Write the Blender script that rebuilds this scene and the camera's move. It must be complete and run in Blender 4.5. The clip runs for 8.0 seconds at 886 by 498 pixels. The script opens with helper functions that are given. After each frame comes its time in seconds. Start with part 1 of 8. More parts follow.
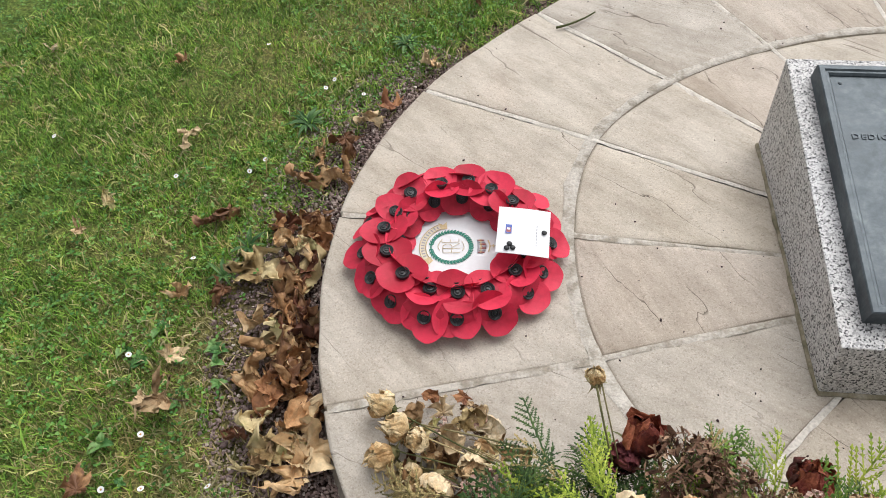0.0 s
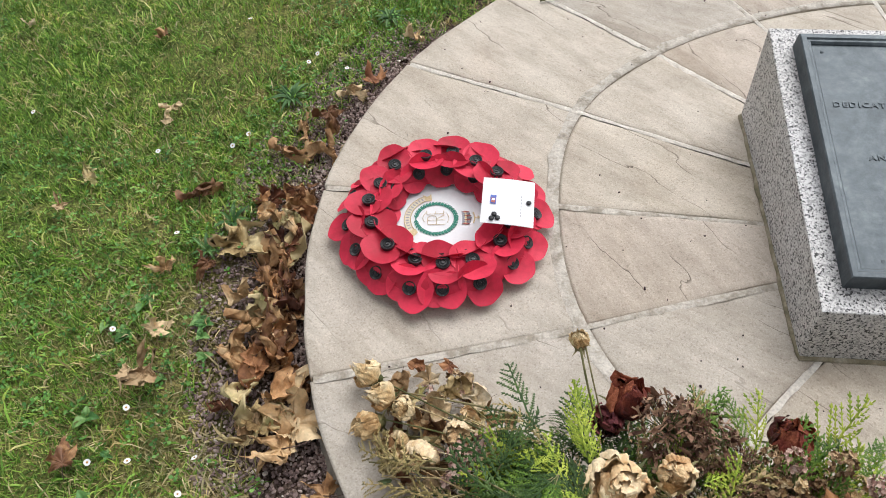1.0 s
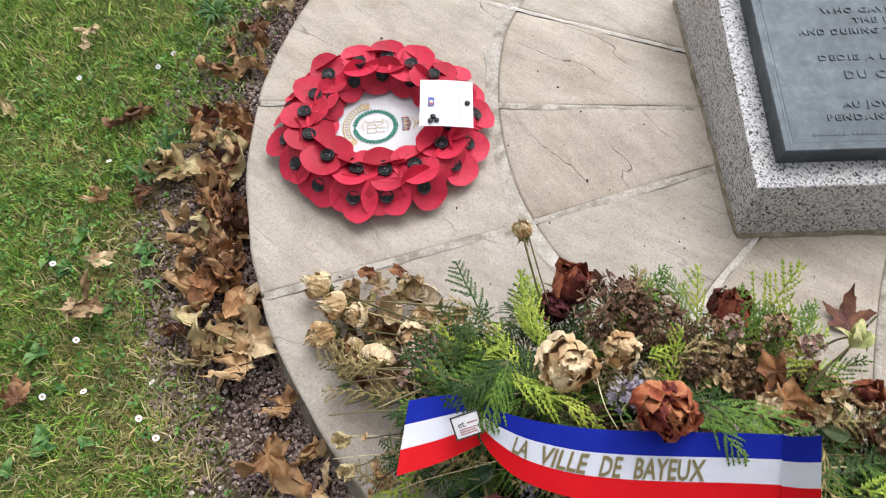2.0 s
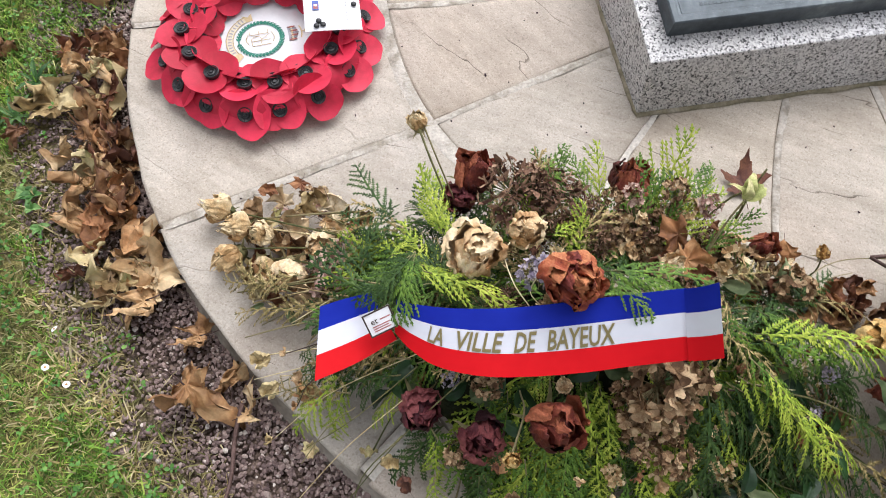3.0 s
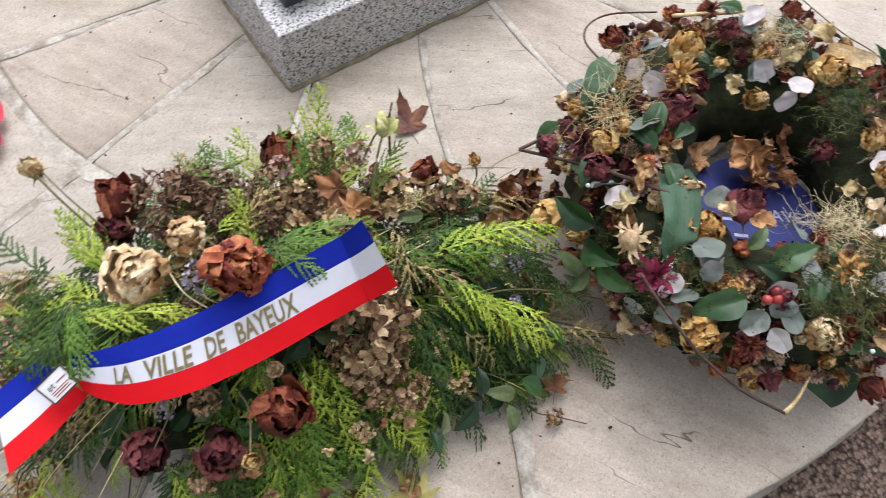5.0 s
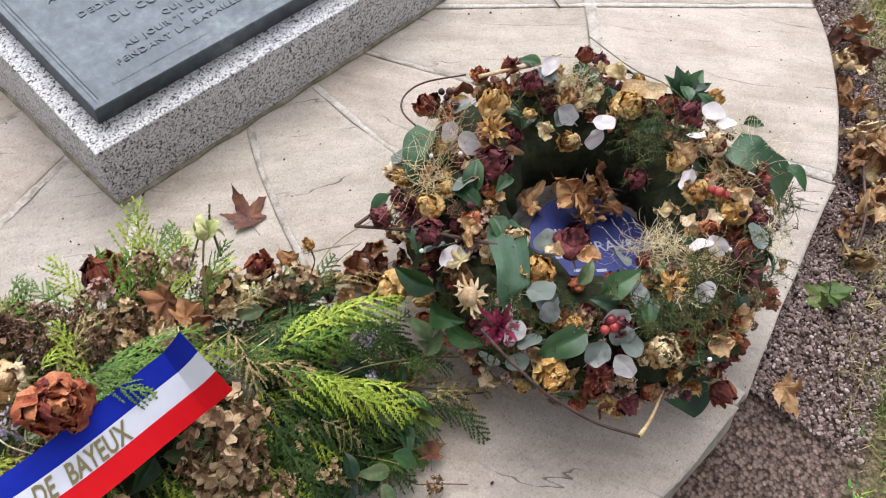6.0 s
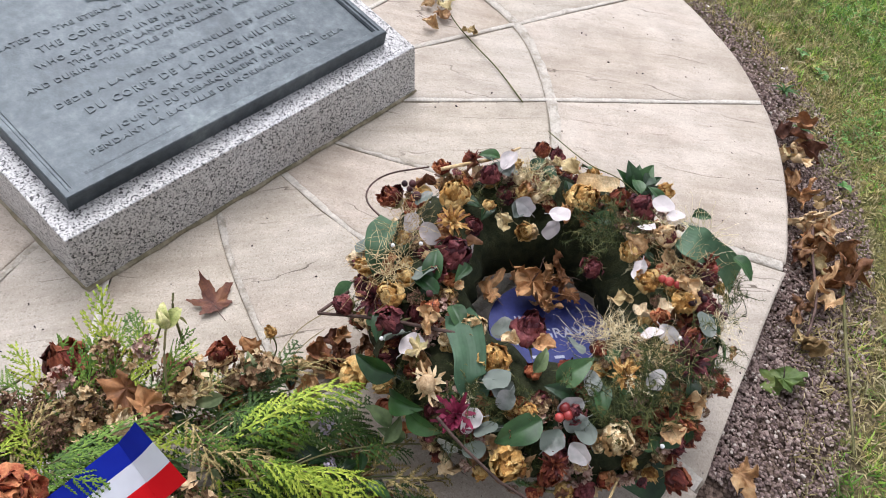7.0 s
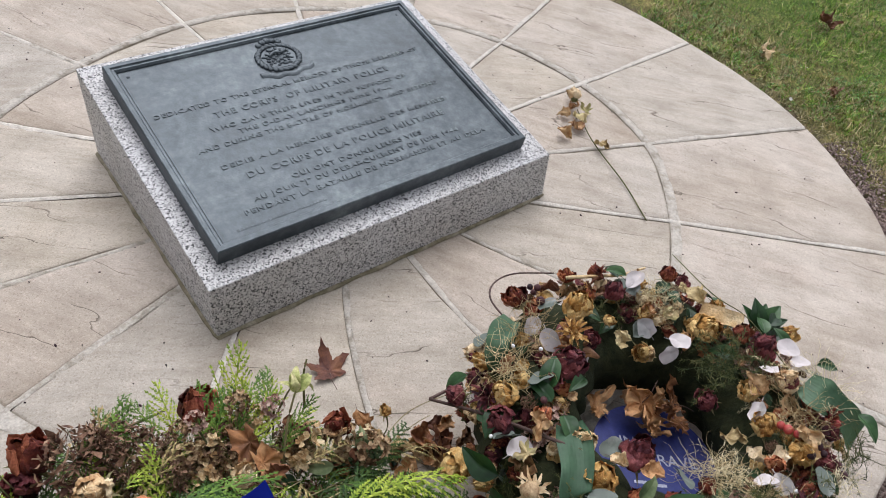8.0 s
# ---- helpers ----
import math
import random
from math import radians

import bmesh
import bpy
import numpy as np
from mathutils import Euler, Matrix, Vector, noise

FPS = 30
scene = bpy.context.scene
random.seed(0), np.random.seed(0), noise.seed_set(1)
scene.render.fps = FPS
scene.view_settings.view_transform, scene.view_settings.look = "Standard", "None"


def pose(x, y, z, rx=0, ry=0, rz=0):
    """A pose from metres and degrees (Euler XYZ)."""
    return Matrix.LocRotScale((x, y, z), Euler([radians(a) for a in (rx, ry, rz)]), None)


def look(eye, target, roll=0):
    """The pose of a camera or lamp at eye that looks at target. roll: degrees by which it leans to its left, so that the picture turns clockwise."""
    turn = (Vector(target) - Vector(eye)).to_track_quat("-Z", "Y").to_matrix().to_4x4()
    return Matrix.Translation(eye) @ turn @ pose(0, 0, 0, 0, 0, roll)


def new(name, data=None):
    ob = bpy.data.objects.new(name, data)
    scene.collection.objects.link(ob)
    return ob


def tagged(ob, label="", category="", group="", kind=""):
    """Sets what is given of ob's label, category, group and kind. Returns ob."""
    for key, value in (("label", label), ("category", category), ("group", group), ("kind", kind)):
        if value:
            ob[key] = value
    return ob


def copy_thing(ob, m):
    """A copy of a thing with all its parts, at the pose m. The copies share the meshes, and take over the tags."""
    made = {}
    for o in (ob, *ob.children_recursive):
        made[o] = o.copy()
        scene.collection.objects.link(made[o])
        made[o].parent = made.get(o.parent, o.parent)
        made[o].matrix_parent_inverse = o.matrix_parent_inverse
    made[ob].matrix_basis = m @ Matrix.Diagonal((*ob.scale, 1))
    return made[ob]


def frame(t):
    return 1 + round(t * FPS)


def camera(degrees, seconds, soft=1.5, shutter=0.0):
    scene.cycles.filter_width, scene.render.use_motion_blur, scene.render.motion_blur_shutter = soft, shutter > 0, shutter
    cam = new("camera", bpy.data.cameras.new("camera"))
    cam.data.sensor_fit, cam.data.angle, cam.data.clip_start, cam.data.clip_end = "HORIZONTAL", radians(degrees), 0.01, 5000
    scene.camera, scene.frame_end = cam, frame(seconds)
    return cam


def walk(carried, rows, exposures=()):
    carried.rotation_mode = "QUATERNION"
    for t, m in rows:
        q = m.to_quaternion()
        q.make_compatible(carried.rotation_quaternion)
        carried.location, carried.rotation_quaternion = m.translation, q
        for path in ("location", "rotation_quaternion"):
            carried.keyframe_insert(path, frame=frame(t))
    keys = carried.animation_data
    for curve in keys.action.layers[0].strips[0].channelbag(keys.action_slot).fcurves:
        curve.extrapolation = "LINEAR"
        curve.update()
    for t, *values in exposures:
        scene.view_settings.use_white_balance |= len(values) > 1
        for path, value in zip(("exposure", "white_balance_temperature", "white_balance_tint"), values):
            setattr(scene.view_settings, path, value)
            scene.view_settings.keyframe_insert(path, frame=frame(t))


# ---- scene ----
cam = camera(62.1, 8.0, soft=0.5, shutter=0.2)
PATH = [
    (0, (0.157, 0.105, 1.021), (-0.01, 1.353, -0.533), -3.9),
    (0.5, (0.157, 0.104, 1.019), (0.012, 1.339, -0.547), -3.0),
    (1, (0.161, 0.088, 1.008), (0.031, 1.304, -0.574), -3.2),
    (1.2, (0.159, 0.082, 1.010), (0.043, 1.278, -0.589), -3.1),
    (2.3, (0.186, 0.057, 0.976), (0.234, 1.036, -0.767), -2.2),
    (2.5, (0.19, 0.047, 0.967), (0.283, 0.989, -0.795), -1.0),
    (3, (0.203, 0.039, 0.953), (0.368, 0.899, -0.845), 0.6),
    (3.5, (0.215, 0.022, 0.944), (0.392, 0.826, -0.879), -0.7),
    (4, (0.231, 0.014, 0.943), (0.5, 0.787, -0.882), 3.1),
    (4.5, (0.271, -0.009, 0.946), (0.716, 0.719, -0.863), 6.9),
    (5, (0.32, -0.032, 0.952), (0.975, 0.605, -0.827), 10.9),
    (5.2, (0.339, -0.041, 0.955), (1.060, 0.563, -0.809), 11.2),
    (6.3, (0.396, -0.091, 0.984), (1.401, 0.522, -0.633), 10.9),
    (6.5, (0.399, -0.096, 0.993), (1.448, 0.539, -0.588), 11.1),
    (7, (0.396, -0.097, 1.008), (1.486, 0.564, -0.533), 11.9),
    (7.5, (0.369, -0.081, 1.022), (1.418, 0.775, -0.45), 10.9),
    (8, (0.343, -0.057, 1.04), (1.376, 0.898, -0.382), 12.3),
]
EXPOSE = [(0, 0.46, 6350, 11), (1.0, 0.48, 6300, 11), (2.5, 0.64, 6200, 13), (3.5, 0.80, 6150, 14), (5.0, 0.76, 6100, 14), (6.5, 0.80, 6100, 15), (7.5, 0.58, 6100, 15), (8, 0.36, 6100, 14)]
walk(cam, [(t, look(eye, target, roll)) for t, eye, target, roll in PATH], EXPOSE)

# ---- light: a bright overcast day ----
world = bpy.data.worlds.new("overcast_sky")
scene.world = world
world.use_nodes = True
wt = world.node_tree
sky = wt.nodes.new("ShaderNodeTexSky")
sky.sky_type, sky.sun_disc = "NISHITA", False
sky.sun_elevation, sky.sun_rotation = radians(52), radians(35)
sky.dust_density, sky.ozone_density = 3.0, 0.6
grey = wt.nodes.new("ShaderNodeHueSaturation")
grey.inputs["Saturation"].default_value = 0.12
wt.links.new(sky.outputs[0], grey.inputs["Color"])
wt.links.new(grey.outputs[0], wt.nodes["Background"].inputs["Color"])
wt.nodes["Background"].inputs["Strength"].default_value = 0.14
sun = new("sun", bpy.data.lights.new("sun", "SUN"))
sun.data.energy, sun.data.angle, sun.data.color = 1.15, radians(45), (1.0, 0.97, 0.93)
sun.matrix_world = look((0.6, 1.3, 3.2), (0, 0, 0))


# ---- small tools ----
class Geo:
    """Gathers vertices and faces, each face with a material slot."""

    def __init__(self):
        self.v, self.f, self.s = [], [], []

    def add(self, verts, faces, slot=0, m=None):
        n = len(self.v)
        self.v += [tuple(m @ Vector(p)) for p in verts] if m is not None else [tuple(p) for p in verts]
        self.f += [tuple(i + n for i in f) for f in faces]
        self.s += [slot] * len(faces)
        return self

    def mesh(self, name, mats, smooth=True):
        me = bpy.data.meshes.new(name)
        me.from_pydata(self.v, [], self.f)
        for m in mats:
            me.materials.append(m)
        me.polygons.foreach_set("material_index", self.s)
        me.polygons.foreach_set("use_smooth", [smooth] * len(self.f))
        me.update()
        return me


def part(name, data, parent=None, m=None, label=""):
    """Links a mesh as one object under a thing or part."""
    ob = new(name, data)
    ob.parent = parent
    if m is not None:
        ob.matrix_basis = m
    return tagged(ob, label)


def grid(nu, nv, fn, wrap=False):
    """A sheet of nu x nv cells; fn(u, v) with u and v from 0 to 1. wrap closes it in u."""
    verts = [fn(i / nu, j / nv) for j in range(nv + 1) for i in range(nu if wrap else nu + 1)]
    w = nu if wrap else nu + 1
    faces = [(j * w + i, j * w + (i + 1) % w, (j + 1) * w + (i + 1) % w, (j + 1) * w + i) for j in range(nv) for i in range(nu)]
    return verts, faces


def tube(points, radius, sides=6, taper=1.0):
    """A round stem along points, closed at both ends."""
    pts = [Vector(p) for p in points]
    verts, faces = [], []
    up = Vector((0.13, 0.31, 0.94))
    for i, p in enumerate(pts):
        d = (pts[min(i + 1, len(pts) - 1)] - pts[max(i - 1, 0)]).normalized()
        a = d.cross(up if abs(d.dot(up)) < 0.95 else Vector((1, 0, 0))).normalized()
        b = d.cross(a)
        r = radius * (1 + (taper - 1) * i / max(1, len(pts) - 1))
        verts += [tuple(p + r * (math.cos(k * math.tau / sides) * a + math.sin(k * math.tau / sides) * b)) for k in range(sides)]
    for i in range(len(pts) - 1):
        for k in range(sides):
            k2 = (k + 1) % sides
            faces.append((i * sides + k, i * sides + k2, (i + 1) * sides + k2, (i + 1) * sides + k))
    faces.append(tuple(reversed(range(sides))))
    faces.append(tuple(range(len(verts) - sides, len(verts))))
    return verts, faces


def smooth_line(points, steps=6):
    """A Catmull-Rom curve through the points."""
    p = [Vector(q) for q in points]
    p = [2 * p[0] - p[1]] + p + [2 * p[-1] - p[-2]]
    out = []
    for i in range(1, len(p) - 2):
        for k in range(steps):
            t = k / steps
            out.append(0.5 * (2 * p[i] + (p[i + 1] - p[i - 1]) * t + (2 * p[i - 1] - 5 * p[i] + 4 * p[i + 1] - p[i + 2]) * t * t
                              + (3 * p[i] - p[i - 1] - 3 * p[i + 1] + p[i + 2]) * t ** 3))
    return out + [p[-2]]


def blob(radius, rings=6, sides=9, rough=0.0, seed=0, squash=(1, 1, 1)):
    """A lumpy closed round form."""
    def fn(u, v):
        a, b = u * math.tau, (v - 0.5) * math.pi
        d = Vector((math.cos(a) * math.cos(b), math.sin(a) * math.cos(b), math.sin(b)))
        r = radius * (1 + rough * noise.noise(d * 1.7 + Vector((seed * 3.7, seed, 0))))
        return (d.x * r * squash[0], d.y * r * squash[1], d.z * r * squash[2])
    return grid(sides, rings, fn, wrap=True)


def turn_to(way, up=(0, 0, 1), spin=0.0):
    """A rotation that lays local x along way and local z as near up as it can."""
    x = Vector(way).normalized()
    z = Vector(up) - x * x.dot(Vector(up))
    z = z.normalized() if z.length > 1e-4 else Vector((0, 1, 0))
    y = z.cross(x)
    m = Matrix((x, y, z)).transposed().to_4x4()
    return m @ Matrix.Rotation(spin, 4, "X")


def written(name, text, size, depth, material, align="CENTER", width=1.0, bold=0.0, spread=1.0):
    """Letters as a mesh."""
    cu = bpy.data.curves.new(name, "FONT")
    cu.body, cu.size, cu.extrude, cu.align_x, cu.align_y = text, size, depth, align, "CENTER"
    cu.resolution_u, cu.offset, cu.space_character = 2, bold, spread
    ob = bpy.data.objects.new(name, cu)
    scene.collection.objects.link(ob)
    me = bpy.data.meshes.new_from_object(ob.evaluated_get(bpy.context.evaluated_depsgraph_get()))
    bpy.data.objects.remove(ob)
    me.name = name
    me.materials.clear()
    me.materials.append(material)
    me.transform(Matrix.Diagonal((width, 1, 1, 1)))
    return me


# ---- materials ----
def material(name, roughness=0.6, metallic=0.0, specular=0.5):
    m = bpy.data.materials.new(name)
    m.use_nodes = True
    b = m.node_tree.nodes["Principled BSDF"]
    b.inputs["Roughness"].default_value = roughness
    b.inputs["Metallic"].default_value = metallic
    b.inputs["Specular IOR Level"].default_value = specular
    return m, m.node_tree.nodes, m.node_tree.links, b


def ramp(nodes, stops, kind="LINEAR"):
    r = nodes.new("ShaderNodeValToRGB")
    r.color_ramp.interpolation = kind
    while len(r.color_ramp.elements) < len(stops):
        r.color_ramp.elements.new(0.5)
    for e, (p, c) in zip(r.color_ramp.elements, stops):
        e.position, e.color = p, (*c, 1) if len(c) == 3 else c
    return r


def noise_node(nodes, links, scale, detail=4.0, coord=None, rough=0.55, distort=0.0):
    n = nodes.new("ShaderNodeTexNoise")
    n.inputs["Scale"].default_value, n.inputs["Detail"].default_value = scale, detail
    n.inputs["Roughness"].default_value, n.inputs["Distortion"].default_value = rough, distort
    if coord is not None:
        links.new(coord, n.inputs["Vector"])
    return n


def mixed(nodes, links, a, b, fac, mode="MIX"):
    """Mixes two colours; each may be a socket or a colour."""
    n = nodes.new("ShaderNodeMix")
    n.data_type, n.blend_type = "RGBA", mode
    for i, x in ((6, a), (7, b), (0, fac)):
        if isinstance(x, (tuple, list)):
            n.inputs[i].default_value = (*x, 1)
        elif isinstance(x, (int, float)):
            n.inputs[i].default_value = x
        else:
            links.new(x, n.inputs[i])
    return n.outputs[2]


def bumped(nodes, links, bsdf, height, strength, distance, before=None):
    n = nodes.new("ShaderNodeBump")
    n.inputs["Strength"].default_value, n.inputs["Distance"].default_value = strength, distance
    links.new(height, n.inputs["Height"])
    if before is not None:
        links.new(before, n.inputs["Normal"])
    links.new(n.outputs[0], bsdf.inputs["Normal"])
    return n.outputs[0]


def organic(name, colours, scale=40.0, roughness=0.7, bump=0.3, vary=0.35, island=False, specular=0.3, grain=0.8):
    """Plant matter: blotches at two scales, fine wrinkles, and a value that varies from piece to piece."""
    m, n, l, b = material(name, roughness, 0.0, specular)
    co = n.new("ShaderNodeTexCoord").outputs["Object"]
    big = noise_node(n, l, scale, 5.0, co, 0.65)
    r = ramp(n, [(0.28 + 0.44 * i / max(1, len(colours) - 1), c) for i, c in enumerate(colours)])
    if island:
        rnd = n.new("ShaderNodeNewGeometry").outputs["Random Per Island"]
    else:
        rnd = n.new("ShaderNodeObjectInfo").outputs["Random"]
    shift = n.new("ShaderNodeMath")
    shift.operation = "MULTIPLY_ADD"
    l.new(rnd, shift.inputs[0])
    shift.inputs[1].default_value = vary
    add = n.new("ShaderNodeMath")
    add.operation = "SUBTRACT"
    l.new(big.outputs[0], add.inputs[0])
    add.inputs[1].default_value = vary / 2
    l.new(add.outputs[0], shift.inputs[2])
    l.new(shift.outputs[0], r.inputs[0])
    fine = noise_node(n, l, scale * 7, 3.0, co)
    fr = ramp(n, [(0.3, (0.72, 0.72, 0.72)), (0.7, (1.15, 1.15, 1.15))])
    l.new(fine.outputs[0], fr.inputs[0])
    l.new(mixed(n, l, r.outputs[0], fr.outputs[0], grain, "MULTIPLY"), b.inputs["Base Color"])
    bumped(n, l, b, fine.outputs[0], bump, 0.002)
    return m


def stone_material():
    """Riven sandstone: pale buff with pinkish and grey drifts, sandy grain and thin bedding ledges."""
    m, n, l, b = material("riven_sandstone", 0.82, 0.0, 0.25)
    geo = n.new("ShaderNodeNewGeometry").outputs["Position"]
    rnd = n.new("ShaderNodeObjectInfo").outputs["Random"]
    off = n.new("ShaderNodeVectorMath")
    off.operation = "SCALE"
    off.inputs[0].default_value = (37.0, 21.0, 11.0)
    l.new(rnd, off.inputs["Scale"])
    vec = n.new("ShaderNodeVectorMath")
    vec.operation = "ADD"
    l.new(geo, vec.inputs[0])
    l.new(off.outputs[0], vec.inputs[1])
    co = vec.outputs[0]
    drift = noise_node(n, l, 2.6, 5.0, co, 0.6, 0.6)
    base = ramp(n, [(0.25, (0.38, 0.33, 0.275)), (0.42, (0.47, 0.425, 0.37)), (0.58, (0.52, 0.48, 0.43)), (0.75, (0.48, 0.42, 0.365))])
    l.new(drift.outputs[0], base.inputs[0])
    tint = ramp(n, [(0.0, (0.90, 0.90, 0.89)), (0.3, (1.03, 1.0, 0.93)), (0.6, (1.0, 0.99, 0.965)), (0.8, (1.035, 0.98, 0.93)), (1.0, (0.965, 0.925, 0.88))])
    l.new(rnd, tint.inputs[0])
    col = mixed(n, l, base.outputs[0], tint.outputs[0], 1.0, "MULTIPLY")
    stain = noise_node(n, l, 9.0, 6.0, co, 0.7)
    st = ramp(n, [(0.35, (0.80, 0.79, 0.78)), (0.6, (1.03, 1.03, 1.03))])
    l.new(stain.outputs[0], st.inputs[0])
    col = mixed(n, l, col, st.outputs[0], 0.7, "MULTIPLY")
    grain = noise_node(n, l, 420.0, 3.0, geo, 0.85)
    gr = ramp(n, [(0.34, (0.34, 0.32, 0.29)), (0.46, (0.97, 0.97, 0.97)), (0.66, (1.40, 1.40, 1.38))])
    l.new(grain.outputs[0], gr.inputs[0])
    col = mixed(n, l, col, gr.outputs[0], 0.24, "MULTIPLY")
    cell = n.new("ShaderNodeTexVoronoi")
    cell.inputs["Scale"].default_value = 420.0
    l.new(geo, cell.inputs["Vector"])
    parts = n.new("ShaderNodeSeparateColor")
    l.new(cell.outputs["Color"], parts.inputs[0])
    speck = ramp(n, [(0.0, (0.42, 0.39, 0.36)), (0.06, (0.55, 0.53, 0.50)), (0.10, (0.88, 0.87, 0.86)), (0.5, (1.0, 1.0, 1.0)), (0.86, (1.06, 1.06, 1.06)), (0.94, (1.34, 1.34, 1.33))])
    l.new(parts.outputs[0], speck.inputs[0])
    col = mixed(n, l, col, speck.outputs[0], 0.36, "MULTIPLY")
    grit = noise_node(n, l, 190.0, 3.0, geo, 0.75)
    gt = ramp(n, [(0.26, (0.66, 0.63, 0.60)), (0.36, (1, 1, 1)), (0.66, (1, 1, 1)), (0.76, (1.22, 1.22, 1.21))])
    l.new(grit.outputs[0], gt.inputs[0])
    col = mixed(n, l, col, gt.outputs[0], 0.6, "MULTIPLY")
    # thin ledges: contour lines of a stretched field, only in some places
    stretch = n.new("ShaderNodeMapping")
    stretch.inputs["Scale"].default_value = (2.4, 10.0, 1.0)
    spin = n.new("ShaderNodeVectorRotate")
    spin.rotation_type = "Z_AXIS"
    half = n.new("ShaderNodeMath")
    half.operation = "MULTIPLY_ADD"
    half.inputs[1].default_value, half.inputs[2].default_value = 0.7, 0.43
    l.new(rnd, half.inputs[0])
    l.new(half.outputs[0], spin.inputs["Angle"])
    l.new(co, spin.inputs["Vector"])
    l.new(spin.outputs[0], stretch.inputs[0])
    field = noise_node(n, l, 1.0, 4.0, stretch.outputs[0], 0.5, 0.3)
    wave = n.new("ShaderNodeMath")
    wave.operation = "MULTIPLY_ADD"
    l.new(field.outputs[0], wave.inputs[0])
    wave.inputs[1].default_value = 2.6
    across = n.new("ShaderNodeSeparateXYZ")
    l.new(stretch.outputs[0], across.inputs[0])
    l.new(across.outputs[1], wave.inputs[2])
    frac = n.new("ShaderNodeMath")
    frac.operation = "FRACT"
    l.new(wave.outputs[0], frac.inputs[0])
    line = ramp(n, [(0.0, (1, 1, 1)), (0.012, (0.75, 0.75, 0.75)), (0.030, (0, 0, 0)), (1.0, (0, 0, 0))])
    l.new(frac.outputs[0], line.inputs[0])
    where = noise_node(n, l, 6.0, 3.0, co)
    wr = ramp(n, [(0.47, (0, 0, 0)), (0.60, (1, 1, 1))])
    l.new(where.outputs[0], wr.inputs[0])
    crack = mixed(n, l, line.outputs[0], wr.outputs[0], 1.0, "MULTIPLY")
    col = mixed(n, l, col, (0.13, 0.105, 0.08), crack)
    band = noise_node(n, l, 2.2, 5.0, stretch.outputs[0], 0.6)
    br = ramp(n, [(0.35, (0.76, 0.74, 0.71)), (0.6, (1.04, 1.04, 1.04))])
    l.new(band.outputs[0], br.inputs[0])
    col = mixed(n, l, col, br.outputs[0], 0.65, "MULTIPLY")
    streak = noise_node(n, l, 7.0, 4.0, stretch.outputs[0], 0.6, 0.4)
    sk = ramp(n, [(0.36, (0.72, 0.68, 0.62)), (0.47, (0.98, 0.97, 0.96)), (0.65, (1.06, 1.06, 1.05))])
    l.new(streak.outputs[0], sk.inputs[0])
    col = mixed(n, l, col, sk.outputs[0], 0.26, "MULTIPLY")
    l.new(col, b.inputs["Base Color"])
    one = bumped(n, l, b, grit.outputs[0], 0.4, 0.0018)
    two = bumped(n, l, b, stain.outputs[0], 0.4, 0.004, one)
    ledge = n.new("ShaderNodeMath")
    ledge.operation = "SUBTRACT"
    l.new(frac.outputs[0], ledge.inputs[0])
    l.new(crack, ledge.inputs[1])
    bumped(n, l, b, ledge.outputs[0], 0.3, 0.005, two)
    return m


def granite_material(name, pale, mid, dark, rough):
    """Speckled granite: pale feldspar, grey quartz and black mica grains."""
    m, n, l, b = material(name, rough, 0.0, 0.5)
    co = n.new("ShaderNodeTexCoord").outputs["Object"]
    a = n.new("ShaderNodeTexVoronoi")
    a.inputs["Scale"].default_value = 400.0
    l.new(co, a.inputs["Vector"])
    split = n.new("ShaderNodeSeparateColor")
    l.new(a.outputs["Color"], split.inputs[0])
    r = ramp(n, [(0.0, dark), (0.125, dark), (0.17, mid), (0.42, mid), (0.55, pale), (1.0, pale)])
    l.new(split.outputs[0], r.inputs[0])
    s = noise_node(n, l, 210.0, 4.0, co, 0.75)
    sr = ramp(n, [(0.3, (0.55, 0.55, 0.56)), (0.46, (1, 1, 1)), (0.75, (1.12, 1.12, 1.1))])
    l.new(s.outputs[0], sr.inputs[0])
    dirt = noise_node(n, l, 5.0, 5.0, co, 0.6)
    dr = ramp(n, [(0.3, (0.86, 0.84, 0.80)), (0.65, (1, 1, 1))])
    l.new(dirt.outputs[0], dr.inputs[0])
    col = mixed(n, l, r.outputs[0], sr.outputs[0], 1.0, "MULTIPLY")
    l.new(mixed(n, l, col, dr.outputs[0], 1.0, "MULTIPLY"), b.inputs["Base Color"])
    bumped(n, l, b, s.outputs[0], 0.15, 0.001)
    return m


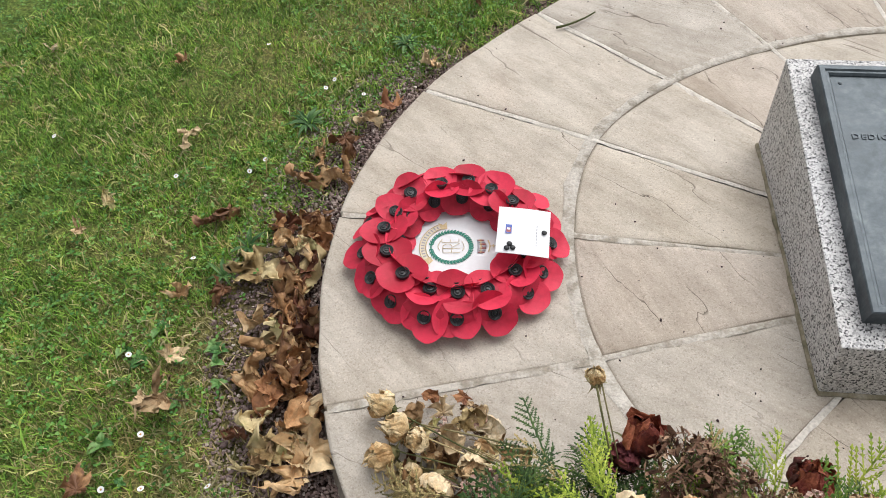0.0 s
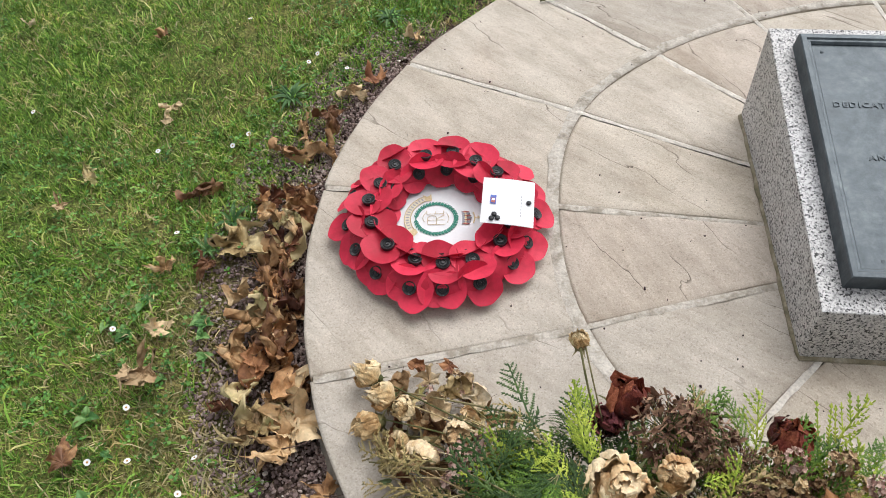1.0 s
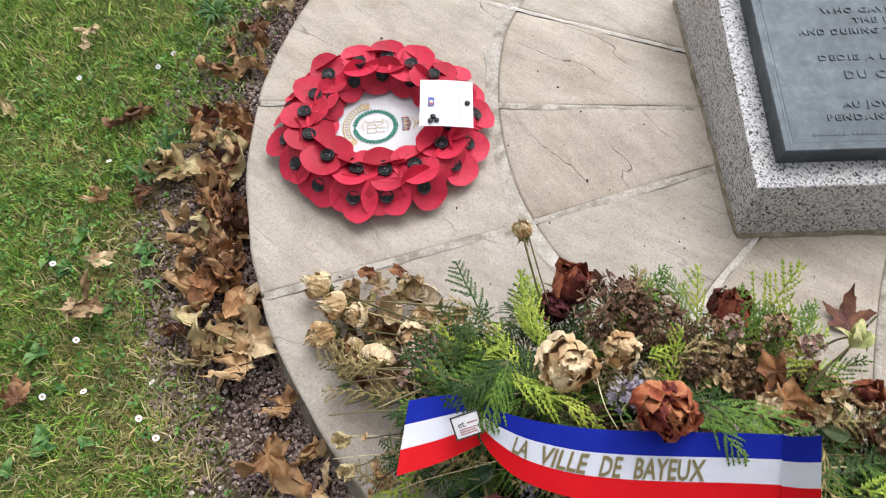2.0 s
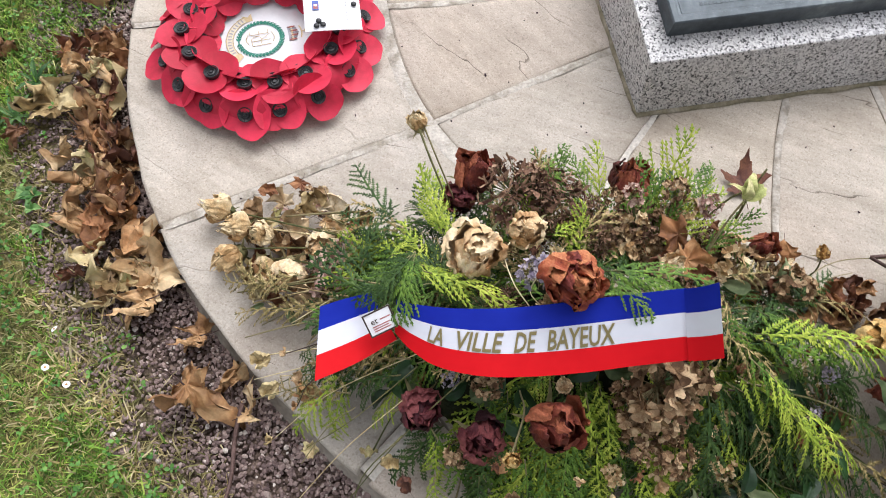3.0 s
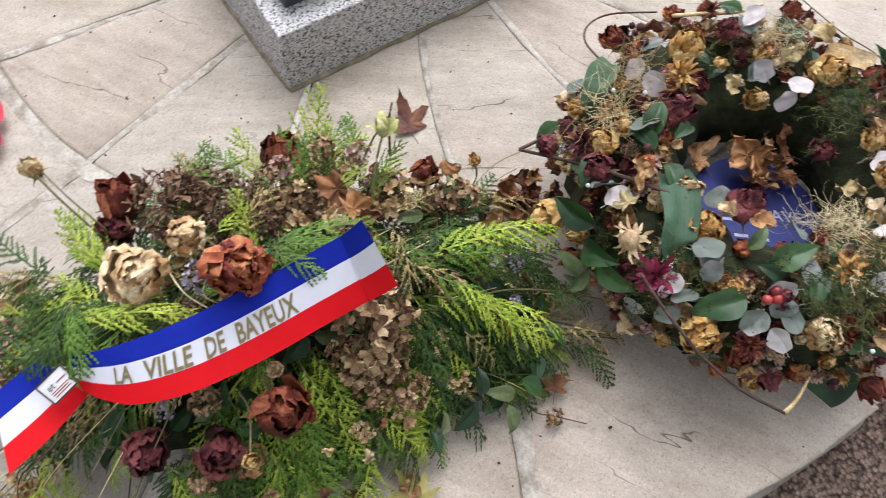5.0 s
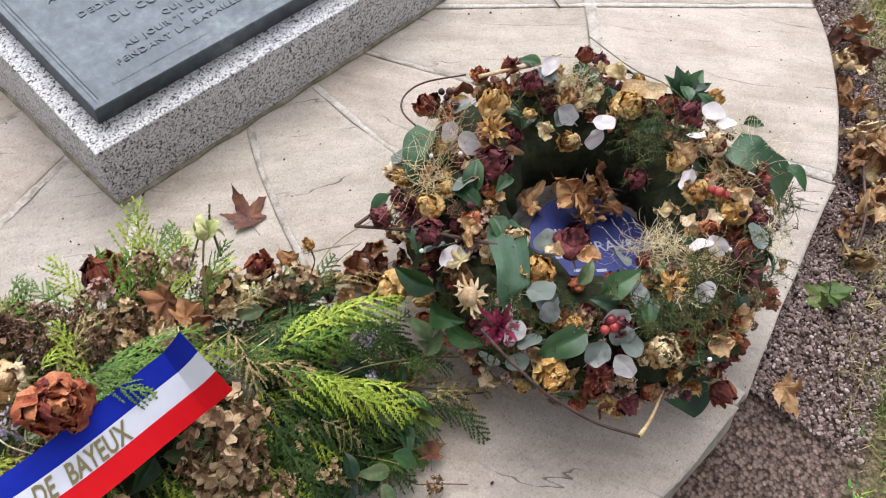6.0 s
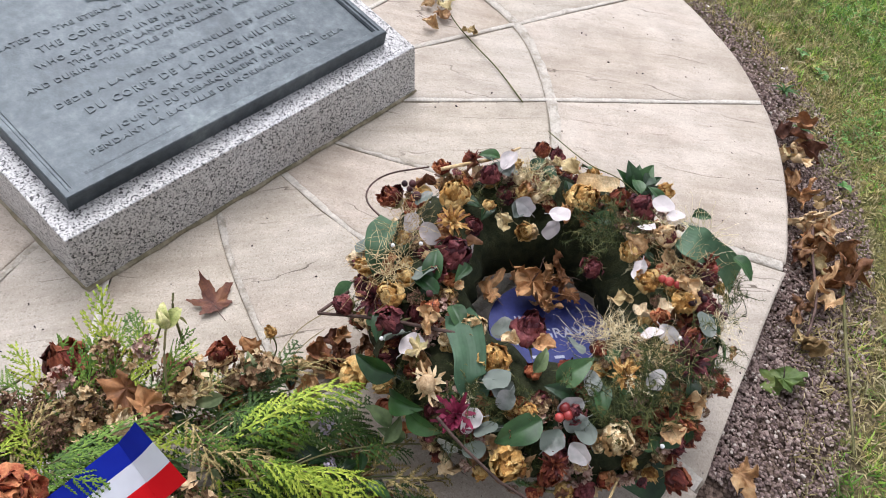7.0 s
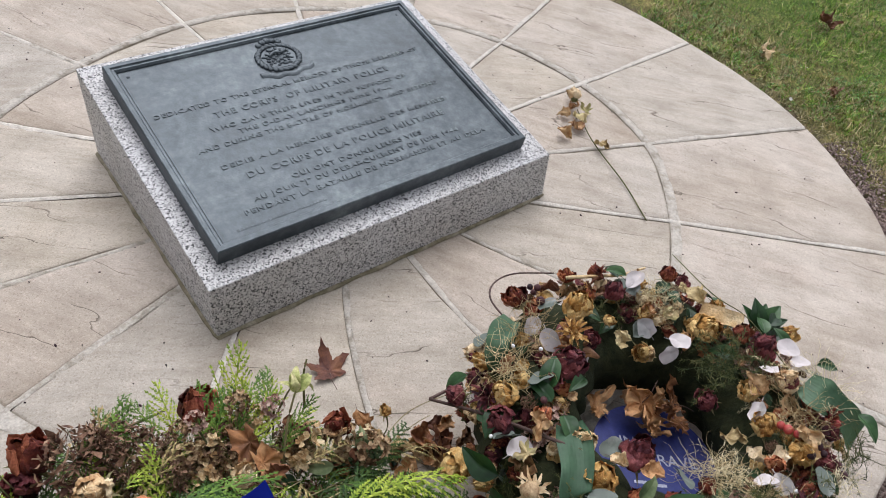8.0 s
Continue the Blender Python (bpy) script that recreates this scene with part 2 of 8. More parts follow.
def bronze_material():
    """Dark bronze gone blue-grey, with paler clouded patches."""
    m, n, l, b = material("weathered_bronze", 0.5, 0.55, 0.5)
    co = n.new("ShaderNodeTexCoord").outputs["Object"]
    a = noise_node(n, l, 7.0, 6.0, co, 0.66, 0.6)
    r = ramp(n, [(0.28, (0.030, 0.037, 0.042)), (0.44, (0.062, 0.075, 0.083)), (0.58, (0.105, 0.122, 0.132)), (0.74, (0.17, 0.195, 0.20))])
    l.new(a.outputs[0], r.inputs[0])
    spot = noise_node(n, l, 55.0, 5.0, co, 0.75)
    sp = ramp(n, [(0.32, (0.62, 0.64, 0.66)), (0.5, (1.0, 1.0, 1.0)), (0.68, (1.45, 1.46, 1.42))])
    l.new(spot.outputs[0], sp.inputs[0])
    l.new(mixed(n, l, r.outputs[0], sp.outputs[0], 0.75, "MULTIPLY"), b.inputs["Base Color"])
    rr = ramp(n, [(0.3, (0.38, 0.38, 0.38)), (0.7, (0.62, 0.62, 0.62))])
    l.new(a.outputs[0], rr.inputs[0])
    l.new(rr.outputs[0], b.inputs["Roughness"])
    f = noise_node(n, l, 260.0, 3.0, co)
    bumped(n, l, b, f.outputs[0], 0.35, 0.0008)
    return m


def ground_material():
    """Dark gravelly soil close to the paving, turf litter further out."""
    m, n, l, b = material("soil_and_turf", 0.95, 0.0, 0.15)
    co = n.new("ShaderNodeNewGeometry").outputs["Position"]
    dist = n.new("ShaderNodeVectorMath")
    dist.operation = "DISTANCE"
    flat = n.new("ShaderNodeVectorMath")
    flat.operation = "MULTIPLY"
    flat.inputs[1].default_value = (1, 1, 0)
    l.new(co, flat.inputs[0])
    l.new(flat.outputs[0], dist.inputs[0])
    dist.inputs[1].default_value = (1.08, 0.92, 0)
    wob = noise_node(n, l, 6.0, 4.0, co)
    add = n.new("ShaderNodeMath")
    add.operation = "MULTIPLY_ADD"
    l.new(wob.outputs[0], add.inputs[0])
    add.inputs[1].default_value = 0.16
    l.new(dist.outputs["Value"], add.inputs[2])
    edge = ramp(n, [(0.0, (0, 0, 0)), (1.0, (1, 1, 1))])
    mr = n.new("ShaderNodeMapRange")
    mr.inputs["From Min"].default_value, mr.inputs["From Max"].default_value = 1.39, 1.50
    l.new(add.outputs[0], mr.inputs[0])
    l.new(mr.outputs[0], edge.inputs[0])
    g = noise_node(n, l, 160.0, 4.0, co, 0.7)
    gravel = ramp(n, [(0.3, (0.075, 0.054, 0.045)), (0.6, (0.19, 0.145, 0.12)), (0.8, (0.30, 0.24, 0.20))])
    l.new(g.outputs[0], gravel.inputs[0])
    peb = n.new("ShaderNodeTexVoronoi")
    peb.inputs["Scale"].default_value = 150.0
    l.new(co, peb.inputs["Vector"])
    one = n.new("ShaderNodeSeparateColor")
    l.new(peb.outputs["Color"], one.inputs[0])
    tone = ramp(n, [(0.0, (0.55, 0.52, 0.52)), (0.5, (1.1, 1.05, 1.0)), (0.85, (1.35, 1.3, 1.25)), (1.0, (1.6, 1.55, 1.5))])
    l.new(one.outputs[0], tone.inputs[0])
    # pebble cells lighter at their middle; shade between pebbles put into the colour
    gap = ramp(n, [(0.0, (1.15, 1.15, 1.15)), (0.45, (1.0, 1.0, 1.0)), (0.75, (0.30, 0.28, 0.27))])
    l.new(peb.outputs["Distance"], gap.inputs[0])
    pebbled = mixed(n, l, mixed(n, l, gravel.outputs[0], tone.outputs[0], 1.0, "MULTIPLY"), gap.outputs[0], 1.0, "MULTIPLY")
    t = noise_node(n, l, 22.0, 6.0, co, 0.7)
    turf = ramp(n, [(0.3, (0.055, 0.062, 0.020)), (0.5, (0.130, 0.118, 0.046)), (0.72, (0.27, 0.20, 0.10))])
    l.new(t.outputs[0], turf.inputs[0])
    tuft = noise_node(n, l, 150.0, 4.0, co, 0.75)
    tr = ramp(n, [(0.34, (0.30, 0.36, 0.26)), (0.50, (0.95, 1.0, 0.9)), (0.66, (2.1, 2.3, 1.7))])
    l.new(tuft.outputs[0], tr.inputs[0])
    # far grass: the shade among its blades is mixed into these greens
    lawn = ramp(n, [(0.3, (0.042, 0.070, 0.015)), (0.5, (0.082, 0.118, 0.027)), (0.72, (0.155, 0.165, 0.050))])
    l.new(t.outputs[0], lawn.inputs[0])
    away = n.new("ShaderNodeMapRange")
    away.inputs["From Min"].default_value, away.inputs["From Max"].default_value = 1.55, 2.0
    l.new(add.outputs[0], away.inputs[0])
    turfed = mixed(n, l, mixed(n, l, turf.outputs[0], lawn.outputs[0], away.outputs[0]), tr.outputs[0], 1.0, "MULTIPLY")
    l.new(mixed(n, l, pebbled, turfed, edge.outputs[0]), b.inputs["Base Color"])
    bumped(n, l, b, g.outputs[0], 0.6, 0.006)
    return m


STONE = stone_material()
GRANITE = granite_material("speckled_granite", (0.60, 0.595, 0.59), (0.34, 0.335, 0.335), (0.034, 0.033, 0.034), 0.5)
BRONZE = bronze_material()
GROUND = ground_material()
MORTAR = organic("pale_mortar", [(0.30, 0.265, 0.21), (0.47, 0.43, 0.37), (0.56, 0.52, 0.455), (0.65, 0.61, 0.54)], 30, 0.9, 0.8, 0.25)
DIRT = organic("joint_dirt", [(0.15, 0.122, 0.086), (0.29, 0.25, 0.19), (0.45, 0.40, 0.33)], 34, 0.95, 0.8, 0.0)
BED = organic("concrete_bed", [(0.16, 0.135, 0.105), (0.30, 0.265, 0.215), (0.40, 0.36, 0.30)], 14, 0.95, 0.8, 0.0)


# ---- the ground, one sheet ----
RIM_LOW = -0.065  # level of the gravel round the paving


def ground():
    def fn(u, v):
        a, r = u * math.tau, 0.6 + 299.4 * v ** 4
        h = 0.010 * noise.noise(Vector((math.cos(a) * r * 3, math.sin(a) * r * 3, 0))) if r > 1.3 else 0
        rise = 0.012 * min(1, max(0, (r - 1.33) / 0.12))
        return (1.08 + r * math.cos(a), 0.92 + r * math.sin(a), RIM_LOW - 0.006 + rise + h)
    g = Geo()
    g.add(*grid(128, 90, fn, wrap=True))
    g.add([(1.08 + 0.6 * math.cos(i / 128 * math.tau), 0.92 + 0.6 * math.sin(i / 128 * math.tau), RIM_LOW - 0.006) for i in range(128)], [tuple(range(128))])
    return tagged(new("ground", g.mesh("ground", [GROUND])), "worn lawn soil with a dark gravel strip round the paving", "ground", kind="structure")


ground()

# ---- the round paving: radial joints as (angle, inner angle, ring radius, rim radius) ----
CX, CY = 1.07, 0.915
JOINTS = [
    (1.0, 2.5, 0.736, 1.225), (21.9, 23.5, 0.724, 1.225), (44.0, 45.0, 0.70, 1.21), (69.0, 69.0, 0.69, 1.19),
    (94.6, 94.6, 0.69, 1.17), (118.6, 120.5, 0.705, 1.15), (138.8, 141.0, 0.752, 1.135), (157.6, 159.4, 0.802, 1.187),
    (175.9, 177.2, 0.80, 1.226), (194.7, 192.6, 0.785, 1.222), (217.0, 206.0, 0.74, 1.178), (241.2, 231.0, 0.715, 1.162),
    (268.2, 259.5, 0.70, 1.142), (294.0, 288.5, 0.70, 1.165), (318.3, 316.8, 0.708, 1.228), (340.2, 340.8, 0.74, 1.25),
]
INNER = 0.24


def joint_at(k):
    a, b, ring, rim = JOINTS[k % 16]
    w = 360 * (k // 16)
    return a + w, b + w, ring, rim


def polar(a, r, z=0.0):
    return Vector((CX + r * math.cos(radians(a)), CY + r * math.sin(radians(a)), z))


def edge_radius(k, s, which):
    """Radius of the ring (2) or the rim (3) a share s of the way from joint k to the next, bowed a little."""
    if which == 3 and k % 16 == 12:  # this slab has a straight outer edge
        a0, a1, r0, r1 = radians(joint_at(k)[0]), radians(joint_at(k + 1)[0]), joint_at(k)[3], joint_at(k + 1)[3]
        return r0 * r1 * math.sin(a1 - a0) / (r0 * math.sin((a1 - a0) * s) + r1 * math.sin((a1 - a0) * (1 - s)))
    q = [joint_at(k + i)[which] for i in (-1, 0, 1, 2)]
    return 0.5 * (2 * q[1] + (q[2] - q[0]) * s + (2 * q[0] - 5 * q[1] + 4 * q[2] - q[3]) * s * s + (3 * q[1] - q[0] - 3 * q[2] + q[3]) * s ** 3)


def joint_angle(k, r):
    a, b, ring, rim = joint_at(k)
    return a if r >= ring else b + (a - b) * (r - INNER) / (ring - INNER)


def slab(k, outer, thick):
    gap = 0.019 if outer and 205 < joint_at(k)[0] % 360 < 300 else 0.0065
    n, mrow = 14, 14
    which = 3 if outer else 2
    seed = k * 2.3 + outer * 40

    def radius(s, t):
        lo = edge_radius(k, s, 2) + 0.010 if outer else INNER
        hi = edge_radius(k, s, which) - (0 if outer else 0.0085)
        return lo + (hi - lo) * t

    def top(s, t):
        r = radius(s, t)
        a0 = joint_angle(k, r) + math.degrees((gap + 0.0030 * noise.noise(Vector((t * 9, seed, 1)))) / r)
        a1 = joint_angle(k + 1, r) - math.degrees((0.003 + 0.0028 * noise.noise(Vector((t * 9, seed, 4)))) / r)
        p = polar(a0 + (a1 - a0) * s, r + (0.004 * noise.noise(Vector((s * 5, seed, 2))) if outer and t > 0.99 else 0))
        q = Vector((p.x * 5 + seed, p.y * 5, 0))
        h = 0.0030 * noise.noise(q) + 0.0016 * noise.noise(q * 3.1)
        side = min(s, 1 - s, t, 1 - t)
        p.z = h - (0.0018 if side < 1e-6 else 0)
        return p

    # rows run close to each edge so that the arris is rounded
    stops = [0, 0.012] + [i / n for i in range(1, n)] + [0.988, 1]
    w = len(stops)
    verts = [top(s, t) for t in stops for s in stops]
    faces = [(j * w + i, j * w + i + 1, (j + 1) * w + i + 1, (j + 1) * w + i) for j in range(w - 1) for i in range(w - 1)]
    loop = [i for i in range(w)] + [j * w + w - 1 for j in range(1, w)] + [(w - 1) * w + i for i in range(w - 2, -1, -1)] + [j * w for j in range(w - 2, 0, -1)]
    low = len(verts)
    verts += [Vector((verts[i].x, verts[i].y, -thick)) for i in loop]
    c = len(loop)
    faces += [(loop[i], low + i, low + (i + 1) % c, loop[(i + 1) % c]) for i in range(c)]
    g = Geo()
    g.add(verts, faces)
    return g.mesh("slab", [STONE])


def seam(sheet):
    """A strip of mortar four cells across, the first two filled with dirt."""
    g = Geo().add(*sheet)
    row = len(g.f) // 4
    g.s = [1] * (2 * row) + [0] * (2 * row)
    return g.mesh("mortar_joint", [MORTAR, DIRT])


def paving():
    g = Geo()
    # the bed under the slabs, a little inside the rim, with a rough cast side
    def side(u, v):
        k, s = int(u * 16) % 16, u * 16 - int(u * 16)
        a = joint_at(k)[0] + (joint_at(k + 1)[0] - joint_at(k)[0]) * s
        r = edge_radius(k, s, 3) - 0.004 + 0.004 * noise.noise(Vector((u * 90, v * 2, 5))) + 0.020 * v
        return tuple(polar(a, r, -0.030 - 0.045 * v))
    g.add(*grid(192, 4, side, wrap=True))
    ring = [side(i / 192, 0) for i in range(192)]
    g.add(ring, [tuple(range(192))])
    pav = tagged(new("paving", g.mesh("paving", [BED])), "round memorial paving of pale riven sandstone slabs", "paving", kind="structure")
    for k in range(16):
        part("slab", slab(k, True, 0.034), pav)
        part("slab", slab(k, False, 0.034), pav)
    # mortar: one band along each radial joint and one round the ring, a dirty crack down one side of it
    for k in range(16):
        rim = joint_at(k)[3]
        wide = (0.0105, 0.0080, 0.0092)[k % 3]
        def band(u, v, k=k, rim=rim, wide=wide):
            r = INNER + (rim - 0.006 - INNER) * u
            open_ = min(1, max(0, 0.40 + 1.3 * noise.noise(Vector((u * 5, k * 3.1, 7)))))
            crack = 0.0012 * open_ + 0.0008 * noise.noise(Vector((u * 60, k, 5)))
            broad = 0.014 if 205 < joint_at(k)[0] % 360 < 300 and r > joint_at(k)[2] else 0.0
            edge = wide + broad + 0.006 * noise.noise(Vector((u * 7, k, 3))) + 0.0030 * noise.noise(Vector((u * 34, k, 9)))
            off = (-0.0040, -0.0030 + crack, -0.0028 + crack, 0.4 * edge, edge)[round(v * 4)]
            z = (-0.0010 - 0.0042 * open_, -0.0010 - 0.0042 * open_, 0.0004, 0.0010, 0.0006)[round(v * 4)] + 0.0012 * noise.noise(Vector((u * 40, v, k)))
            return tuple(polar(joint_angle(k, r) + math.degrees(off / r), r, z))
        part("mortar_joint", seam(grid(110, 4, band)), pav, label="pale mortar joint")
    def hoop(u, v):
        k, s = int(u * 16) % 16, u * 16 - int(u * 16)
        a = joint_at(k)[0] + (joint_at(k + 1)[0] - joint_at(k)[0]) * s
        open_ = min(1, max(0, -0.05 + 1.3 * noise.noise(Vector((u * 19, 3.1, 7)))))
        crack = 0.0020 * open_ + 0.0008 * noise.noise(Vector((u * 190, 2, 5)))
        edge = 0.0150 + 0.006 * noise.noise(Vector((u * 50, 2, 3))) + 0.004 * noise.noise(Vector((u * 160, 5, 3)))
        off = (-0.0095, -0.0085 + crack, -0.0083 + crack, 0.4 * edge, edge)[round(v * 4)]
        z = (-0.0010 - 0.0042 * open_, -0.0010 - 0.0042 * open_, 0.0006, 0.0012, 0.0008)[round(v * 4)] + 0.0012 * noise.noise(Vector((u * 200, v, 8)))
        return tuple(polar(a, edge_radius(k, s, 2) + off, z))
    part("mortar_ring", seam(grid(420, 4, hoop, wrap=True)), pav, label="pale mortar joint")



paving()

# ---- granite plinth and bronze plaque ----
PL = pose(0.633, 0.672, 0.0, 0, 0, -1.2)  # front corner; x along the front, y to the back
PW, PD, PF, PB, LEANB, OVER = 0.76, 0.543, 0.107, 0.189, 0.015, 0.022
SLOPE = math.atan2(PB - PF, PD + OVER - LEANB)


def wedge():
    bm = bmesh.new()
    vs = [bm.verts.new(p) for p in ((0, 0, -0.002), (PW, 0, -0.002), (PW, PD, -0.002), (0, PD, -0.002),
                                    (0, LEANB, PF), (PW, LEANB, PF), (PW, PD + OVER, PB), (0, PD + OVER, PB))]
    for f in ((3, 2, 1, 0), (4, 5, 6, 7), (0, 1, 5, 4), (1, 2, 6, 5), (2, 3, 7, 6), (3, 0, 4, 7)):
        bm.faces.new([vs[i] for i in f])
    bmesh.ops.bevel(bm, geom=bm.edges[:], offset=0.0025, segments=2, affect="EDGES", profile=0.6)
    me = bpy.data.meshes.new("granite_plinth")
    bm.to_mesh(me)
    bm.free()
    me.materials.append(GRANITE)
    return me


plinth = tagged(new("granite_plinth", wedge()), "sloping speckled grey granite plinth on the paving", "plinth")
plinth.matrix_world = PL

# the plaque lies on the slope: x along it, y up the slope, z off it
PQW, PQD, PQH = 0.675, 0.471, 0.033
plaque_at = PL @ pose(0.0345, LEANB, PF, math.degrees(SLOPE)) @ pose(0, 0.040, 0.0005)
plaque = tagged(new("bronze_plaque"), "weathered bronze memorial plaque with raised lettering on granite", "plaque")
plaque.matrix_world = plaque_at


def frame_profile():
    """A moulded rectangular frame, swept round the plate."""
    prof = [(0, 0), (0, PQH - 0.002), (0.002, PQH), (0.010, PQH), (0.012, PQH - 0.003), (0.016, PQH - 0.003), (0.019, PQH - 0.007), (0.019, 0.002)]
    verts, faces = [], []
    for d, z in prof:
        verts += [(d, d, z), (PQW - d, d, z), (PQW - d, PQD - d, z), (d, PQD - d, z)]
    for i in range(len(prof) - 1):
        for k in range(4):
            faces.append((i * 4 + k, i * 4 + (k + 1) % 4, i * 4 + 4 + (k + 1) % 4, i * 4 + 4 + k))
    return Geo().add(verts, faces).mesh("frame_moulding", [BRONZE], smooth=False)


part("frame_moulding", frame_profile(), plaque)
FACE = PQH - 0.009
part("plate", Geo().add(*grid(24, 16, lambda u, v: (0.018 + (PQW - 0.036) * u, 0.018 + (PQD - 0.036) * v, FACE + 0.0004 * noise.noise(Vector((u * 9, v * 7, 0)))))).mesh("plate", [BRONZE]), plaque)


# raised lettering: text, middle x, y up the plate, letter height, line length
def plaque_line(text, x0, x1, y, size):
    me = written("raised_lettering", text, size * 0.90, 0.0008, BRONZE, "CENTER", 1.0, 0.012 * size, 1.22)
    xs = [v.co.x for v in me.vertices]
    me.transform(Matrix.Diagonal(((x1 - x0) / (max(xs) - min(xs)), 1, 1, 1)))
    part("raised_lettering", me, plaque, pose((x0 + x1) / 2, y, FACE + 0.0008))


plaque_line("DEDICATED TO THE ETERNAL MEMORY OF THOSE MEMBERS OF", 0.033, 0.616, 0.321, 0.0165)
plaque_line("THE CORPS  OF MILITARY POLICE", 0.133, 0.520, 0.289, 0.0225)
plaque_line("WHO GAVE THEIR LIVES IN THE SUPPORT OF", 0.111, 0.544, 0.257, 0.0165)
plaque_line("THE D-DAY LANDINGS JUNE 1944", 0.156, 0.494, 0.237, 0.0165)
plaque_line("AND DURING THE BATTLE OF NORMANDY AND BEYOND", 0.068, 0.599, 0.216, 0.0165)
plaque_line("DEDIE A LA MEMOIRE ETERNELLE DES MEMBRES", 0.088, 0.584, 0.167, 0.0165)
plaque_line("DU CORPS DE LA POLICE MILITAIRE", 0.121, 0.555, 0.135, 0.0225)
plaque_line("QUI ONT DONNE LEURS VIES", 0.191, 0.479, 0.103, 0.0165)
plaque_line("AU JOUR \"J\" DU DEBARQUEMENT DE JUIN 1944", 0.106, 0.557, 0.082, 0.0165)
plaque_line("PENDANT LA BATAILLE DE NORMANDIE ET AU DELA", 0.078, 0.610, 0.060, 0.0165)
# a line too small to read, as low bars
for i in range(26):
    x0, x1 = 0.050 + 0.0066 * i, 0.0545 + 0.0066 * i
    if i % 9 != 8:
        part("small_lettering", Geo().add([(x0, 0.030, 0), (x1, 0.030, 0), (x1, 0.035, 0), (x0, 0.035, 0), (x0, 0.030, 0.0007), (x1, 0.030, 0.0007), (x1, 0.035, 0.0007), (x0, 0.035, 0.0007)],
             [(4, 5, 6, 7), (0, 1, 5, 4), (1, 2, 6, 5), (2, 3, 7, 6), (3, 0, 4, 7)]).mesh("small_lettering", [BRONZE], False), plaque, pose(0, 0, FACE))


def crest():
    """A cast badge: a laurel ring round a raised knot, a crown above and a scroll below."""
    g = Geo()
    rng = random.Random(5)
    for i in range(26):
        a = math.tau * i / 26
        leaf = [(p[0] * 0.0105, p[1] * 0.0052, p[2] * 0.0026) for p in blob(1, 4, 6)[0]]
        g.add(leaf, blob(1, 4, 6)[1], 0, pose(0.043 * math.cos(a), 0.036 * math.sin(a), 0.0022, 0, 0, math.degrees(a) + 60 + rng.uniform(-14, 14)))
    # a low field of worn relief inside the ring
    g.add(*grid(28, 6, lambda u, v: (0.036 * v * math.cos(u * math.tau), 0.030 * v * math.sin(u * math.tau), 0.0022 + 0.0016 * noise.noise(Vector((90 * v * math.cos(u * math.tau) * 0.036, 90 * v * math.sin(u * math.tau) * 0.030, 2)))), wrap=True))
    for i in range(34):
        a, r = i * 2.39996, math.sqrt(i / 34)
        knob = blob(rng.uniform(0.0030, 0.0056), 4, 7, 0.3, i, (1.3, 0.8, 0.45))
        g.add(*knob, 0, pose(0.031 * r * math.cos(a), 0.026 * r * math.sin(a), 0.0028, 0, 0, rng.uniform(0, 180)))
    g.add(*tube(smooth_line([(-0.020, 0.004, 0.0045), (-0.004, 0.012, 0.005), (0.010, 0.008, 0.005), (0.022, 0.014, 0.0045)], 6), 0.0030, 6))
    for x, y, r in ((-0.022, 0.044, 0.007), (-0.011, 0.051, 0.008), (0, 0.054, 0.009), (0.011, 0.051, 0.008), (0.022, 0.044, 0.007)):
        g.add([(p[0], p[1], p[2] * 0.45) for p in blob(r, 5, 8)[0]], blob(r, 5, 8)[1], 0, pose(x, y, 0.001))
    scroll = grid(20, 3, lambda u, v: (-0.058 + 0.116 * u, -0.045 + 0.014 * v - 0.012 * math.sin(u * math.pi) + 0.003 * math.sin(u * 19), 0.0035 * math.sin(max(0.02, v) * math.pi * 0.97) + 0.0004))
    g.add(*scroll)
    return g.mesh("crest", [BRONZE])


part("crest", crest(), plaque, pose(0.321, 0.394, FACE), "cast bronze badge in relief")
for x, y in ((0.034, 0.436), (0.641, 0.436)):
    part("fixing_bolt", Geo().add([(p[0], p[1], p[2] * 0.5) for p in blob(0.0032, 5, 10)[0]], blob(0.0032, 5, 10)[1]).mesh("fixing_bolt", [BRONZE]), plaque, pose(x, y, FACE))


def bead(u, v):
    """A dirty fillet of mortar round the foot of the plinth."""
    d = u * 4
    k, s = int(d) % 4, d - int(d)
    corners = [(0, 0), (PW, 0), (PW, PD), (0, PD)]
    (ax, ay), (bx, by) = corners[k], corners[(k + 1) % 4]
    nx, ny = [(0, -1), (1, 0), (0, 1), (-1, 0)][k]
    w = (0.007 + 0.003 * noise.noise(Vector((u * 60, 1, 2)))) * math.cos(v * math.pi / 2) - 0.002
    return (ax + (bx - ax) * s + nx * w, ay + (by - ay) * s + ny * w, 0.001 + (0.005 + 0.002 * noise.noise(Vector((u * 80, 4, 2)))) * math.sin(v * math.pi / 2))


part("mortar_bead", Geo().add(*grid(240, 3, bead, wrap=True)).mesh("mortar_bead", [organic("dirty_mortar", [(0.10, 0.095, 0.055), (0.24, 0.21, 0.14), (0.40, 0.36, 0.28)], 26, 0.95, 0.8, 0.0)]), plinth, None, "dirty mossy mortar bead")


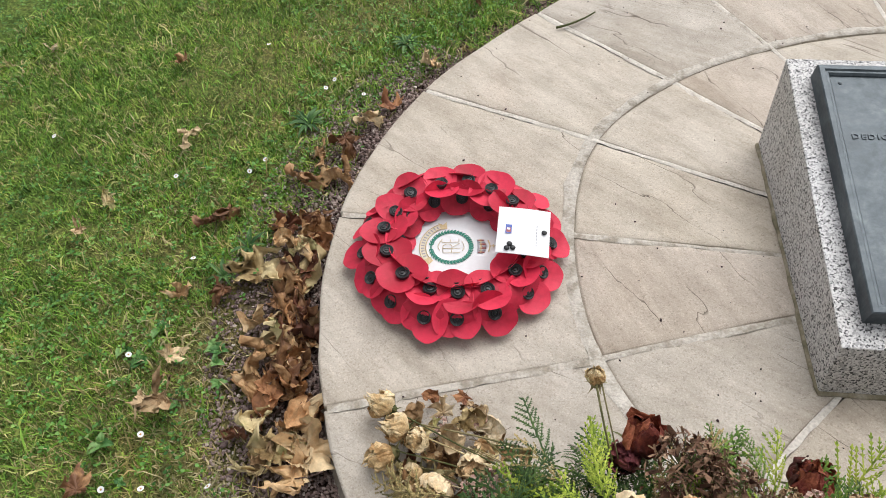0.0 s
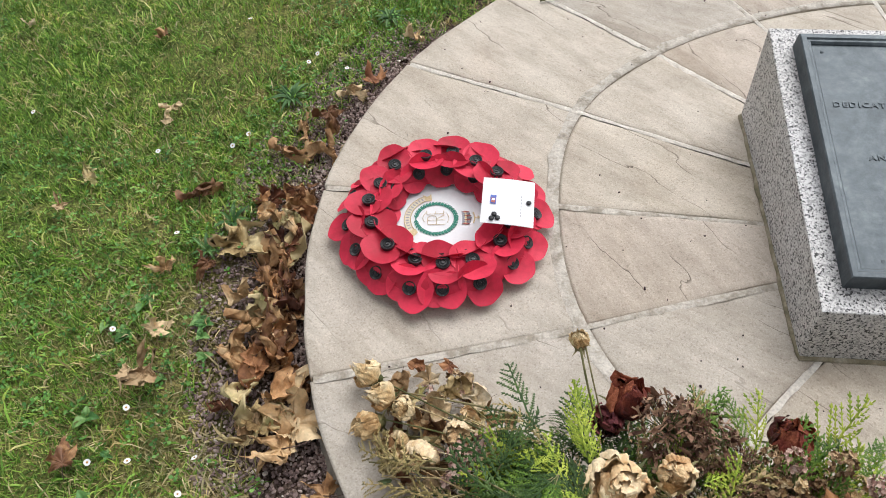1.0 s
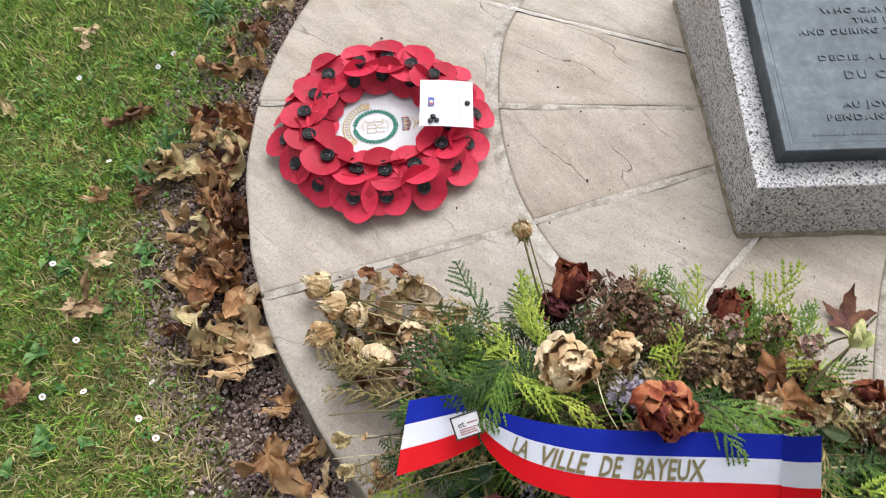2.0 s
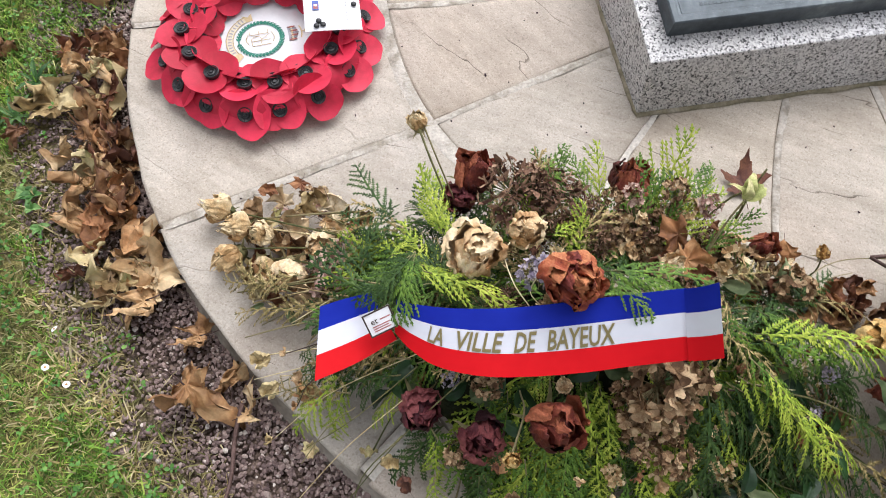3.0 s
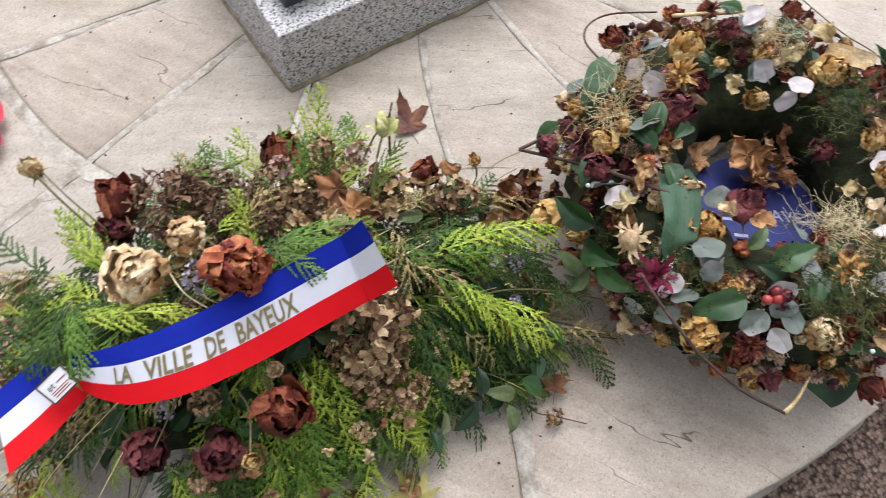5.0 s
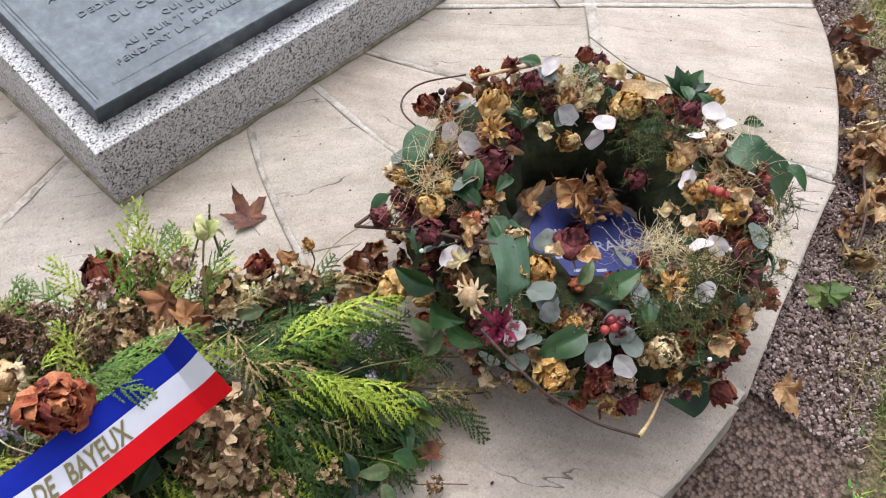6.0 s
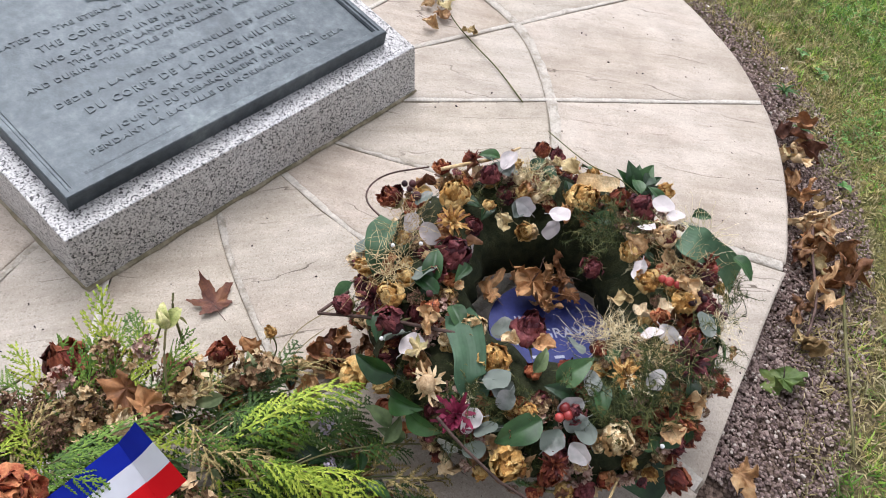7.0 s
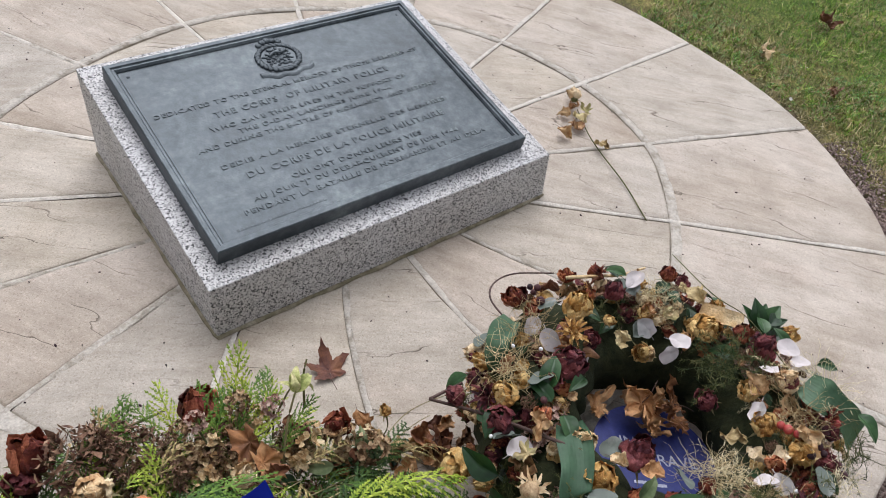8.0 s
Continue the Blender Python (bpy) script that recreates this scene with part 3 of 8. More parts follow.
# ---- the poppy wreath ----
RED = organic("poppy_red_paper", [(0.40, 0.009, 0.030), (0.55, 0.016, 0.050), (0.68, 0.030, 0.072)], 18, 0.55, 0.12, 0.5, specular=0.35, grain=0.3)
BLACK = organic("black_plastic", [(0.008, 0.008, 0.009), (0.018, 0.018, 0.02)], 60, 0.42, 0.1, 0.2, specular=0.5)
WHITE = organic("white_card", [(0.70, 0.70, 0.71), (0.80, 0.80, 0.81)], 25, 0.5, 0.05, 0.0, specular=0.3, grain=0.1)
PRINT_GREEN = organic("printed_green", [(0.02, 0.17, 0.12), (0.04, 0.25, 0.17)], 90, 0.5, 0.0, 0.0)
PRINT_GOLD = organic("printed_gold", [(0.55, 0.41, 0.19), (0.72, 0.60, 0.38)], 120, 0.5, 0.0, 0.0)
PRINT_CREAM = organic("printed_cream", [(0.66, 0.58, 0.42), (0.78, 0.72, 0.58)], 120, 0.5, 0.0, 0.0)
PRINT_RED = organic("printed_dull_red", [(0.30, 0.07, 0.07), (0.42, 0.14, 0.12)], 120, 0.5, 0.0, 0.0)
PRINT_BLUE = organic("printed_blue", [(0.06, 0.10, 0.38), (0.10, 0.16, 0.48)], 120, 0.5, 0.0, 0.0)
PRINT_GREY = organic("printed_grey", [(0.30, 0.30, 0.32), (0.42, 0.42, 0.44)], 120, 0.5, 0.0, 0.0)


def poppy_petals(seed):
    """Two round petals of stiff paper that overlap behind the button, cupped and a little bent."""
    rng = random.Random(seed)
    g = Geo()
    for k in range(2):
        ph, cup, wide = rng.uniform(0, 6), rng.uniform(5.0, 11.0), rng.uniform(1.0, 1.12)
        R, off, tip = 0.0375 * rng.uniform(0.95, 1.06), 0.0150, rng.uniform(0.0, 0.40)

        def fn(u, v, k=k, ph=ph, cup=cup, wide=wide, R=R, off=off, tip=tip):
            a = u * math.tau
            r = R * v * (1 + 0.030 * math.sin(3 * a + ph) + 0.015 * math.sin(7 * a + 2 * ph))
            x, y = off + r * math.cos(a), wide * r * math.sin(a)
            d = max(0.0, math.hypot(x, y) - 0.010)
            z = cup * d * d * 0.55 + tip * max(0, x) * 0.35 + 0.0014 * math.sin(2 * a + ph) * v - 0.0016 * k
            return (x if k == 0 else -x, y, z)
        g.add(*grid(32, 6, fn, wrap=True))
        # the paper's thickness, as a narrow turned edge
        g.add(*grid(32, 1, lambda u, v, fn=fn: (lambda p: (p[0], p[1], p[2] - 0.0006 * v))(fn(u, 1)), wrap=True))
    return g.mesh("petals", [RED])


def poppy_button():
    """A black ribbed button: a raised pleated rim round a dished face with a knob."""
    g = Geo()
    prof = [(0.0, 0.0050), (0.0022, 0.0050), (0.0028, 0.0034), (0.0044, 0.0030), (0.0050, 0.0040), (0.0060, 0.0040), (0.0068, 0.0030), (0.0108, 0.0054), (0.0116, 0.0050), (0.0112, 0.0018), (0.0100, -0.008)]
    def fn(u, v):
        r, z = prof[round(v * (len(prof) - 1))]
        rib = 1 + (0.025 if r > 0.009 and round(u * 48) % 2 else 0)
        return (max(r, 0.0001) * rib * math.cos(u * math.tau), max(r, 0.0001) * rib * math.sin(u * math.tau), z - (0.0004 if r > 0.006 and round(u * 48) % 2 else 0))
    g.add(*grid(48, len(prof) - 1, fn, wrap=True))
    return g.mesh("button", [BLACK], smooth=False)


POPPIES = [poppy_petals(k) for k in range(7)]
BUTTON = poppy_button()
wreath = tagged(new("poppy_wreath"), "red paper poppy wreath with black centres lying on the paving", "wreath")
wreath.matrix_world = pose(0.073, 0.912, 0.0)


def poppy(radius, angle, z, tilt, spin, k, size=1.0):
    """A poppy on the ring, its face leaning outward by tilt degrees."""
    m = pose(0, 0, 0, 0, 0, angle) @ pose(radius, 0, z, 0, tilt, 0) @ pose(0, 0, 0, 0, 0, spin) @ Matrix.Scale(size, 4)
    ob = part("poppy", POPPIES[k % 7], wreath, m)
    part("button", BUTTON, ob, pose(0, 0, 0.0046) @ Matrix.Scale(1.25, 4), "ribbed black button")


ring = grid(48, 10, lambda u, v: ((0.128 + 0.040 * math.cos(v * math.tau)) * math.cos(u * math.tau), (0.128 + 0.040 * math.cos(v * math.tau)) * math.sin(u * math.tau), 0.027 + 0.027 * math.sin(v * math.tau)), wrap=True)
part("ring_base", Geo().add(*ring).mesh("ring_base", [RED]), wreath, label="moulded red ring under the poppies")
rp = random.Random(12)
for i in range(17):
    poppy(0.160 + rp.uniform(-0.004, 0.004), i * 360 / 17 + rp.uniform(-3, 3), 0.034 + rp.uniform(-0.003, 0.003), 40 + rp.uniform(-7, 7), rp.choice((0, 90)) + rp.uniform(-30, 30), i, 0.78)
for i in range(15):
    poppy(0.125 + rp.uniform(-0.005, 0.005), (i + 0.5) * 24 + rp.uniform(-4, 4), 0.054 + rp.uniform(-0.004, 0.004), 0 + rp.uniform(-10, 10), rp.uniform(-40, 40), i + 3, 0.80)
for i in range(12):
    poppy(0.100 + rp.uniform(-0.002, 0.002), i * 30 + rp.uniform(-5, 5), 0.042 + rp.uniform(-0.003, 0.003), -46 + rp.uniform(-7, 7), 90 + rp.uniform(-30, 30), i + 5, 0.76)

disc = grid(48, 4, lambda u, v: (0.098 * v * math.cos(u * math.tau), 0.098 * v * math.sin(u * math.tau), 0.017), wrap=True)
part("centre_disc", Geo().add(*disc).mesh("centre_disc", [WHITE]), wreath, label="white card disc printed with a badge")


# the badge is turned a quarter, its crown towards the granite
badge = pose(-0.010, 0.004, 0.0182, 0, 0, 4)
laurel = Geo()
for k in range(40):
    a = math.tau * (k + 0.5) / 40
    way = 1 if math.sin(a) > 0 else -1
    for side in (-1, 1):
        leaf = [(0, 0, 0), (0.0042, 0.0019, 0.0002), (0.0082, 0, 0.0001), (0.0042, -0.0019, 0.0002)]
        laurel.add(leaf, [(0, 1, 2, 3)], 0, pose(0.0352 * math.cos(a), 0.0345 * math.sin(a), 0, 0, 0, math.degrees(a) - way * (90 + side * 32)))
laurel.add(*grid(72, 1, lambda u, v: ((0.0342 + 0.0024 * v) * math.cos(u * math.tau), 0.98 * (0.0342 + 0.0024 * v) * math.sin(u * math.tau), 0.0003), wrap=True))
part("printed_laurel", laurel.mesh("printed_laurel", [PRINT_GREEN]), wreath, badge)
for pts in ([(-0.014, -0.014), (0.016, -0.014)], [(-0.014, -0.004), (0.016, -0.004)], [(-0.014, -0.014), (-0.014, 0.002), (-0.006, 0.006), (0.001, 0.002), (0.001, -0.013)], [(0.001, -0.002), (0.016, 0.008)],
            [(-0.016, 0.010), (0.014, 0.010)], [(-0.016, 0.010), (-0.016, 0.018)], [(-0.001, 0.010), (-0.001, 0.016)], [(0.014, 0.010), (0.014, 0.018)],
            [(-0.020, -0.008), (-0.023, 0.002), (-0.018, 0.014)], [(0.020, -0.010), (0.023, 0.0), (0.019, 0.012)]):
    line = smooth_line([(x, y, 0.0006) for x, y in pts], 6)
    part("printed_monogram", Geo().add(*tube(line, 0.00055, 4)).mesh("printed_monogram", [PRINT_GOLD]), wreath, badge)
part("printed_scroll", Geo().add(*grid(28, 1, lambda u, v: ((0.045 + 0.010 * v) * math.cos(radians(112 + 100 * u)), (0.045 + 0.010 * v) * math.sin(radians(112 + 100 * u)), 0))).mesh("printed_scroll", [PRINT_CREAM]), wreath, badge)
for r, a0, a1 in ((0.0445, 112, 212), (0.0555, 112, 212)):
    arc = [(r * math.cos(radians(a0 + (a1 - a0) * i / 20)), r * math.sin(radians(a0 + (a1 - a0) * i / 20)), 0.0005) for i in range(21)]
    part("printed_scroll_edge", Geo().add(*tube(arc, 0.0008, 4)).mesh("printed_scroll_edge", [PRINT_GOLD]), wreath, badge)
for i in range(13):
    a = 119 + i * 7.1
    part("printed_bar", Geo().add([(0.0470, -0.0013, 0), (0.0532, -0.0013, 0), (0.0532, 0.0011, 0), (0.0470, 0.0011, 0)], [(0, 1, 2, 3)]).mesh("printed_bar", [PRINT_GREY]), wreath, badge @ pose(0, 0, 0.0004, 0, 0, a))
for a in (106, 218):
    part("printed_scroll_end", Geo().add([(0.042, -0.005, 0), (0.058, -0.008, 0), (0.053, 0.0, 0), (0.060, 0.008, 0), (0.043, 0.005, 0)], [(0, 1, 2, 3, 4)]).mesh("printed_scroll_end", [PRINT_GOLD]), wreath, badge @ pose(0, 0, 0.0002, 0, 0, a))
crown = Geo()
for i in range(7):
    y = -0.0135 + 0.0045 * i
    crown.add(*blob(0.0030, 4, 8, squash=(2.3, 0.62, 0.05)), i % 2, pose(0.0575 - abs(i - 3) * 0.0016, y, 0.0002))
crown.add(*grid(16, 1, lambda u, v: (0.0500 + 0.0032 * v + 0.0012 * math.sin(u * math.pi), -0.0155 + 0.031 * u, 0.0003)), 2)
crown.add(*grid(16, 1, lambda u, v: (0.0450 + 0.0035 * v + 0.0012 * math.sin(u * math.pi), -0.0150 + 0.030 * u, 0.0002)), 1)
crown.add(*grid(12, 1, lambda u, v: (0.0640 + 0.0024 * v + 0.0030 * math.sin(u * math.pi), -0.0130 + 0.026 * u, 0.0003)), 2)
crown.add([(0.068, -0.0010, 0.0003), (0.080, -0.0010, 0.0003), (0.080, 0.0010, 0.0003), (0.068, 0.0010, 0.0003)], [(0, 1, 2, 3)], 2)
crown.add([(0.073, -0.0035, 0.0004), (0.0752, -0.0035, 0.0004), (0.0752, 0.0035, 0.0004), (0.073, 0.0035, 0.0004)], [(0, 1, 2, 3)], 2)
part("printed_crown", crown.mesh("printed_crown", [PRINT_RED, PRINT_GREY, PRINT_GOLD]), wreath, badge)

# the white message card pinned across the poppies
card_at = pose(0.114, -0.014, 0.086, 3, 5, -2)
card = part("card", Geo().add(*grid(6, 6, lambda u, v: (-0.0435 + 0.087 * u, -0.047 + 0.094 * v, 0.002 * math.sin(u * 3) + 0.0015 * v))).add(
    *grid(6, 6, lambda u, v: (-0.0435 + 0.087 * u, -0.047 + 0.094 * (1 - v), -0.0012 + 0.002 * math.sin(u * 3) + 0.0015 * (1 - v)))).mesh("card", [WHITE]), wreath, card_at, "white message card with a small printed picture")
def card_patch(x0, x1, y0, y1, mat):
    return Geo().add([(x0, y0, 0), (x1, y0, 0), (x1, y1, 0), (x0, y1, 0)], [(0, 1, 2, 3)]).mesh("printed_patch", [mat])
part("printed_patch", card_patch(-0.030, -0.020, -0.008, 0.010, PRINT_BLUE), card, pose(0, 0, 0.0032))
part("printed_patch", card_patch(-0.0285, -0.0215, -0.006, 0.004, PRINT_RED), card, pose(0, 0, 0.0034))
part("printed_patch", card_patch(-0.0275, -0.0225, -0.001, 0.003, WHITE), card, pose(0, 0, 0.0036))
for i in range(7):
    part("printed_bar", card_patch(0.021, 0.0222, -0.030 + i * 0.0065, -0.0258 + i * 0.0065, PRINT_GREY), card, pose(0, 0, 0.0034))
for x, y in ((0.034, 0.0), (-0.022, -0.030), (-0.016, -0.037), (-0.026, -0.039)):
    part("pin", Geo().add(*blob(0.0048, 5, 9, squash=(1, 1, 0.5))).mesh("pin", [BLACK]), card, pose(x, y, 0.0042), "black pin head")


# ---- plant parts ----
FERN_BRIGHT = organic("bright_conifer", [(0.10, 0.17, 0.013), (0.27, 0.36, 0.032), (0.48, 0.54, 0.080)], 22, 0.6, 0.15, 0.3, island=True)
FERN_GREEN = organic("green_conifer", [(0.028, 0.072, 0.009), (0.085, 0.170, 0.018), (0.18, 0.285, 0.038)], 22, 0.6, 0.15, 0.3, island=True)
FERN_DARK = organic("dark_conifer", [(0.013, 0.036, 0.007), (0.034, 0.076, 0.014), (0.080, 0.135, 0.028)], 22, 0.6, 0.15, 0.3, island=True)
FERN_DRY = organic("dry_conifer", [(0.11, 0.095, 0.03), (0.26, 0.20, 0.075), (0.44, 0.34, 0.15)], 30, 0.7, 0.2, 0.6, island=True)
CREAM = organic("dried_cream_petal", [(0.44, 0.25, 0.11), (0.72, 0.52, 0.29), (0.85, 0.69, 0.45)], 40, 0.6, 0.8, 0.4, island=True)
STRAW = organic("dried_straw_petal", [(0.36, 0.21, 0.085), (0.60, 0.42, 0.21), (0.80, 0.65, 0.40)], 40, 0.65, 0.8, 0.45, island=True)
RUST = organic("dried_rust_petal", [(0.13, 0.020, 0.014), (0.36, 0.080, 0.034), (0.58, 0.24, 0.105)], 60, 0.65, 0.8, 0.55, island=True)
MAROON = organic("dried_maroon_petal", [(0.028, 0.007, 0.010), (0.095, 0.019, 0.026), (0.22, 0.060, 0.060)], 45, 0.6, 0.8, 0.5, island=True)
BROWNRED = organic("dried_brown_red_petal", [(0.05, 0.009, 0.008), (0.16, 0.030, 0.018), (0.34, 0.105, 0.050)], 45, 0.65, 0.8, 0.5, island=True)
AMBER = organic("dried_amber_petal", [(0.24, 0.098, 0.025), (0.54, 0.29, 0.075), (0.77, 0.54, 0.22)], 60, 0.65, 0.8, 0.5, island=True)
BEIGE = organic("dried_beige_bract", [(0.10, 0.052, 0.025), (0.29, 0.175, 0.088), (0.56, 0.41, 0.24)], 55, 0.75, 0.4, 0.5, island=True)
UMBER = organic("dried_umber_bract", [(0.075, 0.036, 0.024), (0.20, 0.108, 0.066), (0.38, 0.245, 0.155)], 55, 0.8, 0.4, 0.5, island=True)
PINK = organic("faded_pink_petal", [(0.34, 0.19, 0.15), (0.50, 0.33, 0.27), (0.60, 0.45, 0.36)], 55, 0.75, 0.3, 0.5, island=True)
LILAC = organic("faded_lilac_petal", [(0.20, 0.17, 0.23), (0.34, 0.30, 0.37), (0.50, 0.44, 0.44)], 55, 0.75, 0.3, 0.5, island=True)
MAGENTA = organic("magenta_petal", [(0.10, 0.008, 0.025), (0.24, 0.02, 0.06), (0.36, 0.06, 0.12)], 45, 0.6, 0.3, 0.5, island=True)
LEAF_DARK = organic("dark_glossy_leaf", [(0.010, 0.030, 0.009), (0.022, 0.062, 0.018), (0.050, 0.112, 0.035)], 20, 0.38, 0.15, 0.5, specular=0.35)
LEAF_MID = organic("dull_green_leaf", [(0.05, 0.08, 0.03), (0.11, 0.15, 0.06), (0.20, 0.23, 0.11)], 22, 0.6, 0.3, 0.4)
LEAF_STRAP = organic("grey_green_strap_leaf", [(0.022, 0.060, 0.028), (0.05, 0.11, 0.055), (0.10, 0.17, 0.095)], 9, 0.55, 0.15, 0.2, specular=0.35)
SILVER = organic("silvery_round_leaf", [(0.14, 0.165, 0.14), (0.29, 0.295, 0.28), (0.43, 0.41, 0.40), (0.57, 0.52, 0.51)], 7, 0.6, 0.04, 0.95, grain=0.15)
STEM = organic("green_brown_stem", [(0.07, 0.08, 0.025), (0.16, 0.15, 0.06), (0.26, 0.22, 0.11)], 40, 0.7, 0.3, 0.6)
WOOD = organic("dark_twig", [(0.035, 0.020, 0.016), (0.085, 0.05, 0.04), (0.16, 0.10, 0.085)], 60, 0.65, 0.5, 0.3)
WISP = organic("pale_straw_wisp", [(0.38, 0.27, 0.13), (0.62, 0.50, 0.27), (0.80, 0.71, 0.46)], 60, 0.75, 0.1, 0.5)
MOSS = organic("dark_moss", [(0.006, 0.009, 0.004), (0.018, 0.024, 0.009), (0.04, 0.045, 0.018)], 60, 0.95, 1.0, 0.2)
FEATHER = organic("asparagus_fern", [(0.014, 0.026, 0.005), (0.045, 0.062, 0.012), (0.13, 0.125, 0.040)], 30, 0.7, 0.1, 0.5, island=True)
BERRY = organic("red_berry", [(0.16, 0.012, 0.012), (0.32, 0.03, 0.028), (0.42, 0.06, 0.05)], 40, 0.35, 0.1, 0.7, specular=0.5)
BERRY_DARK = organic("dark_berry", [(0.02, 0.008, 0.012), (0.06, 0.02, 0.025), (0.10, 0.04, 0.04)], 40, 0.5, 0.3, 0.6)
DEAD = organic("dead_leaf_brown", [(0.15, 0.066, 0.028), (0.36, 0.195, 0.082), (0.54, 0.345, 0.165), (0.70, 0.53, 0.31)], 26, 0.6, 0.4, 0.55, specular=0.45)
DEAD_TAN = organic("dead_leaf_tan", [(0.20, 0.125, 0.05), (0.43, 0.32, 0.15), (0.60, 0.49, 0.27), (0.42, 0.39, 0.16)], 16, 0.75, 0.4, 0.4)
DEAD_PALE = organic("dead_leaf_pale", [(0.32, 0.20, 0.10), (0.58, 0.43, 0.25), (0.76, 0.65, 0.46)], 22, 0.75, 0.4, 0.5)
DEAD_RED = organic("dead_leaf_russet", [(0.085, 0.034, 0.022), (0.21, 0.085, 0.042), (0.38, 0.185, 0.08)], 16, 0.65, 0.35, 0.4)

DEAD_ORANGE = organic("dead_leaf_orange", [(0.16, 0.065, 0.025), (0.38, 0.175, 0.065), (0.58, 0.34, 0.16)], 26, 0.6, 0.4, 0.4, specular=0.4)


def frond_mesh(name, mats, length, width, droop, seed, dense=1.0, leaf=0.0088):
    """A flat cypress spray: a stem, side branches that lean forward, and on each two rows of blunt scaly fingers."""
    rng = random.Random(seed)
    g = Geo()
    sway = rng.uniform(-0.3, 0.3)

    def bend(p):
        t = max(0.0, p.x / length)
        return Vector((p.x * (1 - 0.18 * droop * t), p.y + sway * length * t * t * 0.5, p.z - droop * length * 0.55 * t ** 2.2 - 2.2 * abs(p.y) * abs(p.y) / max(width, 0.01) * 0.35))

    def finger(p, d, size, wide):
        """A flat blunt twiglet, a little thicker in the middle, with a notched scaly outline."""
        d = d.normalized()
        n = Vector((-d.y, d.x, rng.uniform(-0.25, 0.25))) * wide
        bow = Vector((0, 0, rng.uniform(-0.14, 0.04) * size))
        ridge = Vector((0, 0, wide * 0.55))
        row = lambda t, w: (bend(p + d * size * t - n * w + bow * t * t), bend(p + d * size * t + ridge * w + bow * t * t), bend(p + d * size * t + n * w + bow * t * t))
        verts = [*row(0, 0.55), *row(0.38, 1.0), *row(0.74, 0.85), bend(p + d * size + bow)]
        g.add(verts, [(0, 1, 4, 3), (1, 2, 5, 4), (3, 4, 7, 6), (4, 5, 8, 7), (6, 7, 9), (7, 8, 9)], 0)

    stem = [bend(Vector((length * i / 8, 0, -0.0008))) for i in range(9)]
    g.add(*tube(stem, 0.0011, 4, 0.3), 1)
    steps = int(length / 0.0074 * dense)
    for i in range(steps):
        s = (i + 0.5) / steps
        side = 1 if i % 2 else -1
        if rng.random() < 0.06:
            continue
        reach_ = width * (1 - s) ** 0.62 * min(1, 0.45 + s * 2.6) * rng.uniform(0.7, 1.25)
        a = radians(rng.uniform(30, 42)) * side
        lift = rng.uniform(-0.22, 0.22)
        d = Vector((math.cos(a), math.sin(a), lift))
        root = Vector((length * s, 0, 0))
        hang = rng.uniform(0.0, 0.35)
        count = max(2, int(reach_ / 0.0040))
        spot = lambda t: root + d * reach_ * t + Vector((reach_ * 0.22 * t * t, 0, -hang * reach_ * t * t))
        for j in range(count):
            t = (j + 0.5) / count
            p = spot(t)
            way = (spot(t + 0.02) - p).normalized()
            for sd in (-1, 1):
                if rng.random() < 0.10:
                    continue
                b = math.atan2(way.y, way.x) + sd * radians(rng.uniform(30, 42))
                size = leaf * (1.05 - 0.5 * t) * rng.uniform(0.7, 1.15)
                finger(p, Vector((math.cos(b), math.sin(b), way.z + rng.uniform(-0.06, 0.06))), size, 0.00105)
            finger(p - way * 0.0015, way, reach_ / count * 1.6, 0.00105)
        finger(spot(0.96), spot(1.0) - spot(0.95), leaf * 0.85, 0.0012)
    for i in range(int(length / 0.006)):
        p = Vector((length * (0.15 + 0.85 * i / (length / 0.006)), 0, 0))
        finger(p, Vector((1, rng.uniform(-0.2, 0.2), 0)), 0.0085, 0.0013)
    return g.mesh(name, mats)


def crumple(p, amount, freq, seed):
    q = Vector(p) * freq + Vector((seed * 1.7, seed * 0.6, seed))
    return Vector(p) + amount * Vector((noise.noise(q), noise.noise(q + Vector((9, 0, 0))), noise.noise(q + Vector((0, 7, 3)))))


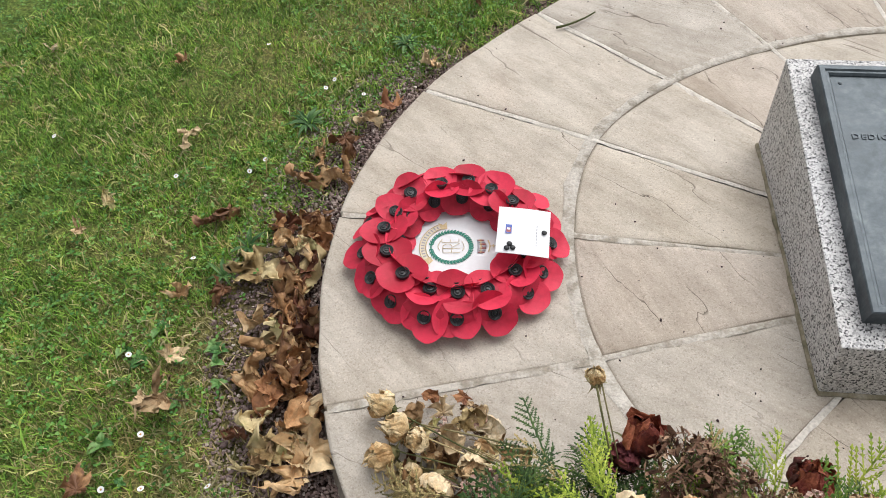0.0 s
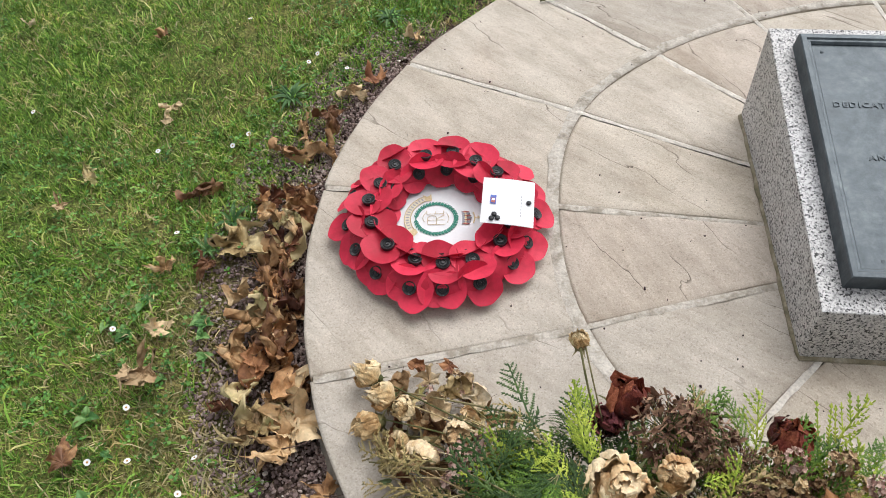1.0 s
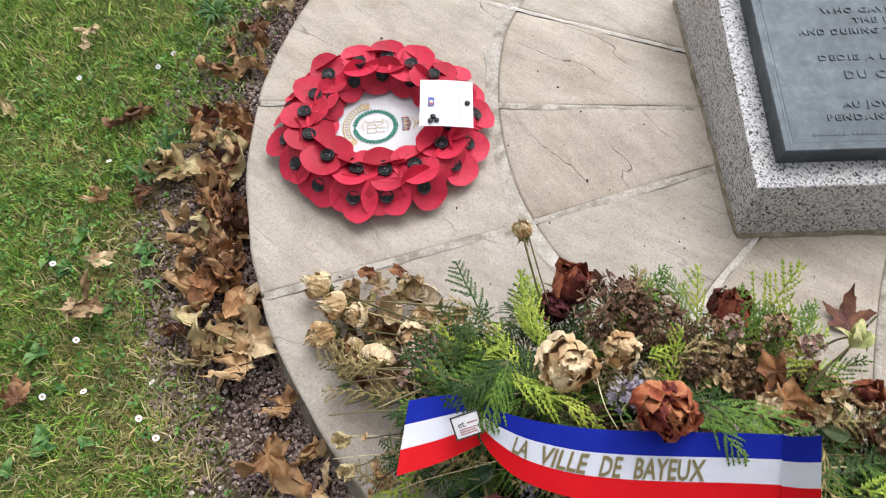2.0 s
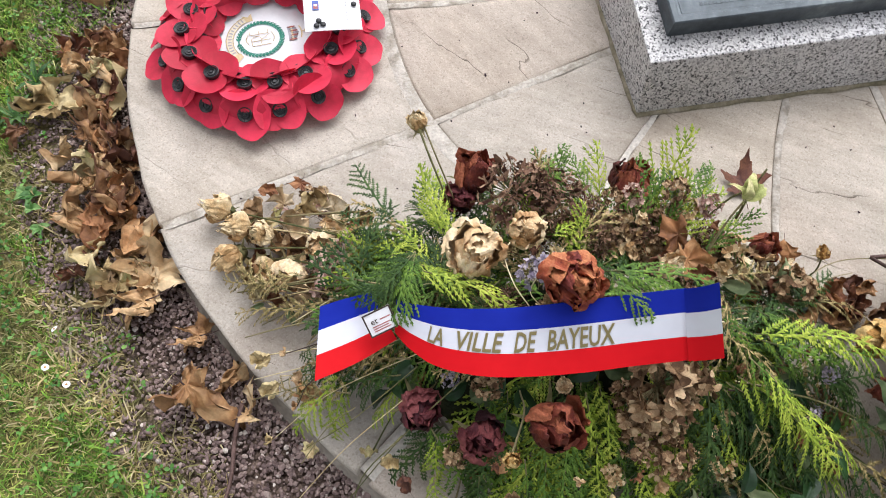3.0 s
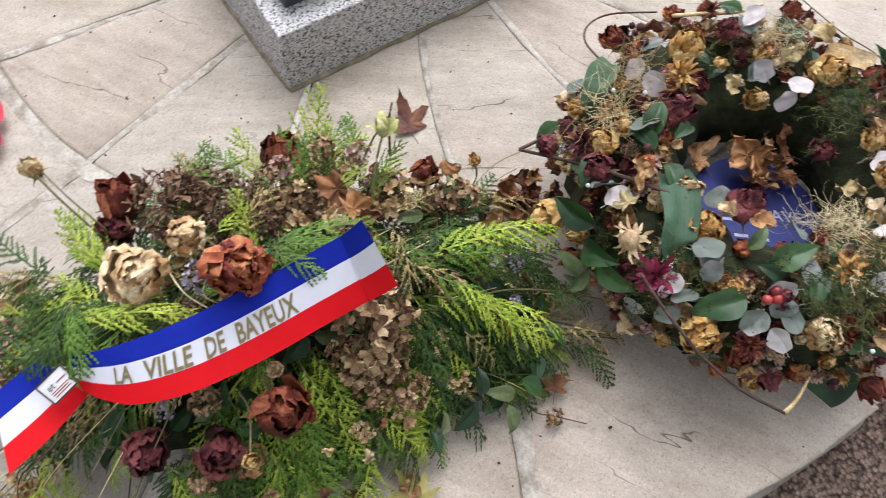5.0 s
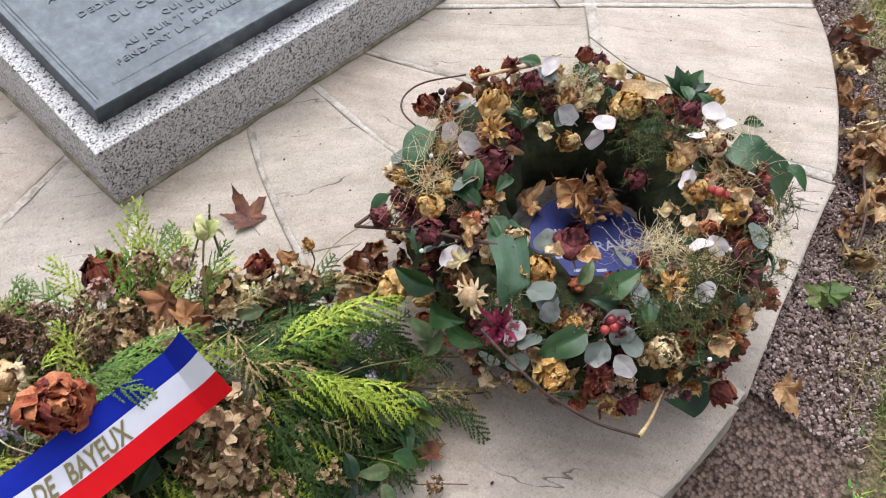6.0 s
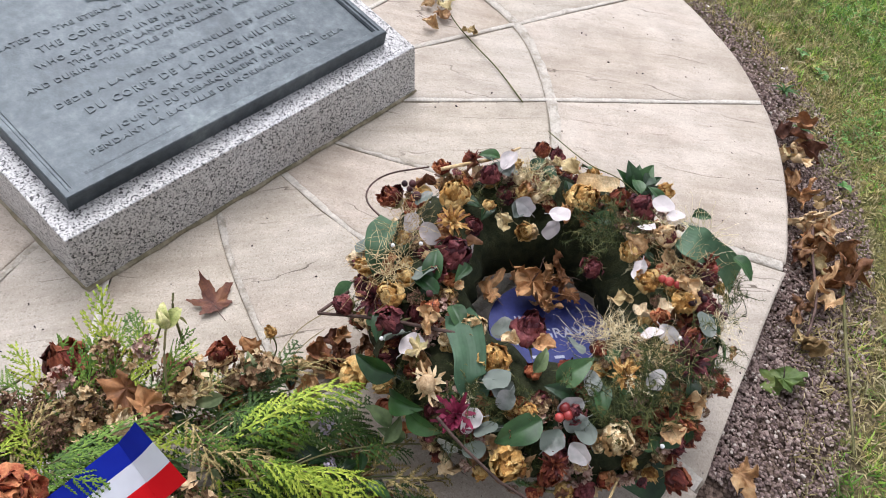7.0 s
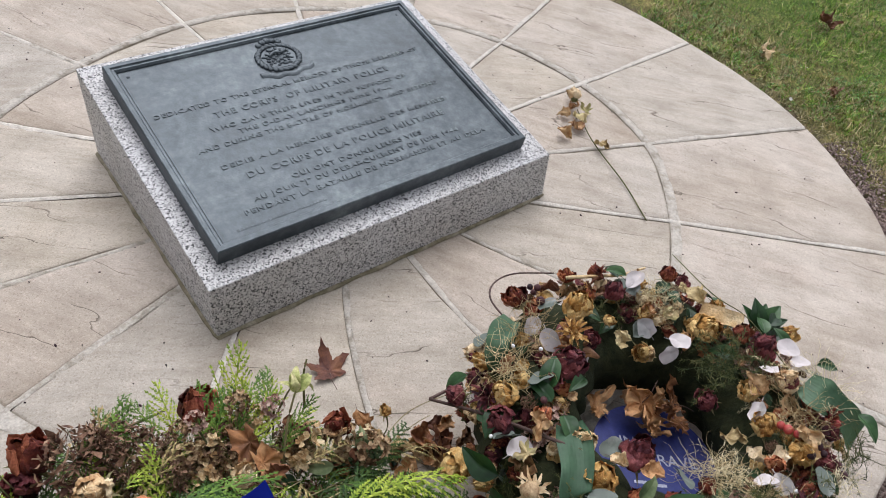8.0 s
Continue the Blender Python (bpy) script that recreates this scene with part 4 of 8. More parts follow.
def rose_mesh(mat, size, seed, petals=13, open_=0.2, ruffle=0.05):
    """A dried rose: wrinkled petals wrapped round a full head, their rims curled and uneven, with a withered calyx."""
    rng = random.Random(seed)
    g = Geo()
    lean = Vector((rng.uniform(-0.16, 0.16), rng.uniform(-0.16, 0.16), 0)) * size
    for i in range(petals):
        t = i / (petals - 1)
        a0 = i * 2.4 + rng.uniform(-0.4, 0.4)
        fat = size * (0.16 + 0.56 * t ** 0.7) * rng.uniform(0.90, 1.08)
        high = size * (1.22 - 0.34 * t) * rng.uniform(0.88, 1.08)
        half = rng.uniform(1.0, 1.35) * (1.25 - 0.4 * t)
        mouth = 0.16 + (0.55 + open_) * t * rng.uniform(0.55, 1.15)
        lip = (0.05 + 0.9 * open_) * (0.25 + t) * rng.uniform(-0.2, 1.5)
        twist = rng.choice((-1, 1)) * 0.07

        def fn(u, v, a0=a0, fat=fat, high=high, half=half, mouth=mouth, lip=lip, twist=twist, i=i):
            w = (u - 0.5) * 2
            a = a0 + w * half * (0.35 + 0.65 * math.sin(min(1, v * 1.25) * math.pi / 2))
            bulge = math.sin(math.pi * min(1.0, 0.10 + 0.62 * v))
            r = fat * (bulge * (1 - v ** 2) + mouth * v ** 2 + twist * w)
            pleat = 0.050 * math.sin(a * 17 + i * 1.9 + 2.5 * noise.noise(Vector((a * 1.5, v, i)))) + 0.09 * noise.noise(Vector((a * 4.2 + i, v * 1.4, seed + i)))
            r *= 1 + pleat * (0.25 + v) + ruffle * v * v * math.sin(a * 7 + i * 2.3) 
            r += size * lip * v ** 5 * 0.5
            z = high * v ** 0.85 * (1 - 0.22 * w * w * v + 0.16 * noise.noise(Vector((a * 2.6, i * 1.3, seed))) * v) - size * 0.30 * max(0, lip) * v ** 7
            q = Vector((r * math.cos(a), r * math.sin(a), z)) + lean * v * v
            q = crumple(q, size * (0.12 + ruffle) * (0.3 + v), 2.4 / size, seed + i * 0.37)
            return tuple(crumple(q, size * (0.030 + 0.35 * ruffle) * (0.2 + v), 7.0 / size, seed + i * 0.61))
        g.add(*grid(24, 10, fn))
    core = blob(size * 0.34, 8, 12, 0.3, seed, (1, 1, 1.5))
    g.add([tuple(crumple(p, size * 0.16, 5 / size, seed)) for p in core[0]], core[1], 0, Matrix.Translation(lean * 0.4) @ pose(0, 0, size * 0.48))
    g.add(*blob(size * 0.34, 5, 8, 0.2, seed, (1, 1, 0.7)), 1, pose(0, 0, size * 0.04))
    for i in range(5):
        a = i * math.tau / 5 + rng.uniform(-0.3, 0.3)
        g.add(*grid(2, 4, lambda u, v, a=a: tuple(crumple((math.cos(a) * size * (0.15 + 0.65 * v) + (u - 0.5) * size * 0.2 * (1 - v) * -math.sin(a), math.sin(a) * size * (0.15 + 0.65 * v) + (u - 0.5) * size * 0.2 * (1 - v) * math.cos(a), size * (0.05 - 0.2 * v * v)), size * 0.08, 3 / size, seed + i)), ), 1)
    return g.mesh("dried_rose", [mat, STEM])


def lobed_leaf_mesh(name, mat, size, seed, curl=1.0, lobes=5, stalk=True, cells=(96, 10)):
    """A pointed, toothed plane leaf, dried: folded along its veins, its lobes rolled in, with a stalk."""
    rng = random.Random(seed)
    axes = [0, 0.92, -0.92, 1.85, -1.85][:lobes]
    longs = [1.05 * rng.uniform(0.9, 1.1), 0.90 * rng.uniform(0.8, 1.1), 0.90 * rng.uniform(0.8, 1.1), 0.55, 0.55]
    axis = rng.uniform(-0.5, 0.5) + rng.choice((0, math.pi / 2, 0))
    k1, k2 = curl * rng.uniform(1.5, 3.0) / size, curl * rng.uniform(-1.5, 1.5) / size
    ph = rng.uniform(0, 9)

    def outline(a):
        r = 0.24
        for c, q in zip(axes, longs):
            d = abs((a - c + math.pi) % math.tau - math.pi)
            r = max(r, q * (1 - 0.66 * (d / 0.48) ** 0.85) if d < 0.48 else 0)
        r = max(r, 0.34 * (1 - max(0, abs(a) - 2.2) / 0.9))
        saw = (a * 5.2 + ph) % 1.0
        return size * r * (1 + 0.16 * saw * saw)

    def fn(u, v):
        a = (u - 0.5) * 2 * math.pi * 0.985
        r = outline(a) * v
        x, y = r * math.cos(a), r * math.sin(a)
        near = min(abs((a - c + math.pi) % math.tau - math.pi) for c in axes)
        z = (0.15 * r * math.cos(min(near / 0.46, 1.4) * math.pi) + 0.016 * size * abs(math.sin(near * 24 + v * 5)) * v - 0.020 * size * math.exp(-(near / 0.07) ** 2) * v) * min(curl, 1.3)
        ca, sa = math.cos(axis), math.sin(axis)
        p, q = x * ca + y * sa, -x * sa + y * ca
        # roll the blade about two axes
        R1 = 1 / k1
        p, z = (R1 + -z) * math.sin(p / R1) if abs(p / R1) < 2.6 else p * 0.3, z + R1 * (1 - math.cos(max(-2.6, min(2.6, p / R1))))
        z += 0.5 * k2 * q * q
        x, y = p * ca - q * sa, p * sa + q * ca
        q = crumple((x, y, z), size * 0.26 * curl * v, 1.8 / size, seed * 0.91)
        q = crumple(q, size * 0.10 * curl * v, 4.5 / size, seed * 0.37)
        return tuple(crumple(q, size * 0.045 * curl * v, 11.0 / size, seed * 0.73))
    g = Geo()
    g.add(*grid(*cells, fn))
    if stalk:
        end = [Vector((-size * 0.04 - size * 0.13 * i, size * 0.03 * math.sin(i * 0.9 + seed), size * 0.02 * i * math.sin(seed * 2.1))) for i in range(6)]
        g.add(*tube(end, size * 0.014, 5, 0.8), 1)
    low = sorted(v[2] for v in g.v)[len(g.v) // 60]
    g.v = [(x, y, z - low) for x, y, z in g.v]
    return g.mesh(name, [mat, WOOD])


def blade_leaf_mesh(name, mat, length, width, seed, arch=0.3, point=1.0, ripple=0.0):
    """A pointed oval leaf folded a little along its keel, arched along its length, with faint side ribs."""
    def fn(u, v):
        w = width * 0.5 * (math.sin(math.pi * v ** 0.75) ** 0.85 * (1 - 0.35 * point * v) * 1.12 + 0.012 * (1 - v))
        s = (u - 0.5) * 2
        z = arch * length * (math.sin(v * math.pi * 0.6) * 0.5 - v * v * 0.6) + abs(s) * w * 0.42 + ripple * length * math.sin(v * 14 + seed) * abs(s)
        z += 0.006 * length * math.sin(v * 26 - abs(s) * 5) * abs(s) - 0.010 * length * (1 - abs(s)) ** 6
        return tuple(crumple((length * v, s * w, z), length * 0.05 * (1 + 6 * ripple), 2.0 / length, seed))
    g = Geo().add(*grid(10, 16, fn))
    g.add(*tube([(-length * 0.12, 0, -0.001), (0, 0, -0.0006), (length * 0.5, 0, arch * length * 0.18 - 0.0006)], length * 0.011, 4, 0.5))
    return g.mesh(name, [mat])


def curled_leaf_mesh(mat, size, seed):
    """A shrivelled oval leaf, rolled along its length and twisted."""
    rng = random.Random(seed)
    roll, twist, wave = rng.uniform(2.0, 4.2) * rng.choice((-1, 1)), rng.uniform(-2.0, 2.0), rng.uniform(0, 6)

    def fn(u, v):
        w = size * 0.50 * (math.sin(math.pi * v ** 0.8) ** 0.8 + 0.03) * (1 + 0.14 * math.sin(v * 13 + wave))
        a = (u - 0.5) * roll + twist * (v - 0.5)
        r = w / abs(roll) * 1.5
        p = (size * 1.35 * (v - 0.4), 2 * r * math.sin(a), 2 * r * (1 - math.cos(a)) + 0.22 * size * math.sin(v * 3.0 + wave))
        p = crumple(p, size * 0.34, 2.0 / size, seed)
        p = crumple(p, size * 0.13, 5.0 / size, seed + 3)
        return tuple(crumple(p, size * 0.05, 11.0 / size, seed + 5))
    g = Geo().add(*grid(14, 18, fn))
    g.add(*tube([fn(0.5, 0.5), fn(0.5, 0.0), Vector(fn(0.5, 0.0)) + Vector((-0.35 * size, 0, 0))], size * 0.014, 4), 1)
    low = min(v[2] for v in g.v)
    g.v = [(x, y, z - low) for x, y, z in g.v]
    return g.mesh("withered_leaf", [mat, WOOD])


def disc_leaf_mesh(size, seed):
    """A round, dry eucalyptus leaf: dished, creased along the middle, one side often turned up."""
    fold = 0.10 + 0.30 * abs(math.sin(seed * 2.7))

    def fn(u, v):
        a = u * math.tau
        r = size * v * (0.94 + 0.10 * math.cos(a) + 0.03 * math.sin(3 * a + seed))
        x, y = r * math.cos(a), 0.80 * r * math.sin(a)
        z = fold * abs(y) * (0.4 + 0.6 * v) + 0.16 * math.sin(seed * 4) * x * abs(x) / size + 0.05 * size * v * v * math.sin(4 * a + seed)
        return tuple(crumple((x + size * 0.9, y, z), size * 0.16, 1.4 / size, seed))
    g = Geo().add(*grid(24, 5, fn, wrap=True))
    g.add(*tube([(-size * 0.35, 0, -0.001), (size * 0.9, 0, 0)], size * 0.03, 4))
    return g.mesh("round_leaf", [SILVER])


def bract_mesh(mat, size, seed, count=26, spread=(1, 1, 0.8), bract=0.3, wide=1.1, curl=0.3):
    """A head of small dried florets, four papery bracts to each."""
    rng = random.Random(seed)
    g = Geo()
    for i in range(count):
        d = Vector((rng.gauss(0, 1) * spread[0], rng.gauss(0, 1) * spread[1], abs(rng.gauss(0, 1)) * spread[2])).normalized()
        c = Vector((d.x * spread[0], d.y * spread[1], d.z * spread[2])) * size * rng.uniform(0.6, 1.0)
        m = Matrix.Translation(c) @ turn_to(d.orthogonal(), d, rng.uniform(-0.6, 0.6))
        b = size * bract * rng.uniform(0.8, 1.2)
        for k in range(3 + i % 2):
            a = k * math.tau / 4 + rng.uniform(-0.3, 0.3)
            q = rng.uniform(0.1, 0.8)
            fn = lambda u, v, a=a, b=b, q=q: tuple(crumple((b * v * math.cos(a) - (u - 0.5) * b * wide * math.sin(a) * math.sin(v * 2.0 + 0.25), b * v * math.sin(a) + (u - 0.5) * b * wide * math.cos(a) * math.sin(v * 2.0 + 0.25), q * b * v * v), b * curl, 2 / b, seed + a + i))
            g.add(*grid(2, 2, fn), 0, m)
        g.add(*tube([(0, 0, 0), tuple(c)], 0.0006, 3), 1)
    return g.mesh("dried_flower_head", [mat, STEM])


def mum_mesh(mat, size, seed, count=70, heart=None):
    """A shaggy daisy-like head of narrow rays."""
    rng = random.Random(seed)
    g = Geo()
    for i in range(count):
        t = i / count
        a = i * 2.39996 + rng.uniform(-0.2, 0.2)
        e = radians((75 - 88 * t if heart is None else 20 - 40 * t) + rng.uniform(-16, 16))
        l = size * (0.5 + 0.5 * t) * rng.uniform(0.55, 1.2)
        d = Vector((math.cos(a) * math.cos(e), math.sin(a) * math.cos(e), math.sin(e)))
        n = Vector((-math.sin(a), math.cos(a), 0))
        cu = rng.uniform(-0.3, 0.45)
        def fn(u, v, d=d, n=n, l=l, cu=cu):
            w = size * (0.10 if heart is None else 0.085) * math.sin(0.4 + v * 2.4)
            p = d * l * v + n * (u - 0.5) * 2 * w + Vector((0, 0, cu * l * v * v - 0.02 * l))
            return tuple(crumple(p, size * 0.26 * v, 2.4 / size, seed + cu * 9))
        g.add(*grid(2, 4, fn))
    if heart is not None:
        g.add(*blob(size * 0.44, 7, 12, 0.25, seed, (1, 1, 0.7)), 1, pose(0, 0, size * 0.14))
    return g.mesh("dried_daisy_head", [mat, heart or STEM])


def wisp_mesh(mat, size, seed, strands=26, fine=0.0005, feather=False):
    """Loose curling strands; with feather, each carries short fine needles."""
    rng = random.Random(seed)
    g = Geo()
    for i in range(strands):
        p = Vector((rng.gauss(0, 0.25), rng.gauss(0, 0.25), abs(rng.gauss(0, 0.12)))) * size
        d = Vector((rng.gauss(0, 1), rng.gauss(0, 1), rng.uniform(0.0, 0.6))).normalized()
        pts = [p]
        for k in range(6):
            d = (d + 0.45 * Vector((rng.gauss(0, 1), rng.gauss(0, 1), rng.gauss(0, 0.5)))).normalized() if not feather else (d + 0.28 * Vector((rng.gauss(0, 1), rng.gauss(0, 1), rng.gauss(-0.3, 0.5)))).normalized()
            pts.append(pts[-1] + d * size * (0.10 if feather else 0.17))
        g.add(*tube(pts, fine, 3, 0.5))
        if feather:
            for k in range(26):
                t = k / 26 * 5.9
                q = pts[int(t)].lerp(pts[int(t) + 1], t - int(t))
                s = Vector((rng.gauss(0, 1), rng.gauss(0, 1), rng.gauss(0, 0.6))).normalized() * size * rng.uniform(0.08, 0.2)
                o = Vector((s.y, -s.x, 0)).normalized() * 0.00035
                g.add([q - o, q + o, q + s + d * size * 0.05], [(0, 1, 2)])
    return g.mesh("wisp", [mat])


def twig_part(points, radius, mat, parent, name="stem", taper=0.7, label=""):
    return part(name, Geo().add(*tube(smooth_line(points, 6), radius, 6, taper)).mesh(name, [mat]), parent, None, label)


def set_on(name, data, parent, x, y, z, nx=0.0, ny=0.0, nz=1.0, spin=0.0, size=1.0, label=""):
    """A piece at a place, its local z along the normal, turned by spin degrees about it."""
    n = Vector((nx, ny, nz)).normalized()
    side = Vector((math.cos(radians(spin)), math.sin(radians(spin)), 0.0))
    side = side - n * side.dot(n)
    return part(name, data, parent, Matrix.Translation((x, y, z)) @ turn_to(side, n) @ Matrix.Scale(size, 4), label)


def reach(name, data, parent, root, tip, length, lift=0.0, spin=0.0, label=""):
    """A long piece from root towards tip, scaled to reach it; lift raises its upper side off the straight line."""
    r, t = Vector(root), Vector(tip)
    d = t - r
    m = Matrix.Translation(r) @ turn_to(d + Vector((0, 0, lift * d.length)), (0, 0, 1), radians(spin)) @ Matrix.Scale(d.length / length, 4)
    return part(name, data, parent, m, label)


# ---- the flower spray with its ribbon ----
spray = tagged(new("flower_spray"), "withered funeral spray of conifer fronds and dried roses with a ribbon", "flower spray")
FRONDS = {}
UNIT = 0.05  # the size at which shared pieces are modelled
for kind, mat in (("bright", FERN_BRIGHT), ("green", FERN_GREEN), ("dark", FERN_DARK), ("dry", FERN_DRY)):
    for dr in range(3):
        for k in range(2):
            thin = 0.7 if kind == "dry" else 1.0
            FRONDS[kind, dr, k] = frond_mesh("conifer_frond", [mat, STEM], 0.12, 0.048, (0.15, 0.45, 0.9)[dr], dr * 7 + k * 3 + len(kind), thin, 0.0068)
PETAL_MATS = {"cream": CREAM, "straw": STRAW, "rust": RUST, "maroon": MAROON, "brown_red": BROWNRED, "amber": AMBER, "beige": BEIGE, "umber": UMBER, "pink": PINK, "lilac": LILAC, "magenta": MAGENTA}
LEAF_MATS = {"brown": DEAD, "tan": DEAD_TAN, "russet": DEAD_RED, "pale": DEAD_PALE, "orange": DEAD_ORANGE}
ROSES = {k: [rose_mesh(PETAL_MATS[k], UNIT, i * 5 + len(k), 12, 0.04 + 0.07 * i) for i in range(3)] for k in ("cream", "straw", "rust", "maroon", "brown_red", "amber")}
ROSES["ruffled"] = [rose_mesh(RUST, UNIT, 4 + i * 7, 26, 0.12, 0.12) for i in range(3)]
BLOOMS = {k: [bract_mesh(PETAL_MATS[k], UNIT, i * 4 + len(k), c, (1, 1, 0.8), w, *((0.24, 0.7) if k == "umber" else (1.1, 0.26))) for i in range(2)] for k, c, w in (("umber", 90, 0.26), ("beige", 40, 0.26), ("lilac", 36, 0.22), ("pink", 40, 0.24), ("straw", 30, 0.3), ("cream", 26, 0.3))}
WITHERED = {k: [curled_leaf_mesh(LEAF_MATS[k], UNIT, i * 3.3 + len(k)) for i in range(3)] + [lobed_leaf_mesh("withered_leaf", LEAF_MATS[k], UNIT, 5 + len(k), 0.9, cells=(60, 6))] for k in LEAF_MATS}
GREENS = {"dark": [blade_leaf_mesh("green_leaf", LEAF_DARK, UNIT, 0.60 * UNIT, i, 0.35) for i in range(2)], "mid": [blade_leaf_mesh("green_leaf", LEAF_MID, UNIT, 0.5 * UNIT, i + 4, 0.5, 1.0, 0.02) for i in range(2)]}
rs = random.Random(21)
holder = spray


def frond(kind, root, tip, droop):
    r, t = Vector(root), Vector(tip)
    if (t - r).length > 0.135:
        # a long bough carries several overlapping sprays
        off = Vector((rs.uniform(-0.012, 0.012), rs.uniform(-0.012, 0.012), 0.006))
        for a, b in ((0.0, 0.68), (0.34, 1.0)):
            frond(kind, r.lerp(t, a) - off * a, r.lerp(t, b) + off * (b - a), droop)
        return
    reach("conifer_frond", FRONDS[kind, droop, rs.randrange(2)], holder, root, tip, 0.115, (0.05, 0.14, 0.28)[droop], rs.uniform(-25, 25))


def rose(kind, place, size, n):
    set_on("dried_rose", ROSES[kind][rs.randrange(3)], holder, place[0], place[1], place[2] - size * 0.5, *n, rs.uniform(0, 360), size * 1.12 / UNIT)


def bloom(kind, place, size, n):
    set_on("dried_flower_head", BLOOMS[kind][rs.randrange(2)], holder, *place, *n, rs.uniform(0, 360), size * 0.95 / UNIT)


def withered(kind, place, size, n):
    set_on("withered_leaf", WITHERED[kind][3 if size > 0.036 else rs.randrange(4)], holder, place[0], place[1], place[2] - size * 0.1, *n, rs.uniform(0, 360), size / UNIT)


def foliage(kind, place, size, n):
    set_on("green_leaf", GREENS[kind][rs.randrange(2)], holder, *place, *(Vector(n) + Vector((rs.uniform(-0.3, 0.3), rs.uniform(-0.3, 0.3), 0))), rs.uniform(0, 360), size * (0.72 if holder is not spray else 0.80) / UNIT)


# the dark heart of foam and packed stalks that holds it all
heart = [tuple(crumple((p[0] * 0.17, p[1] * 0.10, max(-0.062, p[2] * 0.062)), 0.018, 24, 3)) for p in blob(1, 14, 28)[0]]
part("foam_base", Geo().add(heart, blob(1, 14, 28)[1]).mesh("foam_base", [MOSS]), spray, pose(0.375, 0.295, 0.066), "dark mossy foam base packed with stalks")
# an under layer all over: dry at one end, green towards the other
for i in range(150):
    a = i * 2.39996 + rs.uniform(-0.2, 0.2)
    f = math.sqrt(rs.uniform(0.05, 1.0))
    tip = Vector((0.385 + 0.36 * f * math.cos(a), 0.285 + 0.235 * f * math.sin(a), 0.02 + 0.215 * (1 - f ** 1.7) * rs.uniform(0.8, 1.05)))
    f0 = max(0.0, f - rs.uniform(0.26, 0.40))
    root = Vector((0.385 + 0.36 * f0 * math.cos(a + 0.2), 0.285 + 0.235 * f0 * math.sin(a + 0.2), 0.03 + 0.20 * (1 - f0 ** 1.7)))
    if tip.x < 0.22 and tip.y < 0.29:
        continue
    if tip.y < 0.24:
        tip.z, root.z = tip.z * 0.75, root.z * 0.62
    if tip.x < 0.20 and tip.y > 0.34:
        kind = ("dry", "dry", "dark")[i % 3]
    elif tip.y < 0.24:
        kind = ("green", "bright", "dark", "bright")[i % 4]
    elif tip.x > 0.52:
        kind = ("green", "dark", "bright", "dark")[i % 4]
    else:
        kind = ("dark", "dry", "green")[i % 3]
    if (tip - root).length > 0.05 and not (tip.x < 0.12 and tip.y > 0.36 and i % 2):
        frond(kind, root, tip, 1)
for i in range(70):
    a = i * 2.39996
    f = math.sqrt(rs.uniform(0.1, 0.8))
    foliage("dark" if i % 3 else "mid", (0.41 + 0.31 * f * math.cos(a), 0.31 + 0.17 * f * math.sin(a), 0.03 + 0.16 * (1 - f ** 1.7)), rs.uniform(0.04, 0.06), (math.cos(a) * 0.6, math.sin(a) * 0.6, 0.6))
# the dry end: drooping straw roses and crumpled pale leaves lying on their bare stalks
for kind, x, y, z, size, n in (
        ("straw", -0.003, 0.595, 0.036, 0.033, (-0.7, 0.3, 0.5)), ("straw", 0.025, 0.561, 0.044, 0.033, (-0.8, 0.0, 0.5)), ("straw", 0.009, 0.531, 0.038, 0.034, (-0.7, -0.5, 0.3)),
        ("cream", 0.080, 0.492, 0.056, 0.038, (-0.3, -0.8, 0.3)), ("cream", 0.128, 0.508, 0.072, 0.032, (-0.3, -0.7, 0.6)), ("straw", 0.050, 0.545, 0.050, 0.028, (-0.4, -0.2, 0.8)), ("straw", 0.050, 0.508, 0.030, 0.026, (-0.6, -0.6, 0.3))):
    rose(kind, (x, y, z), size, n)
for kind, x, y, z, size, n in (
        ("pale", 0.076, 0.594, 0.030, 0.038, (-0.1, -0.3, 0.9)), ("pale", 0.039, 0.591, 0.024, 0.030, (-0.3, -0.2, 0.9)), ("tan", 0.114, 0.578, 0.050, 0.034, (0.1, -0.6, 0.7)), ("russet", 0.105, 0.611, 0.050, 0.024, (0.2, -0.4, 0.8)),
        ("pale", 0.100, 0.548, 0.050, 0.034, (-0.2, -0.5, 0.8)), ("brown", 0.060, 0.470, 0.040, 0.030, (-0.3, -0.6, 0.6)), ("tan", 0.030, 0.490, 0.020, 0.030, (-0.4, -0.4, 0.8)), ("russet", 0.055, 0.620, 0.018, 0.020, (0, 0, 1)),
        ("pale", 0.150, 0.560, 0.060, 0.026, (-0.2, -0.4, 0.8)), ("brown", 0.132, 0.540, 0.055, 0.024, (0.3, -0.4, 0.8)), ("tan", 0.036, 0.465, 0.034, 0.028, (-0.5, -0.4, 0.6)), ("brown", 0.090, 0.520, 0.030, 0.030, (0, -0.5, 0.8))):
    withered(kind, (x, y, z), size, n)
for x, y, z, size in ((0.133, 0.449, 0.090, 0.024), (0.133, 0.421, 0.090, 0.026), (0.165, 0.470, 0.100, 0.020), (0.150, 0.435, 0.080, 0.022)):
    bloom("pink", (x, y, z), size, (-0.4, -0.6, 0.6))
